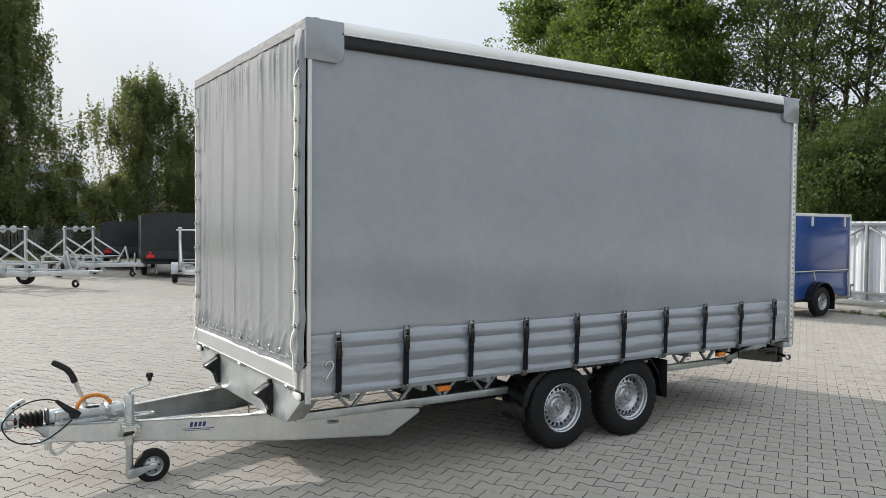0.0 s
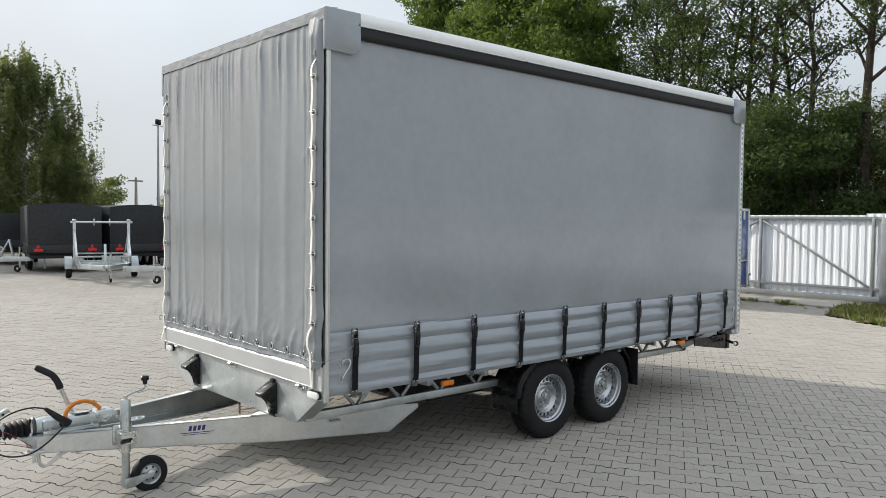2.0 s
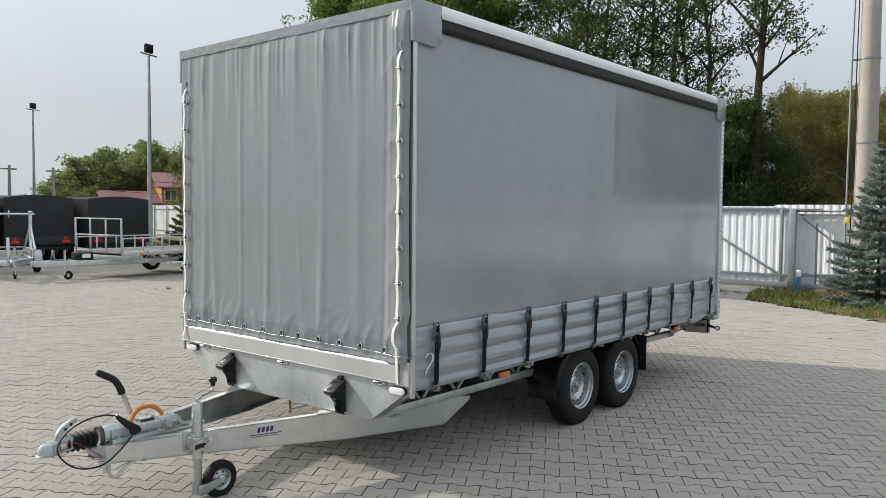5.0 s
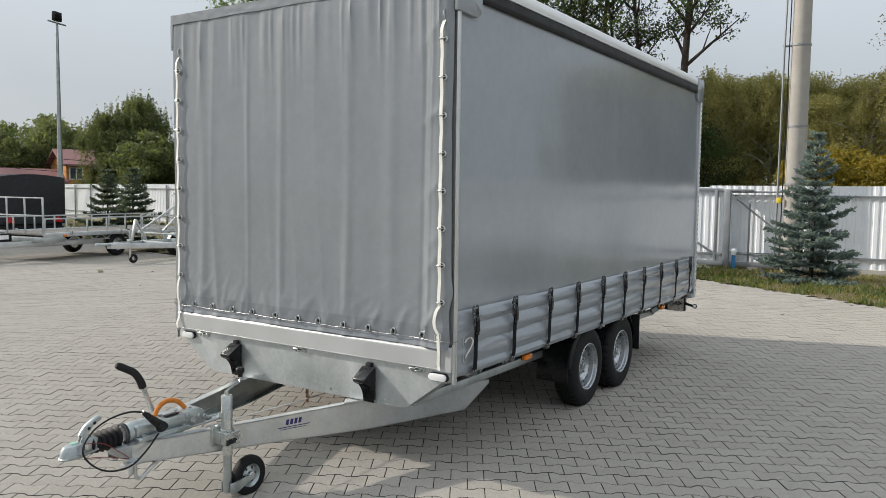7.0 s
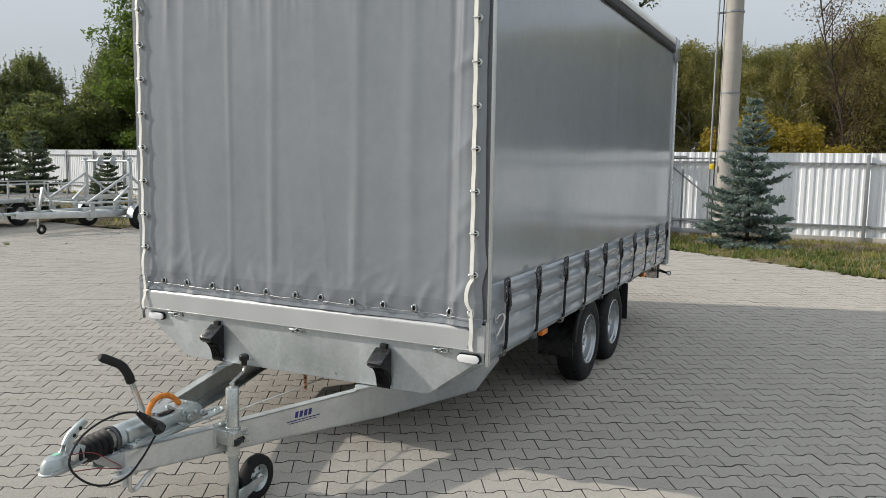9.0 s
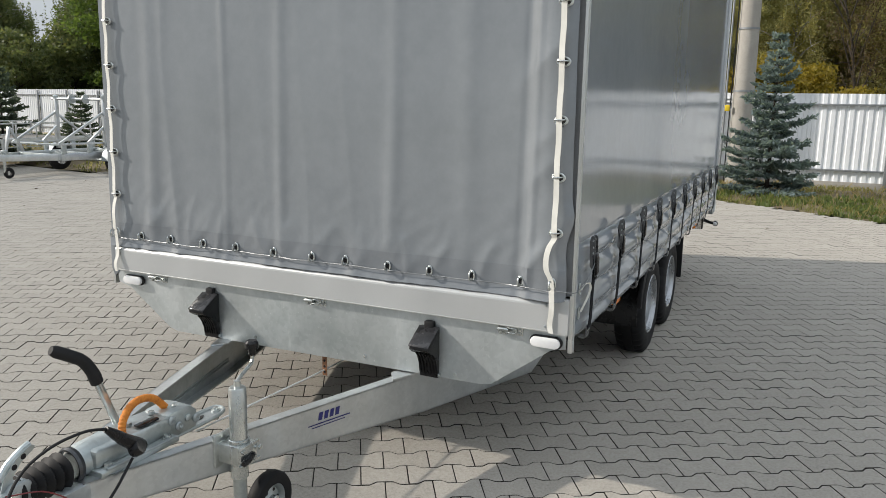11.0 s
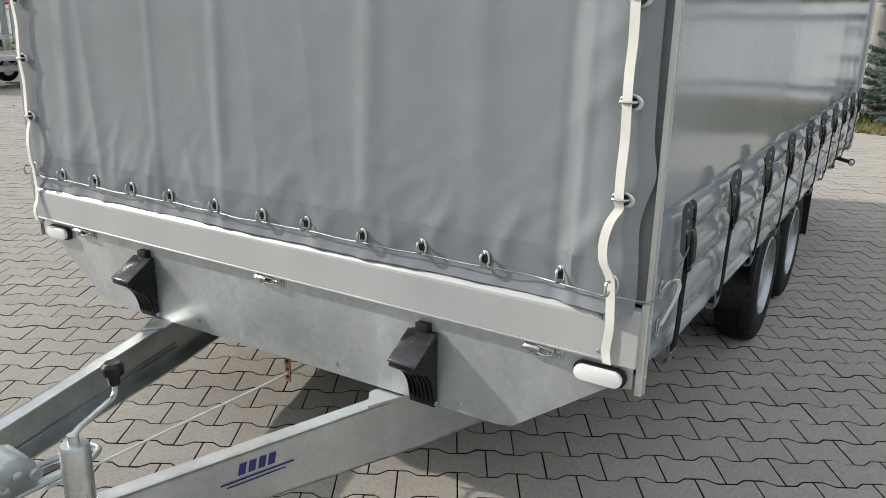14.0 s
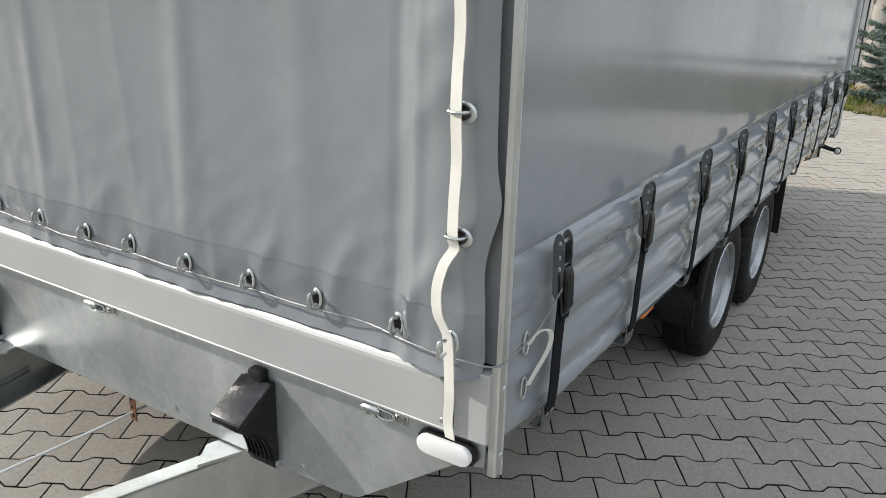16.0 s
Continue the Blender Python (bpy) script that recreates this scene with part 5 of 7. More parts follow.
lathe(bm, [(0, 0.012), (0.020, 0.014), (0.030, 0.008), (0.050, 0.004), (0.060, 0.018), (0.068, 0.024), (0.068, -0.024), (0, -0.02)], wm, 28)
jrim = part("rim", bm, GALV, jw)
for k in range(6):
    bm = B()
    lathe(bm, [(0, 0.0012), (0.0065, 0.0012), (0.0075, 0)], wm @ pose(0.041 * math.cos(k * 1.047), 0.041 * math.sin(k * 1.047), 0.0062), 10)
    part("rim_hole", bm, BLACK_MATT, jrim)
bm = B()
lathe(bm, [(0.024, 0.012), (0.024, 0.030), (0.016, 0.034), (0, 0.034)], wm, 20)
part("hub", bm, ZINC, jrim)
bm = B()
lathe(bm, [(0.012, 0.010), (0.012, 0.036), (0, 0.037)], wm, 6)
part("axle_nut", bm, ZINC, jw)

# road wheels
def tyre_mesh():
    bm = B()
    prof = [(0.180, -0.078), (0.200, -0.089), (0.245, -0.0945), (0.285, -0.090), (0.308, -0.080), (0.319, -0.066), (0.325, -0.045), (0.3255, -0.034),
            (0.319, -0.031), (0.319, -0.026), (0.326, -0.024), (0.3265, 0.0), (0.326, 0.024), (0.319, 0.026), (0.319, 0.031), (0.3255, 0.034),
            (0.325, 0.045), (0.319, 0.066), (0.308, 0.080), (0.285, 0.090), (0.245, 0.0945), (0.200, 0.089), (0.180, 0.078)]
    n = 96
    rings = []
    for r, h in prof:
        ring = []
        for k in range(n):
            a = 2 * math.pi * k / n
            rr = r - (0.009 if (0.032 < abs(h) < 0.082 and r > 0.3 and (k + (1 if h > 0 else 0)) % 3 == 0) else 0)
            ring.append(bm.verts.new((rr * math.cos(a), rr * math.sin(a), h)))
        rings.append(ring)
    for a, b in zip(rings, rings[1:]):
        for k in range(n):
            bm.faces.new((a[k], a[(k + 1) % n], b[(k + 1) % n], b[k]))
    return mesh_of("tyre", bm, RUBBER)


def rim_meshes():
    bm = B()
    lathe(bm, [(0.186, 0.080), (0.191, 0.086), (0.187, 0.090), (0.180, 0.084), (0.176, 0.066), (0.166, 0.058), (0.163, 0.030), (0.158, 0.012), (0.158, -0.070), (0.186, -0.080)], None, 48)
    rim = mesh_of("rim", bm, RIM)
    bm = B()
    n = 80
    prof = [(0.160, 0.014), (0.154, 0.024), (0.150, 0.028), (0.127, 0.034), (0.120, 0.036), (0.112, 0.028), (0.104, 0.012), (0.094, 0.004), (0.082, 0.008), (0.070, 0.027), (0.062, 0.033), (0.036, 0.033), (0.034, 0.033)]
    rings = [[bm.verts.new((r * math.cos(2 * math.pi * k / n), r * math.sin(2 * math.pi * k / n), h)) for k in range(n)] for r, h in prof]
    for j, (a, b) in enumerate(zip(rings, rings[1:])):
        for k in range(n):
            if j in (2,) and k % 4 in (0, 1):
                continue
            bm.faces.new((a[k], a[(k + 1) % n], b[(k + 1) % n], b[k]))
    disc = mesh_of("wheel_disc", bm, RIM)
    bm = B()
    lathe(bm, [(0, 0.050), (0.022, 0.050), (0.026, 0.046), (0.028, 0.033), (0.036, 0.031), (0.036, 0.0)], None, 24)
    hubc = mesh_of("hub_cap", bm, RIM)
    bm = B()
    lathe(bm, [(0, 0.014), (0.007, 0.013), (0.0105, 0.010), (0.0105, 0.0)], None, 6)
    return rim, disc, hubc, mesh_of("wheel_bolt", bm, GALV_DULL)


TYRE = tyre_mesh()
RIM_ME, DISC_ME, HUB_ME, BOLT_ME = rim_meshes()
bm = B()
lathe(bm, [(0, -0.06), (0.15, -0.06), (0.156, -0.02), (0, -0.015)], None, 24)
DRUM_ME = mesh_of("brake_drum", bm, UNDER)
for x, spin in ((2.139, 8), (2.888, 31)):
    for s in (-1, 1):
        m = Matrix.Translation((x, s * 1.10, 0.322)) @ (FACE_NEAR if s < 0 else pose(0, 0, 0, -90, 0, 0)) @ pose(0, 0, 0, 0, 0, spin)
        w = part_me("road_wheel", TYRE, trailer, "black tyre on a silver pressed-steel rim", m)
        part_me("rim", RIM_ME, w)
        part_me("wheel_disc", DISC_ME, w)
        part_me("brake_drum", DRUM_ME, w)
        part_me("hub_cap", HUB_ME, w)
        for k in range(5):
            a = 2 * math.pi * k / 5
            part_me("wheel_bolt", BOLT_ME, w, "", Matrix.Translation((0.056 * math.cos(a), 0.056 * math.sin(a), 0.032)))

# mudguards and flaps
for s in (-1, 1):
    pts_o, pts_i = [], []
    for cx, aa in ((2.139, (190, 170, 150, 130, 110, 95)), (2.888, (85, 70, 50, 30, 10, -5))):
        for a in aa:
            c, q = math.cos(radians(a)), math.sin(radians(a))
            pts_o.append((cx + 0.385 * c, min(0.322 + 0.385 * q, 0.62)))
            pts_i.append((cx + 0.375 * c, min(0.322 + 0.375 * q, 0.61)))
    bm = B()
    ya, yb = sorted((s * 0.90, s * 1.17))
    lo = [[bm.verts.new((x, y, z)) for x, z in pts_o] for y in (ya, yb)]
    li = [[bm.verts.new((x, y, z)) for x, z in pts_i] for y in (ya, yb)]
    for i in range(len(pts_o) - 1):
        bm.faces.new((lo[0][i], lo[0][i + 1], lo[1][i + 1], lo[1][i]))
        bm.faces.new((li[0][i], li[1][i], li[1][i + 1], li[0][i + 1]))
        for k in (0, 1):
            bm.faces.new((lo[k][i], li[k][i], li[k][i + 1], lo[k][i + 1]))
    for i in (0, -1):
        bm.faces.new((lo[0][i], lo[1][i], li[1][i], li[0][i]))
    guard = part("mudguard", bm, BLACK, trailer, "black plastic mudguard")
    bm = B()
    box(bm, 3.285, 3.297, ya + 0.02, s * 1.20 if s > 0 else ya + 0.30, 0.275, 0.60, 0.003) if s > 0 else box(bm, 3.285, 3.297, -1.21, -0.91, 0.275, 0.60, 0.003)
    part("mud_flap", bm, RUBBER, guard)
    bm = B()
    prism(bm, [(1.735, 0.38), (1.775, 0.37), (1.80, 0.47), (1.87, 0.56), (1.96, 0.61), (1.90, 0.62), (1.80, 0.56), (1.75, 0.47)], s * 1.17, s * 1.195, "xz", 0.004)
    part("guard_lip", bm, BLACK_MATT, guard)

# tail
bm = B()
prism(bm, [(4.34, 0.575), (LEN - 0.07, 0.575), (LEN - 0.07, 0.422), (4.34, 0.512)], -1.152, -1.144, "xz")
bumper = part("bumper", bm, BLACK, trailer, "black rear bumper skirt", False)
bm = B()
box(bm, LEN - 0.065, LEN, -1.16, 1.16, 0.425, 0.585, 0.005)
part("bumper_bar", bm, BLACK, bumper)
bm = B()
tube(bm, smooth_path([(4.62, -1.158, 0.575), (4.70, -1.162, 0.545), (4.78, -1.160, 0.55), (4.84, -1.158, 0.52)], 4), 0.006, 6)
part("bumper_cable", bm, BLACK, bumper)
bm = B()
box(bm, LEN - 0.13, LEN + 0.01, -1.25, -1.10, 0.585, 0.635, 0.006)
part("tail_bracket", bm, GALV_DULL, trailer)
for s in (-1, 1):
    bm = B()
    tube(bm, smooth_path([(LEN - 0.10, s * 1.17, 0.520), (LEN - 0.10, s * 1.22, 0.505), (LEN - 0.10, s * 1.275, 0.495)], 3), [0.018, 0.016, 0.015, 0.014, 0.014, 0.014, 0.018], 10)
    arm = part("outline_lamp", bm, BLACK, trailer, "rubber-armed red and white outline lamp")
    bm = B()
    lathe(bm, [(0, 0.020), (0.013, 0.017), (0.018, 0.008), (0.018, 0.0)], Matrix.Translation((LEN - 0.086, s * 1.28, 0.495)) @ pose(0, 0, 0, 0, 90, 0), 14)
    part("red_lens", bm, RED_LENS, arm)
    bm = B()
    lathe(bm, [(0, 0.020), (0.013, 0.017), (0.018, 0.008), (0.018, 0.0)], Matrix.Translation((LEN - 0.114, s * 1.28, 0.495)) @ pose(0, 0, 0, 0, -90, 0), 14)
    part("white_lens", bm, WHITE_PLASTIC, arm)
    bm = B()
    lathe(bm, [(0, -0.014), (0.024, -0.014), (0.026, -0.008), (0.026, 0.008), (0.024, 0.014), (0, 0.014)], Matrix.Translation((LEN - 0.100, s * 1.28, 0.495)) @ pose(0, 0, 0, 0, 90, 0), 14)
    part("lamp_housing", bm, BLACK, arm)

# ---- ground ----
FALL_Y, FALL_Z = (-6.0, 0.0, 4.4, 8.0, 11.0, 14.0, 17.5), (-0.055, -0.048, 0.0, 0.038, 0.050, 0.028, 0.0)


def yard_z(x, y):
    """The paving rises gently past the trailer and falls again behind it."""
    return float(np.interp(y, FALL_Y, FALL_Z)) * min(1.0, max(0.0, (12.5 - x) / 3.5))


def sheet(name, pts, z, material, label, category):
    bm = B()
    bm.faces.new([bm.verts.new((x, y, z)) for x, y in pts])
    for axis, cuts in ((1, FALL_Y + (2.2, 6.2, 9.5, 12.5)), (0, (9.0, 10.8, 12.5))):
        for c in cuts:
            co, no = [0, 0, 0], [0, 0, 0]
            co[axis], no[axis] = c, 1
            bmesh.ops.bisect_plane(bm, geom=bm.verts[:] + bm.edges[:] + bm.faces[:], plane_co=co, plane_no=no)
    for v in bm.verts:
        v.co.z += yard_z(v.co.x, v.co.y)
    me = mesh_of(name, bm, material, False)
    return tagged(new(name, me), label, category, kind="structure")


bm = B()
grid(bm, 60, 60, lambda u, v: Vector(((u - 0.5) * 2400 * abs(u - 0.5) * 2 + 8, (v - 0.5) * 2400 * abs(v - 0.5) * 2 + 12, -0.09)))
tagged(new("ground", mesh_of("ground", bm, GROUND)), "rough green land round the yard", "ground", kind="structure")
YARD = [(-40, -30), (9.0, -30), (9.0, -2.2), (11.45, 1.8), (11.95, 2.75), (13.0, 4.25), (14.1, 6.0), (14.6, 6.5), (17.25, 7.0), (17.25, 14.5), (13.6, 16.2), (10.9, 17.6), (11.6, 21.5), (13.2, 26.5), (15.0, 40), (-40, 40)]
pavement = sheet("pavement", YARD, -0.022, FAR_YARD, "yard of grey interlocking concrete pavers", "pavement")


def in_poly(p, poly):
    x, y = p
    odd = False
    for (ax, ay), (bx, by) in zip(poly, poly[1:] + poly[:1]):
        if (ay > y) != (by > y) and x < (bx - ax) * (y - ay) / (by - ay) + ax:
            odd = not odd
    return odd


VERGE_R = [(11.45, 1.8), (11.95, 2.75), (13.0, 4.25), (14.1, 6.0), (14.6, 6.5), (17.25, 7.0), (17.3, -12), (9.0, -12), (9.0, -2.2)]
VERGE_L = [(17.25, 14.5), (13.6, 16.2), (10.9, 17.6), (11.6, 21.5), (13.2, 26.5), (15.0, 40), (24.5, 40)]


def edge_far(x, y, poly):
    best = 9.0
    for (ax, ay), (bx, by) in zip(poly, poly[1:] + poly[:1]):
        dx, dy = bx - ax, by - ay
        t = max(0, min(1, ((x - ax) * dx + (y - ay) * dy) / (dx * dx + dy * dy)))
        best = min(best, math.hypot(x - ax - dx * t, y - ay - dy * t))
    return best


def verge_z(x, y, poly):
    k = min(1.0, edge_far(x, y, poly) / 0.8)
    return -0.03 + (0.065 + 0.06 * noise.noise((x * 0.9, y * 0.9, 2))) * k + 0.02 * noise.noise((x * 4, y * 4, 2)) * k


def verge(name, poly, label):
    """A slightly raised, uneven strip of soil and turf."""
    xs, ys = [p[0] for p in poly], [p[1] for p in poly]
    bm = B()
    st = 0.25
    nx, ny = int((max(xs) - min(xs)) / st), int((max(ys) - min(ys)) / st)
    vs = {}
    for i in range(nx + 1):
        for j in range(ny + 1):
            x, y = min(xs) + i * st, min(ys) + j * st
            x += 0.12 * noise.noise((x * 2, y * 2, 1))
            if in_poly((x, y), poly):
                vs[i, j] = bm.verts.new((x, y, verge_z(x, y, poly)))
    for (i, j), v in vs.items():
        q = [vs.get(k) for k in ((i, j), (i + 1, j), (i + 1, j + 1), (i, j + 1))]
        if None not in q:
            bm.faces.new(q)
    return tagged(new(name, mesh_of(name, bm, SOIL)), label, "ground", kind="structure")


verge("verge_east", VERGE_R, "strip of turf and weeds before the metal fence")
verge("verge_north", VERGE_L, "turf strip under the spruces")


def blades(name, poly, n, hmin, hmax, wid, material, seed, label, category, keep=None, sx=0.03):
    rng = np.random.default_rng(seed)
    xs, ys = [p[0] for p in poly], [p[1] for p in poly]
    out = []
    while len(out) < n:
        x, y = rng.uniform(min(xs), max(xs)), rng.uniform(min(ys), max(ys))
        if not in_poly((x, y), poly) or (keep and not keep(x, y)):
            continue
        if noise.noise((x * 1.3, y * 1.3, seed)) + 0.6 * noise.noise((x * 4.1, y * 4.1, seed)) < rng.uniform(-0.2, 0.35):
            continue
        h, a, t = rng.uniform(hmin, hmax), rng.uniform(0, 6.283), rng.uniform(0.1, 0.9)
        w = wid * rng.uniform(0.6, 1.3)
        c, s = math.cos(a), math.sin(a)
        z = max(-0.01, verge_z(x, y, poly) - 0.005)
        lx, ly = -s * h * t, c * h * t
        out.append(((x - c * w, y - s * w, z), (x + c * w, y + s * w, z), (x + c * w * 0.6 + lx * 0.55, y + s * w * 0.6 + ly * 0.55, z + h * 0.75), (x + lx, y + ly, z + h)))
    return tagged(new(name, quads_mesh(name, out, material)), label, category, kind="stuff")


blades("grass", VERGE_R, 26000, 0.025, 0.10, 0.0065, GRASS, 3, "uneven green and straw-coloured grass", "grass", lambda x, y: y > -7)
blades("dry_grass", VERGE_R, 3500, 0.05, 0.17, 0.004, DRY_GRASS, 13, "thin straw-coloured dead grass stalks", "grass", lambda x, y: y > -6)
blades("weeds", VERGE_R, 5000, 0.03, 0.12, 0.024, WEED, 5, "broad-leaved green weeds along the verge", "weeds", lambda x, y: y > -6 and (x - 11.45) * 0.84 - (y - 1.8) * 0.54 < 1.9)
blades("grass", VERGE_L, 9000, 0.04, 0.14, 0.012, GRASS, 8, "green grass under the spruces", "grass")



def flakes(zones, seed):
    """Dry leaves and crumbs strewn on the paving."""
    rng = np.random.default_rng(seed)
    out = []
    for x0, x1, y0, y1, n in zones:
        for _ in range(n):
            x, y, a = rng.uniform(x0, x1), rng.uniform(y0, y1), rng.uniform(0, 6.283)
            w, h = rng.uniform(0.012, 0.035), rng.uniform(0.004, 0.016)
            c, q = math.cos(a) * w, math.sin(a) * w
            g = yard_z(x, y)
            out.append(((x - c, y - q, g + 0.003), (x + q * 0.6, y - c * 0.6, g + h), (x + c, y + q, g + 0.004), (x - q * 0.5, y + c * 0.5, g + h * 0.8)))
    return tagged(new("fallen_leaves", quads_mesh("fallen_leaves", out, DRY_LEAF)), "brown dry leaves strewn on the paving", "leaves", kind="stuff")


flakes(((6.0, 10.5, 13.5, 17.3, 26), (7.5, 12.0, 3.0, 7.0, 22), (4.0, 8.0, 8.5, 14.0, 8), (-1.0, 2.0, 6.0, 12.0, 6)), 77)
# ---- metal fence and sliding gate ----
def fence_x(y):
    return 17.42 + max(0.0, y - 10.5) * 0.21


def sheet_panel(length, z0, z1, pitch=0.175):
    """Trapezoidal steel sheet standing along local y."""
    prof, y = [], 0.0
    while y < length:
        for dy, dx in ((0, 0), (0.075, 0), (0.095, 0.018), (0.155, 0.018)):
            if y + dy <= length:
                prof.append((dx, y + dy))
        y += pitch
    prof.append((0, length))
    bm = B()
    lo = [bm.verts.new((x, yy, z0)) for x, yy in prof]
    hi = [bm.verts.new((x, yy, z1)) for x, yy in prof]
    for i in range(len(prof) - 1):
        bm.faces.new((lo[i], lo[i + 1], hi[i + 1], hi[i]))
    return mesh_of("fence_sheet", bm, FENCE_SHEET, False)


PANEL = sheet_panel(2.42, 0.12, 1.97)
bm = B()
box(bm, -0.10, -0.03, -0.035, 0.035, -0.1, 1.93, 0.004)
POST_ME = mesh_of("fence_post", bm, FENCE_STEEL)
bm = B()
box(bm, -0.055, -0.012, 0.035, 2.385, -0.02, 0.02, 0.003)
RAIL_ME = mesh_of("fence_rail", bm, FENCE_STEEL)
bm = B()
box(bm, -0.04, 0.04, 0.0, 2.42, -0.1, 0.13, 0.006)
PLINTH_ME = mesh_of("plinth", bm, CONCRETE)


def fence_run(name, y0, n, label):
    fence = thing(name, 0, 0, 0, 0, label, "fence")
    fence["kind"] = "structure"
    for k in range(n):
        ya, yb = y0 + 2.42 * k, y0 + 2.42 * (k + 1)
        xa, xb = fence_x(ya), fence_x(yb)
        m = pose(xa, ya, 0, 0, 0, -math.degrees(math.atan2(xb - xa, yb - ya)))
        part_me("fence_sheet", PANEL, fence, "", m)
        part_me("fence_post", POST_ME, fence, "", m)
        part_me("plinth", PLINTH_ME, fence, "", m)
        for z in (0.37, 1.74):
            part_me("fence_rail", RAIL_ME, fence, "", m @ Matrix.Translation((0, 0, z)))
    return fence


fence_run("fence_south", 1.95 - 2.42 * 15, 17, "white corrugated steel fence on grey posts")
fence_run("fence_north", 12.3, 26, "white corrugated steel fence on grey posts")
gate = thing("sliding_gate", 17.2, 6.4, 0, 0, "white corrugated sliding gate in a grey steel frame", "gate")
GL = 6.0
bm = B()
box(bm, -0.03, 0.03, 0, GL, 1.83, 1.90, 0.004)
part("top_rail", bm, FENCE_STEEL, gate)
bm = B()
box(bm, -0.03, 0.03, 0, GL, 0.30, 0.36, 0.004)
part("low_rail", bm, FENCE_STEEL, gate)
bm = B()
box(bm, -0.045, 0.045, -1.4, GL + 0.2, 0.06, 0.17, 0.006)
part("runner_beam", bm, FENCE_STEEL, gate)
for y in (0.16, 2.65, 5.2, 5.95):
    bm = B()
    box(bm, -0.032, 0.028, y - 0.03, y + 0.03, 0.12, 1.86, 0.004)
    part("upright", bm, FENCE_STEEL, gate)
for a, b in (((-0.005, 2.60, 1.80), (-0.005, 0.22, 0.36)), ((-0.005, 2.70, 1.80), (-0.005, 5.15, 0.36))):
    bm = B()
    bar(bm, a, b, 0.045, 0.045, 0.003)
    part("diagonal_brace", bm, FENCE_STEEL, gate)
for k in range(2):
    part_me("gate_sheet", sheet_panel(GL / 2, 0.16, 1.93), gate, "", Matrix.Translation((0.045, GL / 2 * k, 0)))
# tail of the gate and its guide post
bm = B()
box(bm, 0.02, 0.06, -1.35, 0.0, 1.80, 1.84, 0.003)
part("tail_rail", bm, FENCE_STEEL, gate)
bm = B()
bar(bm, (0.02, -0.12, 1.80), (0.02, -1.3, 0.85), 0.04, 0.04, 0.003)
part("tail_brace", bm, FENCE_STEEL, gate)
bm = B()
box(bm, 0.0, 0.04, -0.62, -0.58, 0.12, 1.55, 0.003)
part("tail_upright", bm, FENCE_STEEL, gate)
bm = B()
box(bm, 0.0, 0.04, -1.32, 0.0, 0.33, 0.37, 0.003)
part("tail_low_rail", bm, FENCE_STEEL, gate)
guide = thing("gate_post", 17.05, 6.27, 0, 0, "grey square steel gate guide post", "post")
bm = B()
box(bm, -0.06, 0.06, -0.07, 0.07, 0, 1.86, 0.005)
part("post_body", bm, FENCE_STEEL, guide)
bm = B()
box(bm, -0.05, 0.20, -0.55, 0.12, 1.845, 1.88, 0.004)
part("roller_arm", bm, FENCE_STEEL, guide)
pump = thing("gate_motor", 16.30, 5.92, 0, 0, "small white and blue gate motor housing", "gate motor")
bm = B()
prism(bm, [(-0.045, 0.0), (0.045, 0.0), (0.042, 0.18), (0.034, 0.38), (-0.034, 0.38), (-0.038, 0.18)], -0.045, 0.045, "yz", 0.010)
part("motor_body", bm, BLUE_BIN, pump)
bm = B()
box(bm, -0.052, 0.052, -0.052, 0.052, 0.38, 0.53, 0.018)
part("motor_hood", bm, WHITE_PLASTIC, pump)
bm = B()
box(bm, -1.2, 0.35, 6.5, 15.5, -0.06, 0.02, 0.02)
slab = part("gate_sill", bm, CONCRETE, None)
slab.location = (17.1, 0, 0)
tagged(slab, "concrete strip under the sliding gate", "kerb", kind="structure")

# ---- concrete power pole ----
pole = thing("utility_pole", 17.10, 4.83, 0, 0, "tapered round grey concrete power pole", "pole")
bm = B()
lathe(bm, [(0, -0.3), (0.232, -0.3), (0.222, 1.0), (0.205, 4.0), (0.17, 9.5), (0, 9.5)], None, 32)
part("pole_shaft", bm, CONCRETE, pole)
for z, r in ((2.0, 0.222), (3.3, 0.214), (5.1, 0.206)):
    bm = B()
    lathe(bm, [(r, -0.02), (r + 0.008, -0.02), (r + 0.008, 0.02), (r, 0.02)], Matrix.Translation((0, 0, z)), 32)
    box(bm, -0.06, 0.02, r - 0.01, r + 0.16 * (z > 4), -0.015 + z, 0.015 + z)
    part("steel_band", bm, FENCE_STEEL, pole)
bm = B()
tube(bm, [(-0.08, 0.36, 0.2), (-0.08, 0.345, 2.0), (-0.08, 0.33, 5.1), (-0.05, 0.27, 9.4)], 0.022, 8)
part("cable_pipe", bm, FENCE_STEEL, pole)
bm = B()
tube(bm, [(-0.14, 0.25, 0.0), (-0.14, 0.235, 2.0), (-0.13, 0.22, 5.1), (-0.1, 0.2, 9.4)], 0.012, 6)
part("earth_wire", bm, BLACK_MATT, pole)
bm = B()
box(bm, -0.22, -0.16, 0.24, 0.34, 1.57, 1.70, 0.01)
part("yellow_tag", bm, YELLOW, pole)

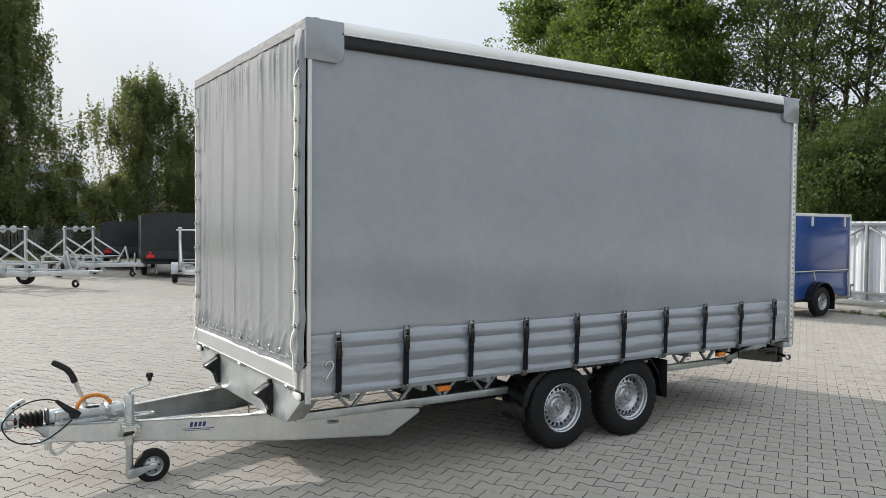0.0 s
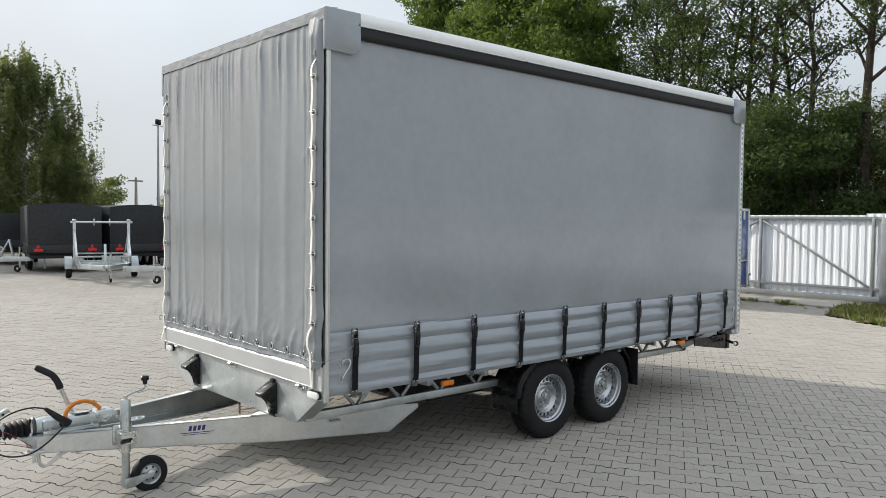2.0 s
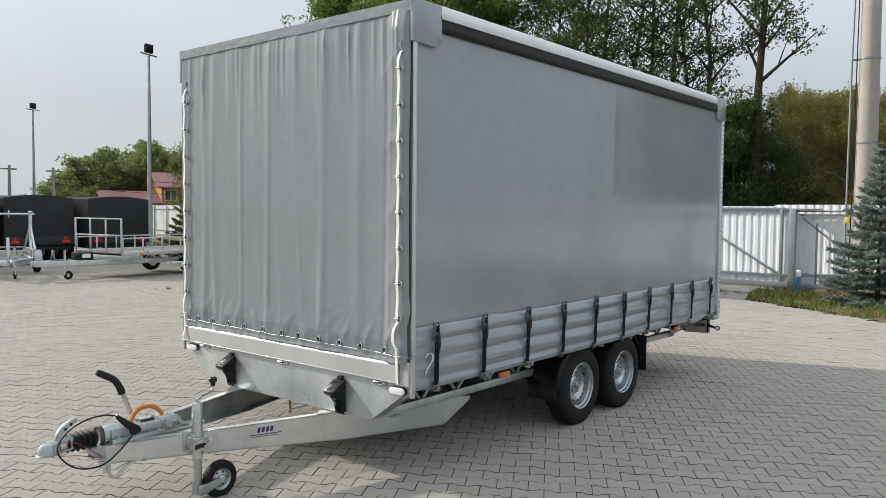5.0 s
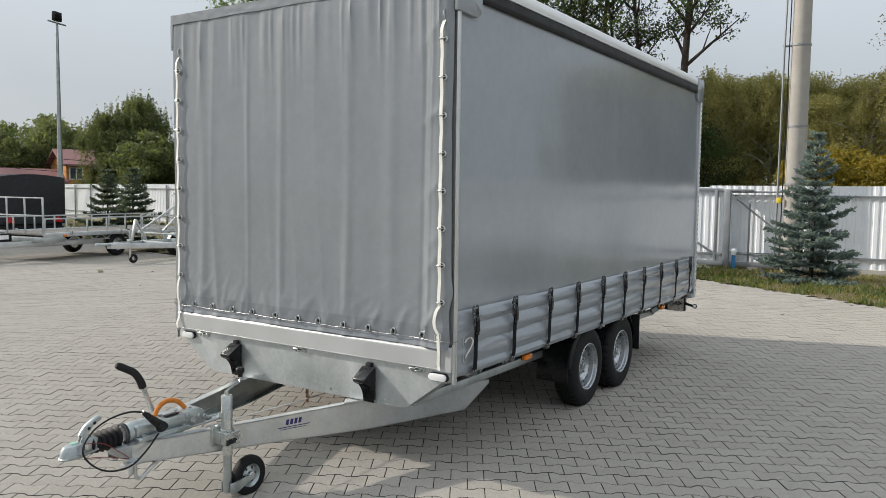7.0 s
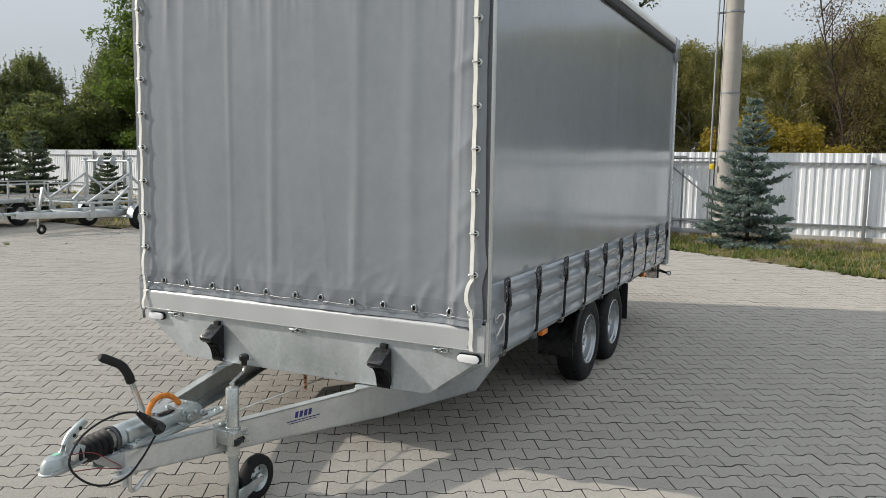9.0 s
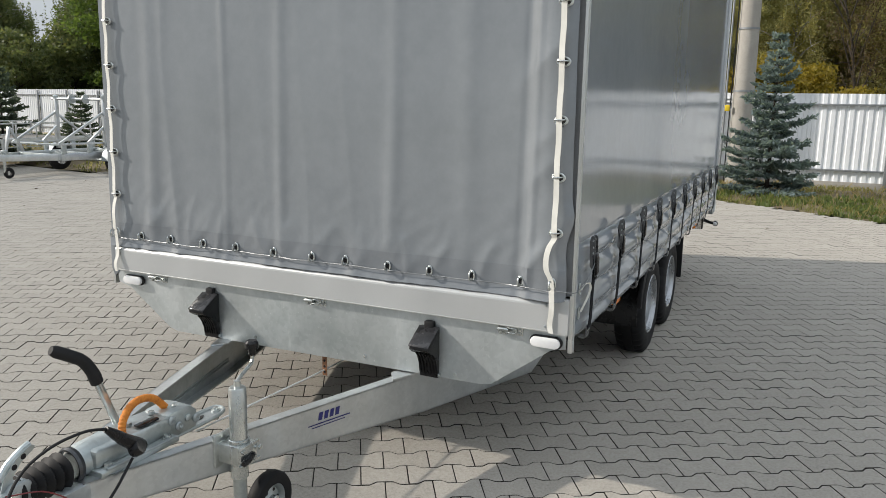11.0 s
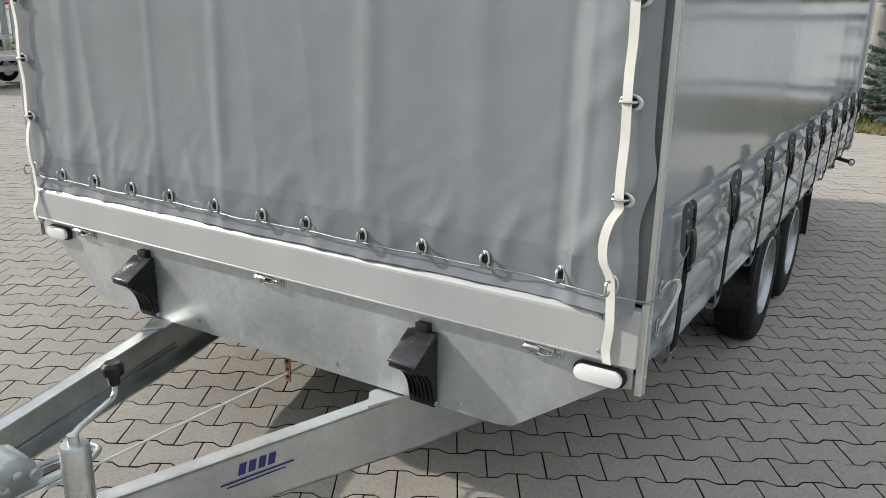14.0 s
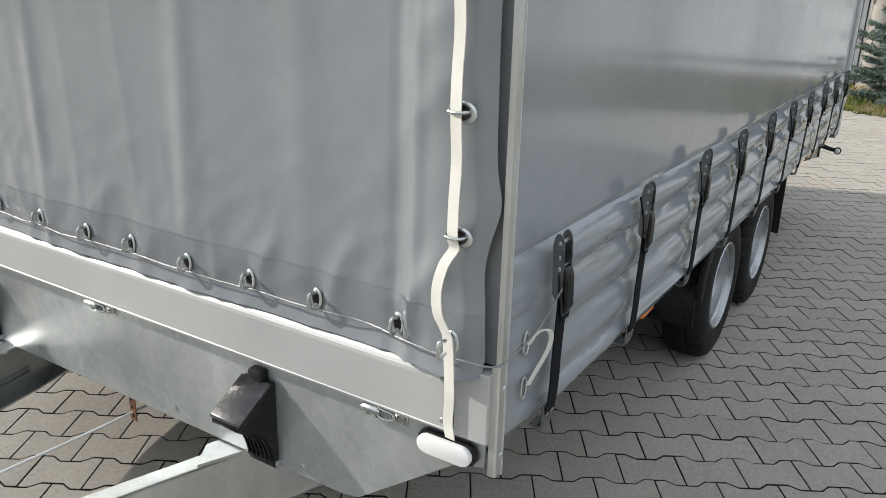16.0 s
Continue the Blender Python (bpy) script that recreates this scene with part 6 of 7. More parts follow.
# ---- trees ----
def leaf_quads(rng, pts, size, flat=0.0):
    """Small pointed leaves at the points, turned at random."""
    n = len(pts)
    a = rng.normal(size=(n, 3))
    a /= np.linalg.norm(a, axis=1, keepdims=True)
    b = rng.normal(size=(n, 3))
    b[:, 2] += flat
    b -= a * (a * b).sum(1, keepdims=True)
    b /= np.linalg.norm(b, axis=1, keepdims=True) + 1e-9
    s = size * rng.uniform(0.55, 1.35, (n, 1))
    a, b = a * s * 0.62, b * s * 0.42
    return np.stack([pts - a - b * 0.35, pts + a * 1.1 - b * 0.2, pts + b * 1.1], 1)


def build_tree(name, x, y, h, spread, low, leaf, bark, seed, limbs=18, per=420, size=0.15, gap=0.0, droop=0.0, up=0.6, trunk=0.13, clump=0.55, label="", stems=1):
    """Trunk, limbs and twigs that end in clumps of leaves; droop hangs the clumps in strands."""
    rng = np.random.default_rng(seed)
    root = thing(name, x, y, -0.08, rng.uniform(0, 360), label, "tree")
    bm = B()
    limb_bm = B()
    ends = []
    for st in range(stems):
        ox, oy = (rng.normal(0, 0.35), rng.normal(0, 0.35)) if stems > 1 else (0, 0)
        hh = h * (1 if st == 0 else rng.uniform(0.7, 0.95))
        tp, k = [], 9
        wob = rng.normal(0, 0.018 * hh, (k, 2)).cumsum(0) * 0.6
        for i in range(k):
            f = i / (k - 1)
            tp.append(Vector((ox * (1 + 2 * f) + wob[i, 0] * f, oy * (1 + 2 * f) + wob[i, 1] * f, hh * 0.97 * f)))
        tube(bm, tp, [trunk * (1 - 0.9 * i / (k - 1)) * (1.25 if i == 0 else 1) for i in range(k)], 9)
        for j in range(limbs // stems):
            f = low + (0.97 - low) * (j + rng.uniform(0, 1)) / (limbs // stems)
            i0 = min(int(f * (k - 1)), k - 2)
            o = tp[i0].lerp(tp[i0 + 1], f * (k - 1) - i0)
            az = j * 2.4 + rng.uniform(-0.5, 0.5)
            g = (f - low) / (1 - low)
            ln = spread * (0.35 + 0.95 * math.sin(math.pi * min(1, 0.22 + 0.78 * g)) ** 0.8) * rng.uniform(0.65, 1.15)
            el = up * rng.uniform(0.5, 1.3) + 0.35 * g
            d = Vector((math.cos(az) * math.cos(el), math.sin(az) * math.cos(el), math.sin(el)))
            p1 = o + d * ln * 0.5 + Vector((0, 0, ln * 0.05))
            p2 = o + d * ln + Vector((0, 0, ln * (0.10 - 0.45 * droop)))
            r0 = trunk * (1 - 0.85 * f) * 0.5 + 0.012
            path = smooth_path([o, p1, p2], 3)
            tube(limb_bm, path, [r0 * (1 - 0.8 * q / (len(path) - 1)) for q in range(len(path))], 5)
            ends += [p2, p1.lerp(p2, 0.5)]
            for q in range(3):
                b0 = path[2 + q % 3]
                d2 = Vector((rng.normal(), rng.normal(), rng.normal() * 0.5 + 0.25 - droop * 0.6)).normalized()
                b1 = b0 + (d * 0.6 + d2).normalized() * ln * rng.uniform(0.28, 0.5)
                tube(limb_bm, [b0, b0.lerp(b1, 0.5) + Vector((0, 0, 0.04)), b1], [r0 * 0.4, r0 * 0.28, 0.006], 3)
                ends += [b1, b0.lerp(b1, 0.6)]
    pts = []
    for e in ends:
        if rng.uniform() < gap:
            continue
        m = int(per * rng.uniform(0.5, 1.4))
        c = clump * rng.uniform(0.6, 1.35)
        if droop > 0.3:
            ns = max(3, m // 26)
            for _ in range(ns):
                s0 = np.array(e) + rng.normal(0, 1, 3) * np.array([0.24, 0.24, 0.34]) * c
                t = rng.uniform(0, 1, (26, 1))
                drop = np.array([[rng.normal(0, 0.12), rng.normal(0, 0.12), -rng.uniform(0.5, 1.5) * c * 1.6]])
                pts.append(s0 + drop * t + rng.normal(0, 0.05, (26, 3)))
        else:
            q = rng.normal(size=(m, 3))
            q /= np.linalg.norm(q, axis=1, keepdims=True)
            pts.append(np.array(e) + q * c * rng.uniform(0.25, 1.0, (m, 1)) ** 0.6 * np.array([[1.15, 1.15, 0.62]]))
    part("trunk", bm, bark, root)
    part("limb_frame", limb_bm, bark, root)
    cr = quads_mesh("crown", leaf_quads(rng, np.concatenate(pts), size), leaf)
    part_me("crown", cr, root)
    return root


def again(tree, x, y, s, turn):
    return copy_thing(tree, pose(x, y, -0.08, 0, 0, turn) @ Matrix.Scale(s, 4))


alder = build_tree("alder_tree", 27.2, 10.45, 16.5, 2.3, 0.40, LEAF_ALDER, BARK, 21, 26, 62, 0.11, 0.16, 0, 0.75, 0.21, 0.5, "tall dark alder with a thin crown and bare lower trunk")
alder_b = build_tree("alder_tree", 27.2, 14.75, 16.0, 1.7, 0.34, LEAF_ALDER, BARK, 22, 30, 32, 0.12, 0.40, 0, 0.6, 0.14, 0.55, "tall slender alder with a ragged crown")
alder_c = build_tree("alder_tree", 27.2, 17.3, 15.6, 2.0, 0.28, LEAF_ALDER, BARK, 23, 32, 50, 0.12, 0.2, 0, 0.6, 0.15, 0.6, "tall alder with small dark leaves")
for x, y, s, t, src in ((27.4, 12.35, 0.98, 70, alder_b), (27.9, 13.2, 0.9, 20, alder_b), (27.0, 13.75, 1.0, 150, alder_b), (27.4, 15.5, 0.95, 200, alder_b), (26.8, 16.1, 1.02, 290, alder_b), 
                        (28.5, 19.0, 0.95, 100, alder_c), (30.4, 20.6, 1.0, 260, alder_c)):
    again(src, x, y, s, t)
leafy = build_tree("broadleaf_tree", 28.2, 23.2, 15.0, 2.7, 0.14, LEAF_BRIGHT, BARK, 31, 36, 140, 0.16, 0.06, 0, 0.5, 0.22, 0.8, "dense bright green broadleaf tree")
leafy_b = build_tree("broadleaf_tree", 28.6, 28.6, 14.2, 2.8, 0.12, LEAF_BRIGHT, BARK, 32, 36, 140, 0.16, 0.06, 0, 0.45, 0.22, 0.85, "dense green broadleaf tree with a rounded crown")
for x, y, s, t, src in ((29.4, 25.9, 1.08, 40, leafy_b), (30.4, 32.6, 0.95, 140, leafy), (34.0, 30.0, 1.1, 220, leafy_b), (35.0, 35.6, 0.92, 300, leafy_b), (30.6, 36.2, 1.12, 75, leafy_b)):
    again(src, x, y, s, t)
bush = build_tree("understorey_bush", 26.4, 11.1, 5.6, 1.7, 0.05, LEAF_DARK, BARK, 41, 26, 95, 0.105, 0.0, 0, 0.6, 0.06, 0.66, "dense dark green bush behind the fence", 3)
bush["category"] = "bush"
for x, y, s, t in ((25.4, 12.8, 1.0, 50), (26.0, 14.6, 0.95, 120), (25.2, 16.6, 0.95, 200), (25.7, 19.2, 0.95, 260), (26.4, 22.0, 0.9, 310), (27.0, 25.5, 0.95, 30), (27.4, 29.5, 0.9, 90), (27.4, 9.6, 0.72, 250), (28.8, 12.2, 0.9, 310), (28.2, 11.2, 0.98, 15), (29.5, 15.0, 1.1, 140), (29.8, 18.6, 1.1, 330)):
    again(bush, x, y, s, t)
olive = build_tree("young_birch", 30.4, 6.4, 6.1, 1.3, 0.08, LEAF_OLIVE, BARK_BIRCH, 51, 36, 165, 0.064, 0.0, 0.0, 0.5, 0.08, 0.58, "olive and yellowing young birch")
olive_b = build_tree("young_birch", 30.2, 3.4, 6.4, 1.35, 0.08, LEAF_OLIVE, BARK_BIRCH, 52, 36, 165, 0.064, 0.04, 0.4, 0.55, 0.08, 0.5, "olive-green young birch turning yellow")
olive_far = build_tree("young_birch", 33.6, 6.4, 6.2, 1.35, 0.08, LEAF_OLIVE, BARK_BIRCH, 53, 28, 60, 0.115, 0.02, 0.0, 0.5, 0.08, 0.58, "olive and yellowing young birch in the back row")
for i, (x, y, s) in enumerate(((28.6, 9.1, 1.05), (28.8, 7.5, 1.05), (28.4, 5.8, 0.9), (28.6, 4.2, 0.95), (28.4, 0.8, 0.95), (30.0, 10.2, 1.15), (31.0, 8.4, 1.12), (32.6, 9.8, 0.85), (30.2, 4.9, 0.98), (32.4, 5.6, 1.02), (32.0, 7.2, 1.0), (32.6, 4.0, 1.06), (30.6, 1.9, 1.04), (32.8, 2.4, 1.08), (30.2, 0.3, 0.97), (32.6, 0.8, 1.06),
                               (30.6, -1.5, 1.0), (32.8, -1.0, 1.06), (30.4, -3.4, 1.0), (32.6, -3.2, 1.1), (30.8, -5.4, 1.02), (32.6, -6.0, 1.1), (30.6, -7.8, 1.05))):
    again((olive, olive_b)[i % 2] if x < 31 and y > -3 else olive_far, x, y, s * (0.93 if y > 5.5 else 1.12 if y < 1 else 0.98), 47 * i)
darkbirch = build_tree("bare_twigged_tree", 28.0, 0.9, 7.7, 1.5, 0.16, LEAF_BRONZE, BARK, 55, 60, 45, 0.065, 0.25, 0, 0.95, 0.07, 0.65, "thin brownish tree with bare upright twigs", 3)
yellow = build_tree("yellow_bush", 22.6, 4.2, 2.85, 0.75, 0.12, LEAF_YELLOW, BARK, 61, 22, 75, 0.10, 0.05, 0, 0.8, 0.03, 0.36, "yellow autumn bush behind the fence", 3)
yellow["category"] = "bush"
for x, y, s, t in ((22.9, 5.6, 0.96, 80), (24.4, 4.9, 1.1, 30), (24.2, 3.4, 1.0, 200)):
    again(yellow, x, y, s, t)
birch = build_tree("weeping_birch", 2.7, 50.0, 16.0, 3.7, 0.10, LEAF_WEEP, BARK_BIRCH, 71, 48, 430, 0.145, 0.28, 0.8, 0.42, 0.2, 1.2, "large weeping birch with hanging olive foliage")
birch_b = build_tree("weeping_birch", 11.2, 52.0, 11.6, 3.1, 0.06, LEAF_WEEP, BARK_BIRCH, 72, 36, 320, 0.145, 0.28, 0.5, 0.42, 0.18, 1.05, "weeping birch with airy hanging foliage")
for x, y, s, t, src in ((-0.9, 52, 1.05, 40, birch), (14.4, 56, 0.66, 90, birch_b), (8.6, 49.5, 0.42, 33, birch_b), (13.2, 50.5, 0.45, 133, birch_b), (31.6, 50, 0.70, 140, birch_b), (33.0, 51.5, 0.73, 200, birch_b), (29.6, 50, 0.60, 10, birch_b), (33.6, 44, 0.72, 60, birch_b), (35.5, 44.5, 0.86, 100, birch_b)):
    again(src, x, y, s, t)
far_bush = build_tree("understorey_bush", -2.5, 49, 4.2, 1.35, 0.05, LEAF_WEEP, BARK, 42, 18, 42, 0.17, 0.0, 0, 0.6, 0.06, 0.6, "low green bush along the far boundary", 3)
far_bush["category"] = "bush"
for x, y, s, t in ((0.6, 48.6, 0.93, 80), (3.4, 48.8, 1.0, 170), (6.2, 49, 0.88, 260), (17.0, 60, 1.13, 40), (19.2, 64, 1.0, 140), (25.4, 61, 0.83, 20), (27.6, 66, 1.0, 100), (22.6, 64, 0.6, 220), (31.4, 70, 1.47, 250), (9.0, 62, 1.33, 60), (13.0, 64, 1.47, 300), (31.0, 47.5, 1.2, 10), (33.4, 46.5, 1.33, 190), (36.2, 45, 1.53, 70), (30.2, 71, 1.15, 130), (32.8, 70, 1.35, 33), (36.6, 69.5, 1.8, 280), (38.4, 68.5, 1.73, 350),
                   (34.5, 76, 1.4, 60), (38.2, 76, 1.68, 20), (41, 77, 1.79, 250), (43.5, 75, 1.79, 140), (29.7, 43.6, 1.15, 15), (31.6, 44.2, 1.25, 95), (33.2, 43.4, 1.2, 215), (28.2, 44.6, 1.0, 310)):
    again(far_bush, x, y, s, t)
for x, y, s, t in ((40.0, 46.5, 1.0, 200), (38.0, 41.0, 0.95, 330), (35.6, 75.0, 0.50, 60)):
    again(leafy, x, y, s, t)


def build_spruce(name, x, y, h, r, mat, seed, whorls, label, size=0.085, uneven=(0.72, 1.18), taper=0.95):
    rng = np.random.default_rng(seed)
    root = thing(name, x, y, 0.0, rng.uniform(0, 360), label, "spruce")
    bm = B()
    tube(bm, [(0, 0, -0.1), (0.01, 0, h * 0.5), (0, 0, h * 0.97)], [0.03 * h * 0.5, 0.02 * h * 0.5, 0.005], 8)
    part("trunk", bm, BARK, root)
    bb = B()
    quads = []
    for w in range(whorls):
        f = (w + 0.3) / whorls
        z = h * (0.05 + 0.92 * f ** 0.92)
        ln0 = r * (1 - f) ** taper * (0.75 + 0.25 * min(1, f * 8)) + 0.05
        nb = int(6 + 4 * (1 - f))
        for b in range(nb):
            az = 2 * math.pi * (b + rng.uniform(-0.25, 0.25)) / nb + w * 1.3
            ln = ln0 * rng.uniform(*uneven)
            el = -0.12 + 0.75 * f + rng.normal(0, 0.08)
            d = np.array([math.cos(az) * math.cos(el), math.sin(az) * math.cos(el), math.sin(el)])
            side = np.array([-math.sin(az), math.cos(az), 0.0])
            o = np.array([0, 0, z])
            tip = o + d * ln + np.array([0, 0, 0.10 * ln])
            tube(bb, [Vector(o), Vector(o + d * ln * 0.5 - np.array([0, 0, 0.04 * ln])), Vector(tip)], [0.010, 0.006, 0.003], 3)
            nt = max(3, int(ln / 0.055))
            for k in range(nt):
                g = 0.22 + 0.78 * (k + 0.5) / nt
                p = o + d * ln * g + np.array([0, 0, -0.16 * ln * g * (1 - g) + 0.10 * ln * g * g])
                tl = (0.34 * ln * (1.1 - g) + 0.055) * rng.uniform(0.7, 1.2)
                for sg in (-1, 0, 1):
                    dd = d * (0.75 if sg else 1.0) + side * sg * 0.75 + np.array([0, 0, rng.normal(0.02, 0.10)])
                    dd /= np.linalg.norm(dd)
                    m = max(2, int((tl if sg else 0.10) / 0.035))
                    for q in range(m):
                        c = p + dd * (tl if sg else 0.10) * (q + 0.5) / m
                        for _ in range(2):
                            u = dd + rng.normal(0, 0.45, 3)
                            u /= np.linalg.norm(u)
                            v = np.cross(u, rng.normal(size=3))
                            v /= np.linalg.norm(v) + 1e-9
                            L, W = size * rng.uniform(0.6, 1.1), size * 0.2
                            quads.append((c - v * W, c + u * L * 0.5 - v * W * 1.1, c + u * L, c + u * L * 0.4 + v * W))
    part("limb_frame", bb, BARK, root)
    part_me("foliage", quads_mesh("foliage", np.array(quads), mat), root)
    return root


build_spruce("blue_spruce", 14.70, 4.10, 3.05, 0.93, NEEDLE_BLUE, 5, 17, "young silvery blue spruce in the turf", 0.095, (0.48, 1.24), 1.12)
dark_spruce = build_spruce("young_spruce", 12.9, 23.2, 2.45, 0.9, NEEDLE_GREEN, 6, 12, "young dark spruce by the fence", 0.10, (0.5, 1.22))
for x, y, s, t in ((13.6, 25.6, 1.0, 80), (15.6, 23.4, 0.75, 220), (13.2, 21.0, 0.5, 300), (5.6, 41.0, 0.95, 60), (4.3, 43.0, 0.8, 160), (17.4, 22.0, 0.8, 100)):
    copy_thing(dark_spruce, pose(x, y, 0, 0, 0, t) @ Matrix.Scale(s, 4))

# ---- parked trailers ----
def wheel_set(root, places, r=0.31, w=0.17, axis="x"):
    bm = B()
    lathe(bm, [(r * 0.56, -w / 2), (r * 0.85, -w / 2), (r * 0.97, -w * 0.38), (r, -w * 0.2), (r, w * 0.2), (r * 0.97, w * 0.38), (r * 0.85, w / 2), (r * 0.56, w / 2)], None, 28, True)
    ty = mesh_of("wheel", bm, RUBBER)
    bm = B()
    lathe(bm, [(0, w * 0.2), (r * 0.2, w * 0.22), (r * 0.3, w * 0.1), (r * 0.45, w * 0.12), (r * 0.52, w * 0.42), (r * 0.58, w * 0.45), (r * 0.58, -w * 0.45), (0, -w * 0.4)], None, 24)
    ri = mesh_of("rim", bm, RIM)
    for x, y, out in places:
        t = {"x": pose(0, 0, 0, 0, 90 * out, 0), "y": pose(0, 0, 0, -90 * out, 0, 0)}[axis]
        wh = part_me("wheel", ty, root, "", Matrix.Translation((x, y, r)) @ t)
        part_me("rim", ri, wh)


def covered_trailer(x, y, rz, w=2.05, ln=4.2, roof=2.04, arch=0.09, label="parked box trailer under a charcoal tarpaulin cover"):
    """Stern towards local -y."""
    t = thing("covered_trailer", x, y, 0, rz, label, "trailer", "parked covered trailers")
    bm = B()
    n = 10
    prof = [(-w / 2, 0.86), (-w / 2, roof - 0.02)] + [(-w / 2 + w * k / n, roof + arch * math.sin(math.pi * k / n)) for k in range(n + 1)] + [(w / 2, roof - 0.02), (w / 2, 0.86)]
    prism(bm, prof, 0.0, ln, "xz", 0.012)
    part("tarp_cover", bm, TARP_DARK, t)
    bm = B()
    box(bm, -w / 2 - 0.015, w / 2 + 0.015, -0.02, 0.03, 0.60, 0.86, 0.01)
    part("tail_board", bm, TARP_DARK, t)
    bm = B()
    box(bm, -w / 2 - 0.012, w / 2 + 0.012, 0.03, ln, 0.60, 0.855, 0.008)
    part("side_board", bm, BLACK_MATT, t)
    bm = B()
    box(bm, -w / 2 + 0.05, w / 2 - 0.05, 0.1, ln - 0.1, 0.46, 0.60, 0.01)
    for s in (-1, 1):
        bar(bm, (s * 0.5, ln - 0.2, 0.5), (0, ln + 1.2, 0.5), 0.07, 0.1)
    part("chassis", bm, UNDER, t)
    bm = B()
    box(bm, -w / 2 + 0.1, w / 2 - 0.1, -0.06, 0.0, 0.44, 0.52, 0.01)
    bum = part("light_bar", bm, BLACK_MATT, t)
    for s in (-1, 1):
        bm = B()
        box(bm, s * (w / 2 - 0.28) - 0.13, s * (w / 2 - 0.28) + 0.13, -0.085, -0.03, 0.64, 0.74, 0.015)
        part("tail_lamp", bm, RED_LENS, t)
        bm = B()
        prism(bm, [(s * (w / 2 - 0.28) - 0.075, 0.75), (s * (w / 2 - 0.28) + 0.075, 0.75), (s * (w / 2 - 0.28), 0.88)], -0.07, -0.045, "xz", 0.004)
        part("reflector", bm, RED_LENS, t)
        bm = B()
        box(bm, s * (w / 2 - 0.12) - 0.13, s * (w / 2 - 0.12) + 0.13, ln * 0.38, ln * 0.62, 0.56, 0.68, 0.03)
        part("mudguard", bm, BLACK, t)
        bm = B()
        tube(bm, [(s * 0.55, 0.35, 0.5), (s * 0.55, 0.3, 0.12)], 0.022, 8)
        part("prop_stand", bm, GALV_DULL, t)
    wheel_set(t, [(-w / 2 + 0.14, ln * 0.42, -1), (w / 2 - 0.14, ln * 0.42, 1), (-w / 2 + 0.14, ln * 0.58, -1), (w / 2 - 0.14, ln * 0.58, 1)])
    return t


covered_trailer(6.23, 25.6, -10)
covered_trailer(8.60, 25.7, 0)
covered_trailer(11.02, 25.5, 0)
covered_trailer(5.75, 30.6, -12, 2.0, 4.0, 1.80, 0.03, "parked low trailer under a charcoal flat tarpaulin cover")


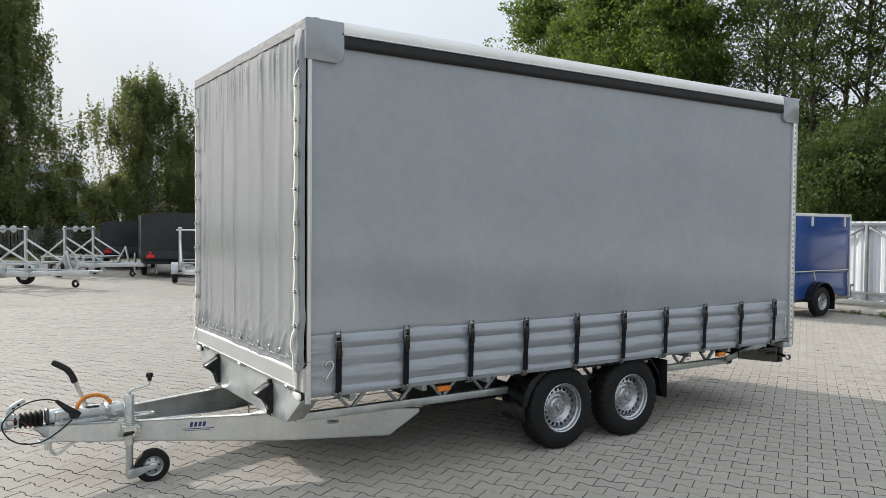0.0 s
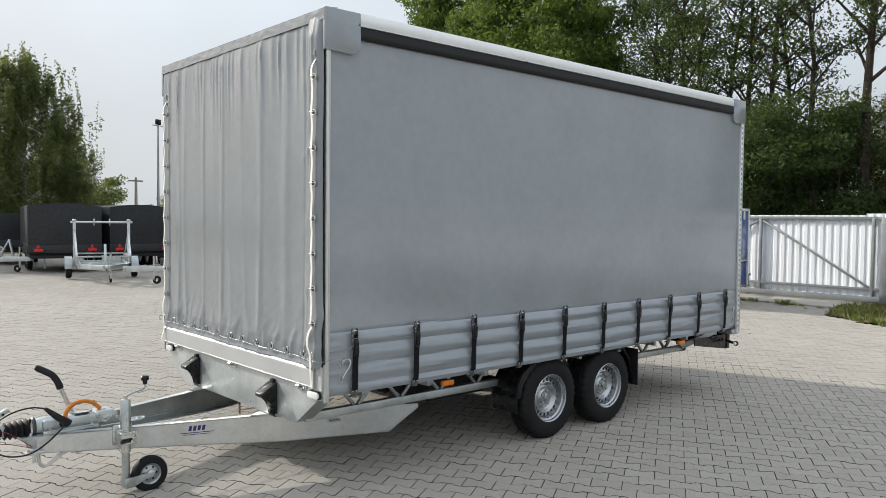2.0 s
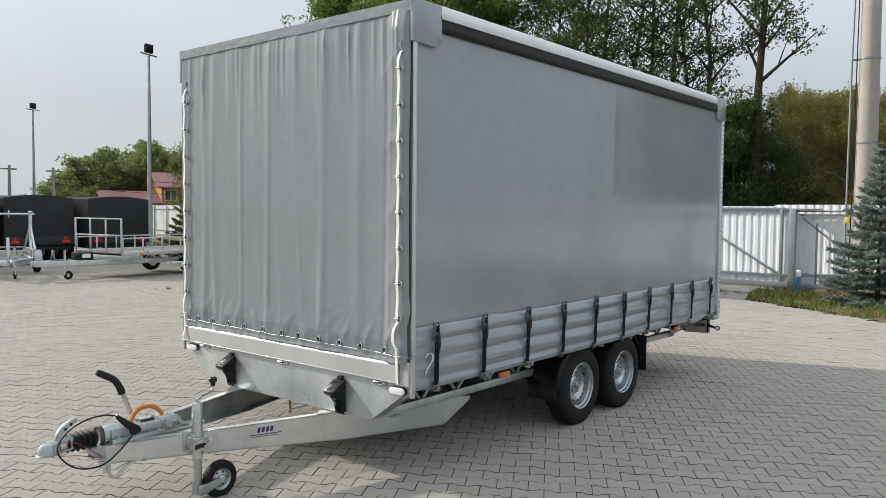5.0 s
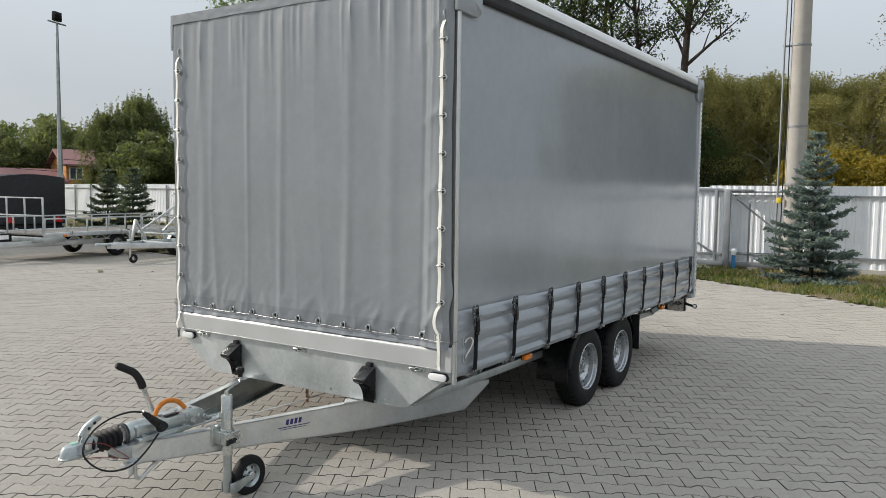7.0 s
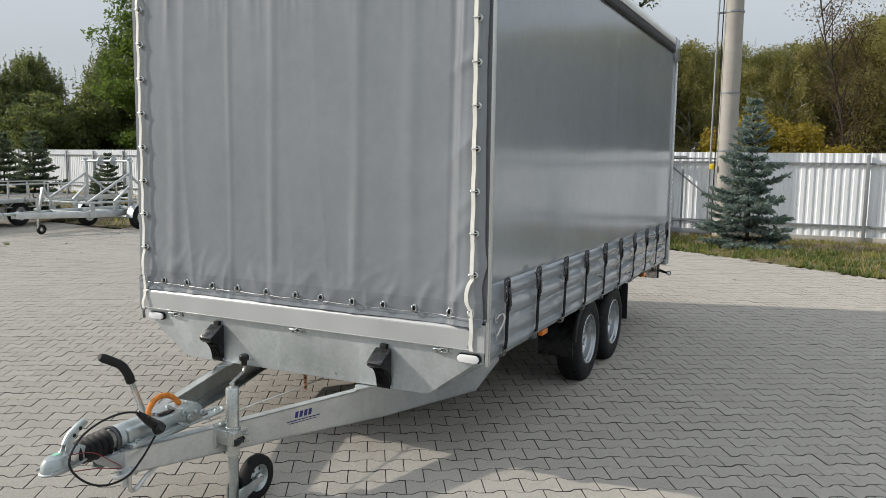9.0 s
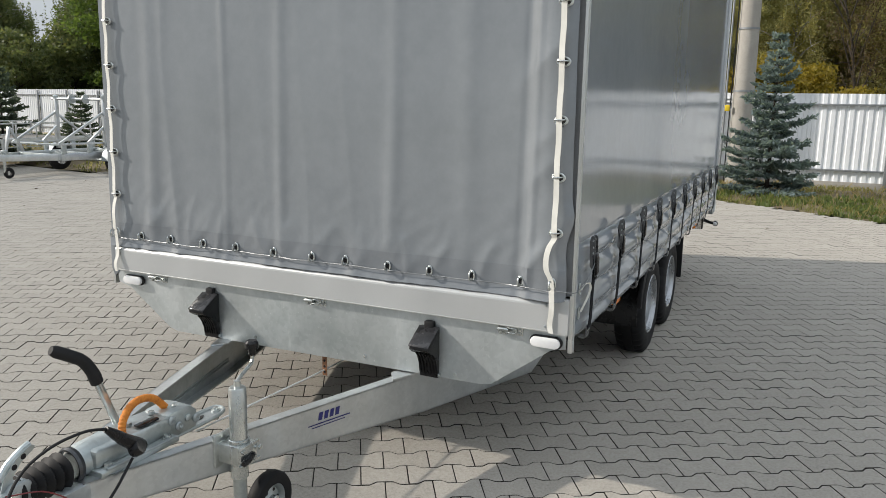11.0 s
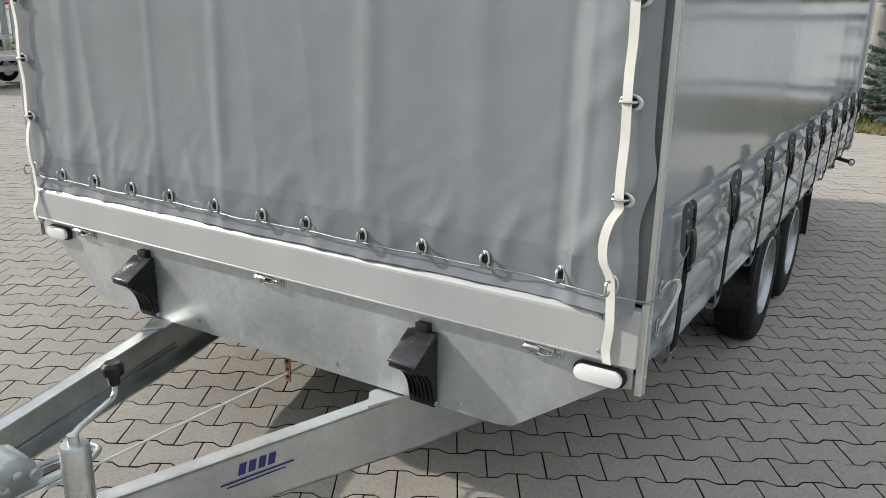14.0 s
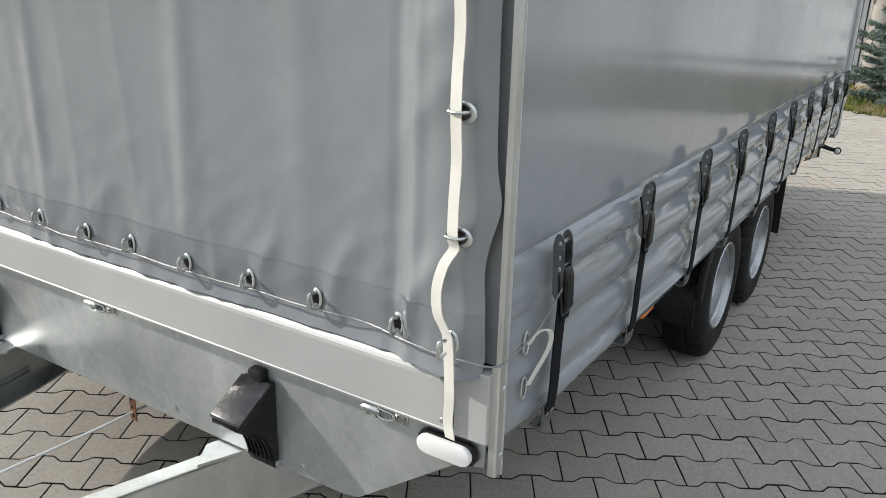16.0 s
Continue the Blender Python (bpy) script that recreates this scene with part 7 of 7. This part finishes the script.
def drum_trailer(x, y, rz, wy=0.85):
    """Galvanised reel carrier, drawbar towards local -y."""
    t = thing("reel_trailer", x, y, 0, rz, "bare galvanised cable-reel trailer with jockey wheel", "trailer", "parked reel trailers")
    for s in (-1, 1):
        bm = B()
        bar(bm, (s * 0.62, 1.75, 0.395), (s * 0.58, -0.35, 0.395), 0.07, 0.15, 0.006)
        bar(bm, (s * 0.58, -0.35, 0.395), (s * 0.05, -1.7, 0.42), 0.07, 0.13, 0.006)
        part("side_beam", bm, GALV_LIGHT, t)
        bm = B()
        bar(bm, (s * 0.66, -0.45, 0.655), (s * 0.66, 1.65, 0.655), 0.05, 0.04, 0.003)
        part("upper_rail", bm, GALV_LIGHT, t)
        for ya in (-0.30, 0.35, 1.05, 1.6):
            bm = B()
            box(bm, s * 0.64 - 0.025, s * 0.64 + 0.025, ya - 0.05, ya + 0.05, 0.46, 0.64, 0.003)
            part("bracket", bm, GALV, t)
        bm = B()
        bar(bm, (s * 0.70, 0.72, 0.50), (s * 0.70, 0.72, 1.60), 0.075, 0.075, 0.004)
        part("reel_post", bm, GALV_LIGHT, t)
        bm = B()
        lathe(bm, [(0, 0.0), (0.055, 0.0), (0.055, 0.05), (0.03, 0.07), (0, 0.07)], Matrix.Translation((s * 0.70, 0.72, 1.585)), 12)
        part("bearing_cap", bm, GALV, t)
        for ya, za in ((-0.42, 1.30), (0.30, 1.0), (1.55, 1.25)):
            bm = B()
            bar(bm, (s * 0.66, ya, 0.67), (s * 0.69, 0.72, za), 0.045, 0.045, 0.003)
            part("brace", bm, GALV_LIGHT, t)
        bm = B()
        pts = [(0.33 * math.cos(a), 0.33 * math.sin(a)) for a in (math.pi * k / 10 for k in range(11))]
        pin = [(0.318 * c / 0.33, 0.318 * z / 0.33) for c, z in pts]
        prism(bm, [(wy + c, 0.28 + z) for c, z in pts] + [(wy + c, 0.28 + z) for c, z in reversed(pin)], s * 0.76, s * 0.95, "yz")
        part("mudguard", bm, GALV_DULL, t)
    bm = B()
    tube(bm, [(-0.80, 0.72, 1.57), (0.80, 0.72, 1.57)], 0.03, 10)
    axle = part("reel_bar", bm, GALV_LIGHT, t)
    for xx in (-0.2, 0.2):
        bm = B()
        tube(bm, [(xx - 0.012, 0.72, 1.57), (xx + 0.012, 0.72, 1.57)], 0.10, 16)
        part("reel_disc", bm, GALV, axle)
    for yy, zz, xx, w, h in ((-0.38, 0.40, 0.6, 0.06, 0.12), (0.4, 0.40, 0.6, 0.06, 0.12), (1.62, 0.40, 0.6, 0.06, 0.12), (-0.43, 0.655, 0.66, 0.05, 0.04), (1.63, 0.655, 0.66, 0.05, 0.04)):
        bm = B()
        bar(bm, (-xx, yy, zz), (xx, yy, zz), w, h, 0.004)
        part("cross_member", bm, GALV, t)
    bm = B()
    tube(bm, [(-0.8, wy, 0.28), (0.8, wy, 0.28)], 0.04, 10)
    part("axle_tube", bm, GALV, t)
    bm = B()
    bar(bm, (0, -1.12, 0.50), (0, -1.0, 1.0), 0.06, 0.05, 0.004)
    bar(bm, (0, -1.0, 1.0), (0, -0.72, 0.52), 0.05, 0.04, 0.004)
    part("winch_post", bm, GALV_LIGHT, t)
    bm = B()
    tube(bm, [(0.12, -1.25, 0.12), (0.12, -1.25, 0.78)], 0.028, 10)
    jk = part("jockey_stand", bm, ZINC, t)
    bm = B()
    tube(bm, [(0.12, -1.25, 0.78), (0.12, -1.33, 0.80), (0.12, -1.33, 0.88)], 0.012, 8)
    part("crank", bm, BLACK, jk)
    bm = B()
    lathe(bm, [(0.05, -0.025), (0.1, -0.028), (0.11, 0), (0.1, 0.028), (0.05, 0.025)], Matrix.Translation((0.12, -1.17, 0.11)) @ pose(0, 0, 0, 0, 90, 0), 20, True)
    part("jockey_wheel", bm, RUBBER, jk)
    bm = B()
    tube(bm, [(0, -1.65, 0.46), (0, -1.95, 0.46)], 0.035, 10)
    lathe(bm, [(0, 0.05), (0.04, 0.04), (0.05, 0), (0.045, -0.02)], Matrix.Translation((0, -2.0, 0.45)), 14)
    part("coupling", bm, GALV, t)
    bm = B()
    box(bm, 0.06, 0.18, -1.29, -1.20, 0.50, 0.56, 0.006)
    part("jockey_clamp", bm, GALV, jk)
    wheel_set(t, [(-0.85, wy, -1), (0.85, wy, 1)], 0.28, 0.16)
    return t


drum_trailer(6.26, 22.2, -15)
drum_trailer(1.93, 23.23, 49)
drum_trailer(4.2, 27.3, 45)
drum_trailer(10.2, 17.8, -88)


def flatbed(x, y, rz, ln=5.3, ax=2.2):
    """Flat galvanised platform trailer, drawbar towards local -x."""
    t = thing("flatbed_trailer", x, y, 0, rz, "galvanised flatbed trailer with railings and front frame", "trailer")
    bm = B()
    box(bm, 0.02, ln, 0.0, 0.126, 0.60, 0.63)
    board = mesh_of("deck_board", bm, WOOD_GREY)
    for k in range(14):
        part_me("deck_board", board, t, "", Matrix.Translation((0, -0.92 + k * 0.132, 0)))
    for s in (-1, 1):
        bm = B()
        box(bm, 0, ln + 0.02, s * 0.96 - 0.03, s * 0.96 + 0.03, 0.555, 0.66, 0.006)
        part("side_rail", bm, GALV_LIGHT, t)
        bm = B()
        box(bm, 0.0, ln + 0.02, s * 0.96 - 0.016, s * 0.96 + 0.016, 0.975, 1.008, 0.004)
        part("hand_rail", bm, GALV_LIGHT, t)
        for k in range(10):
            px = 0.02 + k * (ln - 0.05) / 9
            bm = B()
            box(bm, px, px + 0.032, s * 0.96 - 0.014, s * 0.96 + 0.014, 0.66, 0.98, 0.003)
            part("rail_post", bm, GALV_LIGHT, t)
        for px in (0.7, 2.2, 3.7):
            bm = B()
            box(bm, px, px + 0.06, s * 0.995 - 0.012, s * 0.995 + 0.012, 0.60, 0.69, 0.004)
            part("lashing_ring", bm, ZINC, t)
        bm = B()
        bar(bm, (-1.7, s * 0.08, 0.40), (0.5, s * 0.66, 0.39), 0.06, 0.13, 0.005)
        bar(bm, (0.5, s * 0.66, 0.39), (ax - 0.35, s * 0.74, 0.39), 0.06, 0.13, 0.005)
        part("drawbar_beam", bm, GALV_LIGHT, t)
        bm = B()
        bar(bm, (0.05, s * 0.85, 0.445), (ln - 0.1, s * 0.85, 0.445), 0.025, 0.02)
        chord = part("lower_chord", bm, GALV, t)
        for k in range(13):
            xm = 0.35 + k * 0.38
            for dx in (-0.16, 0.16):
                bm = B()
                bar(bm, (xm + dx, s * 0.85, 0.56), (xm, s * 0.85, 0.45), 0.02, 0.02)
                part("lattice_bar", bm, GALV, chord)
    bm = B()
    for yy in (-0.95, -0.32, 0.32, 0.95):
        w = 0.022 if abs(yy) > 0.9 else 0.015
        box(bm, -0.012, 0.022, yy - w, yy + w, 0.60, 1.49, 0.004)
    for z in (1.05, 1.465):
        box(bm, -0.010, 0.020, -0.95, 0.95, z, z + 0.032, 0.004)
    part("front_frame", bm, GALV_LIGHT, t)
    bm = B()
    box(bm, -0.75, -0.35, -0.35, 0.0, 0.46, 0.66, 0.03)
    battery = part("battery_box", bm, BLACK, t)
    bm = B()
    box(bm, -0.66, -0.44, -0.354, -0.350, 0.52, 0.62)
    part("blank_label", bm, WHITE_PLASTIC, battery)
    bm = B()
    box(bm, -0.02, 0.55, -0.99, 0.99, 0.44, 0.56, 0.006)
    part("front_apron", bm, GALV, t)
    bm = B()
    box(bm, 0.50, 0.60, -1.01, -0.985, 0.56, 0.61, 0.008)
    part("side_lamp", bm, AMBER, t)
    bm = B()
    tube(bm, [(-1.05, -0.25, 0.1), (-1.05, -0.25, 0.72)], 0.028, 10)
    part("jockey_stand", bm, ZINC, t)
    bm = B()
    lathe(bm, [(0.05, -0.025), (0.1, -0.028), (0.11, 0), (0.1, 0.028), (0.05, 0.025)], Matrix.Translation((-0.97, -0.25, 0.11)) @ pose(0, 0, 0, 90, 0, 0), 20, True)
    part("jockey_wheel", bm, RUBBER, t)
    wheel_set(t, [(xx, s * 0.80, s) for xx in (ax,) for s in (-1, 1)], 0.29, 0.16, "y")
    return t


flatbed(7.83, 20.43, 8)

# ---- blue covered trailer ----
blue = thing("blue_trailer", 13.5, 8.65, 0, 0, "small box trailer with a glossy blue tarpaulin", "trailer")
bm = B()
box(bm, 0.0, 2.28, 0.0, 1.6, 0.86, 2.0, 0.02)
part("tarp_cover", bm, TARP_BLUE, blue)
bm = B()
box(bm, 0.02, 2.26, 0.015, 1.58, 0.36, 0.86, 0.01)
part("side_board", bm, TARP_BLUE, blue)
bm = B()
box(bm, -0.02, 2.30, -0.02, 1.62, 1.995, 2.055, 0.012)
part("roof_hem", bm, ALU_PALE, blue)
bm = B()
box(bm, 2.262, 2.30, -0.018, 0.02, 0.36, 2.02, 0.004)
part("corner_post", bm, ALU_PALE, blue)
bm = B()
tube(bm, smooth_path([(0.0, -0.025, 0.91), (0.6, -0.028, 0.905), (1.2, -0.028, 0.915), (2.3, -0.026, 0.91)], 4), 0.009, 6)
tube(bm, smooth_path([(0.95, -0.03, 0.91), (0.97, -0.04, 0.82), (1.03, -0.035, 0.70)], 4), 0.008, 6)
part("lashing_rope", bm, WHITE_STRAP, blue)
for x in (0.9, 2.05):
    bm = B()
    box(bm, x - 0.025, x + 0.025, -0.03, -0.002, 1.80, 1.99, 0.004)
    part("hanger_strap", bm, WHITE_STRAP, blue)
bm = B()
box(bm, 0.05, 2.5, 0.15, 0.22, 0.28, 0.36, 0.006)
box(bm, 0.05, 2.5, 1.35, 1.42, 0.28, 0.36, 0.006)
bar(bm, (2.3, 0.3, 0.32), (3.4, 0.78, 0.40), 0.06, 0.09, 0.005)
bar(bm, (2.3, 1.3, 0.32), (3.4, 0.82, 0.40), 0.06, 0.09, 0.005)
part("chassis", bm, GALV, blue)
bm = B()
pts = [(0.40 * math.cos(a), 0.40 * math.sin(a)) for a in (math.pi * k / 8 for k in range(9))]
prism(bm, [(1.12 + c, 0.30 + z) for c, z in pts] + [(1.12 + c * 0.94, 0.30 + z * 0.94) for c, z in reversed(pts)], -0.16, 0.06, "xz")
part("mudguard", bm, BLACK, blue)
bm = B()
box(bm, 1.50, 1.52, -0.15, 0.05, 0.13, 0.40, 0.003)
part("mud_flap", bm, RUBBER, blue)
bm = B()
box(bm, 1.72, 1.82, -0.03, 0.013, 0.37, 0.41, 0.01)
part("side_lamp", bm, AMBER, blue)
bm = B()
box(bm, 2.31, 2.50, 0.05, 0.16, 0.34, 0.50, 0.02)
bar(bm, (2.33, 0.10, 0.36), (2.47, 0.10, 0.56), 0.07, 0.10, 0.01)
tube(bm, [(2.44, 0.1, 0.55), (2.62, 0.1, 0.57)], 0.028, 8)
tube(bm, [(2.40, 0.1, 0.30), (2.60, 0.1, 0.33)], 0.018, 8)
part("spare_bracket", bm, BUCKLE_STEEL, blue)
wheel_set(blue, [(1.12, -0.05, -1), (1.12, 1.65, 1)], 0.30, 0.16, "y")

# ---- far side: masts, houses, wooden fence ----
def mast(x, y, h, label):
    t = thing("floodlight_mast", x, y, 0, 20, label, "lamp post", "floodlight masts")
    bm = B()
    tube(bm, [(0, 0, -0.2), (0, 0, h)], [0.13, 0.06], 12)
    part("mast_pole", bm, GALV_DULL, t)
    bm = B()
    box(bm, -0.55, 0.55, -0.03, 0.03, h, h + 0.06, 0.005)
    part("cross_arm", bm, GALV_DULL, t)
    bm = B()
    box(bm, -0.22, 0.22, -0.10, 0.08, h + 0.10, h + 0.50, 0.03, None)
    part("floodlight", bm, BLACK, t)
    return t


mast(22.0, 59.0, 8.7, "tall slim galvanised floodlight mast")
mast(17.15, 34.5, 8.8, "tall slim galvanised floodlight mast")


def power_pole(x, y, h):
    t = thing("power_pole", x, y, 0, 0, "thin distant concrete power pole", "pole", "distant power poles")
    bm = B()
    tube(bm, [(0, 0, -0.2), (0, 0, h)], [0.14, 0.09], 10)
    part("pole_shaft", bm, CONCRETE, t)
    bm = B()
    box(bm, -0.5, 0.5, -0.04, 0.04, h - 0.3, h - 0.2)
    part("cross_arm", bm, FENCE_STEEL, t)


power_pole(19.6, 57.0, 4.6)
power_pole(22.7, 57.5, 4.6)
wires = thing("overhead_wires", 0, 0, 0, 0, "thin dark overhead power wires", "power line")
for dz in (0, -0.45, -0.9):
    bm = B()
    tube(bm, [(22.7, 57.5, 4.4 + dz), (27, 56, 3.9 + dz), (33, 54, 3.6 + dz), (42, 51, 3.9 + dz)], 0.018, 5)
    part("wire", bm, BLACK_MATT, wires)


def house(name, x, y, rz, w, d, eave, ridge_z, wall_m, roof_m, label, windows):
    t = thing(name, x, y, 0, rz, label, "house")
    bm = B()
    prism(bm, [(-w / 2, 0), (w / 2, 0), (w / 2, eave), (-w / 2, eave)], 0, d, "xz")
    part("wall", bm, wall_m, t)
    bm = B()
    prism(bm, [(-0.4, eave - 0.1), (d / 2, ridge_z), (d + 0.4, eave - 0.1), (d + 0.4, eave + 0.05), (d / 2, ridge_z + 0.18), (-0.4, eave + 0.05)], -w / 2 - 0.4, w / 2 + 0.4, "yz")
    part("roof", bm, roof_m, t)
    bm = B()
    prism(bm, [(0, eave), (d / 2, ridge_z - 0.05), (d, eave)], -w / 2, w / 2, "yz")
    part("gable", bm, wall_m, t)
    for wx, wz in windows:
        bm = B()
        box(bm, wx - 0.55, wx + 0.55, -0.05, 0.02, wz - 0.5, wz + 0.5, 0.02)
        wi = part("window", bm, WHITE_PLASTIC, t)
        for s in (-1, 1):
            bm = B()
            box(bm, wx + s * 0.25 - 0.2, wx + s * 0.25 + 0.2, -0.065, -0.045, wz - 0.42, wz + 0.42)
            part("pane", bm, GLASS_DARK, wi)
    return t


house("ochre_house", 35.9, 61.0, -18, 5.0, 5.5, 3.6, 4.8, HOUSE_WALL, ROOF_RED, "ochre rendered house with a red hipped roof", [(-1.75, 2.9), (0.8, 2.9), (-1.75, 1.2)])
house("low_house", 31.3, 62.5, -18, 4.2, 4.0, 2.2, 3.1, HOUSE_WALL, ROOF_RED, "low ochre outbuilding with a red roof", [])
house("grey_house", 4.6, 58.5, 6, 7.5, 8.0, 3.2, 6.0, HOUSE_GREY, ROOF_GREY, "pale house with a blue-grey roof", [(-2.2, 2.0), (0.6, 2.0)])
wood = thing("wooden_fence", 0, 0, 0, 0, "weathered grey wooden plank fence", "fence")
bm = B()
box(bm, -0.02, 0.02, -0.06, 0.06, 0.05, 1.42, 0.004)
PLANK = mesh_of("plank", bm, WOOD_SHADED)
for k in range(110):
    part_me("plank", PLANK, wood, "", pose(-9.0 + 0.17 * k, 46.5, 0.03 * math.sin(k * 2.3), 0, 0, 90))
bm = B()
for z in (0.4, 1.15):
    box(bm, -9.2, 9.8, 46.53, 46.58, z, z + 0.09)
part("fence_rail", bm, WOOD_SHADED, wood)

# small tufts in the paving
def tuft(x, y, h, seed):
    rng = np.random.default_rng(seed)
    t = []
    for _ in range(90 if h > 0.14 else 40):
        a, l = rng.uniform(0, 6.28), rng.uniform(0.4, 1) * h
        c, s = math.cos(a), math.sin(a)
        o = rng.normal(0, h * 0.4, 2)
        w = h * 0.06
        t.append(((o[0] - s * w, o[1] + c * w, 0), (o[0] + s * w, o[1] - c * w, 0), (o[0] + c * l * 0.6, o[1] + s * l * 0.6, l * 0.7), (o[0] + c * l * 0.8, o[1] + s * l * 0.8, l)))
    ob = new("weed_tuft", quads_mesh("weed_tuft", t, WEED if seed % 3 == 0 else GRASS))
    ob.location = (x, y, yard_z(x, y))
    return tagged(ob, "small green weed tuft growing in the paving", "weed", "weeds in the paving")


for k, (x, y, h) in enumerate(((7.35, 16.3, 0.13), (15.2, 7.1, 0.08), (15.72, 7.95, 0.20), (15.66, 7.72, 0.22), (15.70, 7.52, 0.19), (15.62, 7.36, 0.15), (15.68, 7.84, 0.21), (15.55, 6.95, 0.14), (15.74, 8.15, 0.11), (15.76, 8.42, 0.20), (15.78, 8.58, 0.17), (15.8, 8.75, 0.12), (15.85, 9.3, 0.09), (15.8, 9.9, 0.12), (15.85, 10.1, 0.14), (15.8, 10.8, 0.10))):
    tuft(x, y, h * 0.65, 90 + k)

# ---- interlocking pavers ----
PU = Vector((0.526, -0.8505)).normalized()
PN = Vector((-PU.y, PU.x)) * -1
P0 = Vector((2.8440, 4.1675))
GAP = 0.0022


def paver_outline(g, e=0.0):
    """Dog-bone outline, 0.2 long, waisted, less a gap g and an inset e."""
    w0, w1, h = 0.0825 - g * 1.35 - e, 0.0575 - g * 1.35 - e, 0.1 - g - e
    half = [(-h, -w0), (-0.066, -w0), (-0.034, -w1), (0.034, -w1), (0.066, -w0), (h, -w0)]
    return half + [(-u, -v) for u, v in half]


def paver_mesh(top):
    o, i = paver_outline(GAP), paver_outline(GAP, 0.0014)
    n = len(o)
    verts = [(u, v, -0.032) for u, v in o] + [(u, v, top - 0.0014) for u, v in o] + [(u, v, top) for u, v in i]
    faces = [tuple(range(2 * n, 3 * n))]
    for a in (0, n):
        for k in range(n):
            faces.append((a + k, a + (k + 1) % n, a + n + (k + 1) % n, a + n + k))
    return verts, faces, [0] + [1] * n + [0] * n


def with_sides(me, kinds):
    me.materials.append(JOINT)
    me.polygons.foreach_set("material_index", kinds)
    return me


def paver_places(x0, x1, y0, y1):
    out = []
    for r in range(-260, 260):
        for c in range(-200, 200):
            p = P0 + PU * (0.2005 * c + 0.10025 + 0.10025 * (r % 2)) + PN * (0.1415 * r)
            if x0 < p.x < x1 and y0 < p.y < y1 and in_poly((p.x, p.y), YARD):
                out.append((p.x, p.y))
    return out


def slope(x, y):
    return (yard_z(x, y + 0.07) - yard_z(x, y - 0.07)) / 0.14


rng = np.random.default_rng(11)
ANG = math.atan2(PU.y, PU.x)
spots = paver_places(-4.5, 14.2, -3.5, 17.5)
close = sorted(spots, key=lambda p: min(math.hypot(p[0] - 2.6, p[1] - 3.7), math.hypot(p[0] - 0.9, p[1] - 5.3)))
near_set = set(close[:300])
PAVER_MESHES = []
for t in (0.0, 0.0008, -0.0008):
    V, F, K = paver_mesh(t)
    PAVER_MESHES.append(with_sides(raw_mesh("paver", V, F, PAVER), K))
for n, p in enumerate(close[:300]):
    ob = new("paver", PAVER_MESHES[n % 3])
    ob.matrix_basis = pose(p[0], p[1], yard_z(*p), math.degrees(slope(*p))) @ pose(0, 0, 0, rng.normal(0, 0.25), rng.normal(0, 0.25), math.degrees(ANG))
    ob.parent = pavement
V, F, K = paver_mesh(0.0)
V = np.array(V)
FLAT = np.array([(u, v, 0.0) for u, v in paver_outline(0.0014)])
TOPN = len(V) // 3
ca, sa = math.cos(ANG), math.sin(ANG)
verts, faces, kinds = [], [], []
for p in spots:
    if p in near_set:
        continue
    far = math.hypot(p[0] - 2, p[1] - 3.5) > 6.4
    q = (FLAT if far else V).copy()
    tilt = rng.normal(0, 0.003, 2)
    z = q[:, 2] + q[:, 0] * tilt[0] + q[:, 1] * tilt[1] + rng.normal(0, 0.0007)
    along = q[:, 0] * sa + q[:, 1] * ca
    w = np.stack([q[:, 0] * ca - q[:, 1] * sa + p[0], along + p[1], z + yard_z(*p) + along * slope(*p)], 1)
    base = len(verts)
    verts += w.tolist()
    if far:
        faces.append(tuple(range(base, base + TOPN)))
        kinds.append(0)
    else:
        faces += [tuple(base + k for k in f) for f in F]
        kinds += K
rest = new("paver_field", with_sides(raw_mesh("paver_field", verts, faces, PAVER), kinds))
rest.parent = pavement
tagged(rest, kind="stuff")
bed = sheet("joint_bed", [(-4.4, -3.4), (8.5, -3.4), (8.95, -2.2), (11.4, 1.8), (11.9, 2.75), (12.95, 4.25), (14.0, 6.0), (14.2, 6.4), (14.2, 16), (11, 17.4), (-4.4, 17.4)], -0.012, JOINT, "dark grit between the pavers", "pavement")
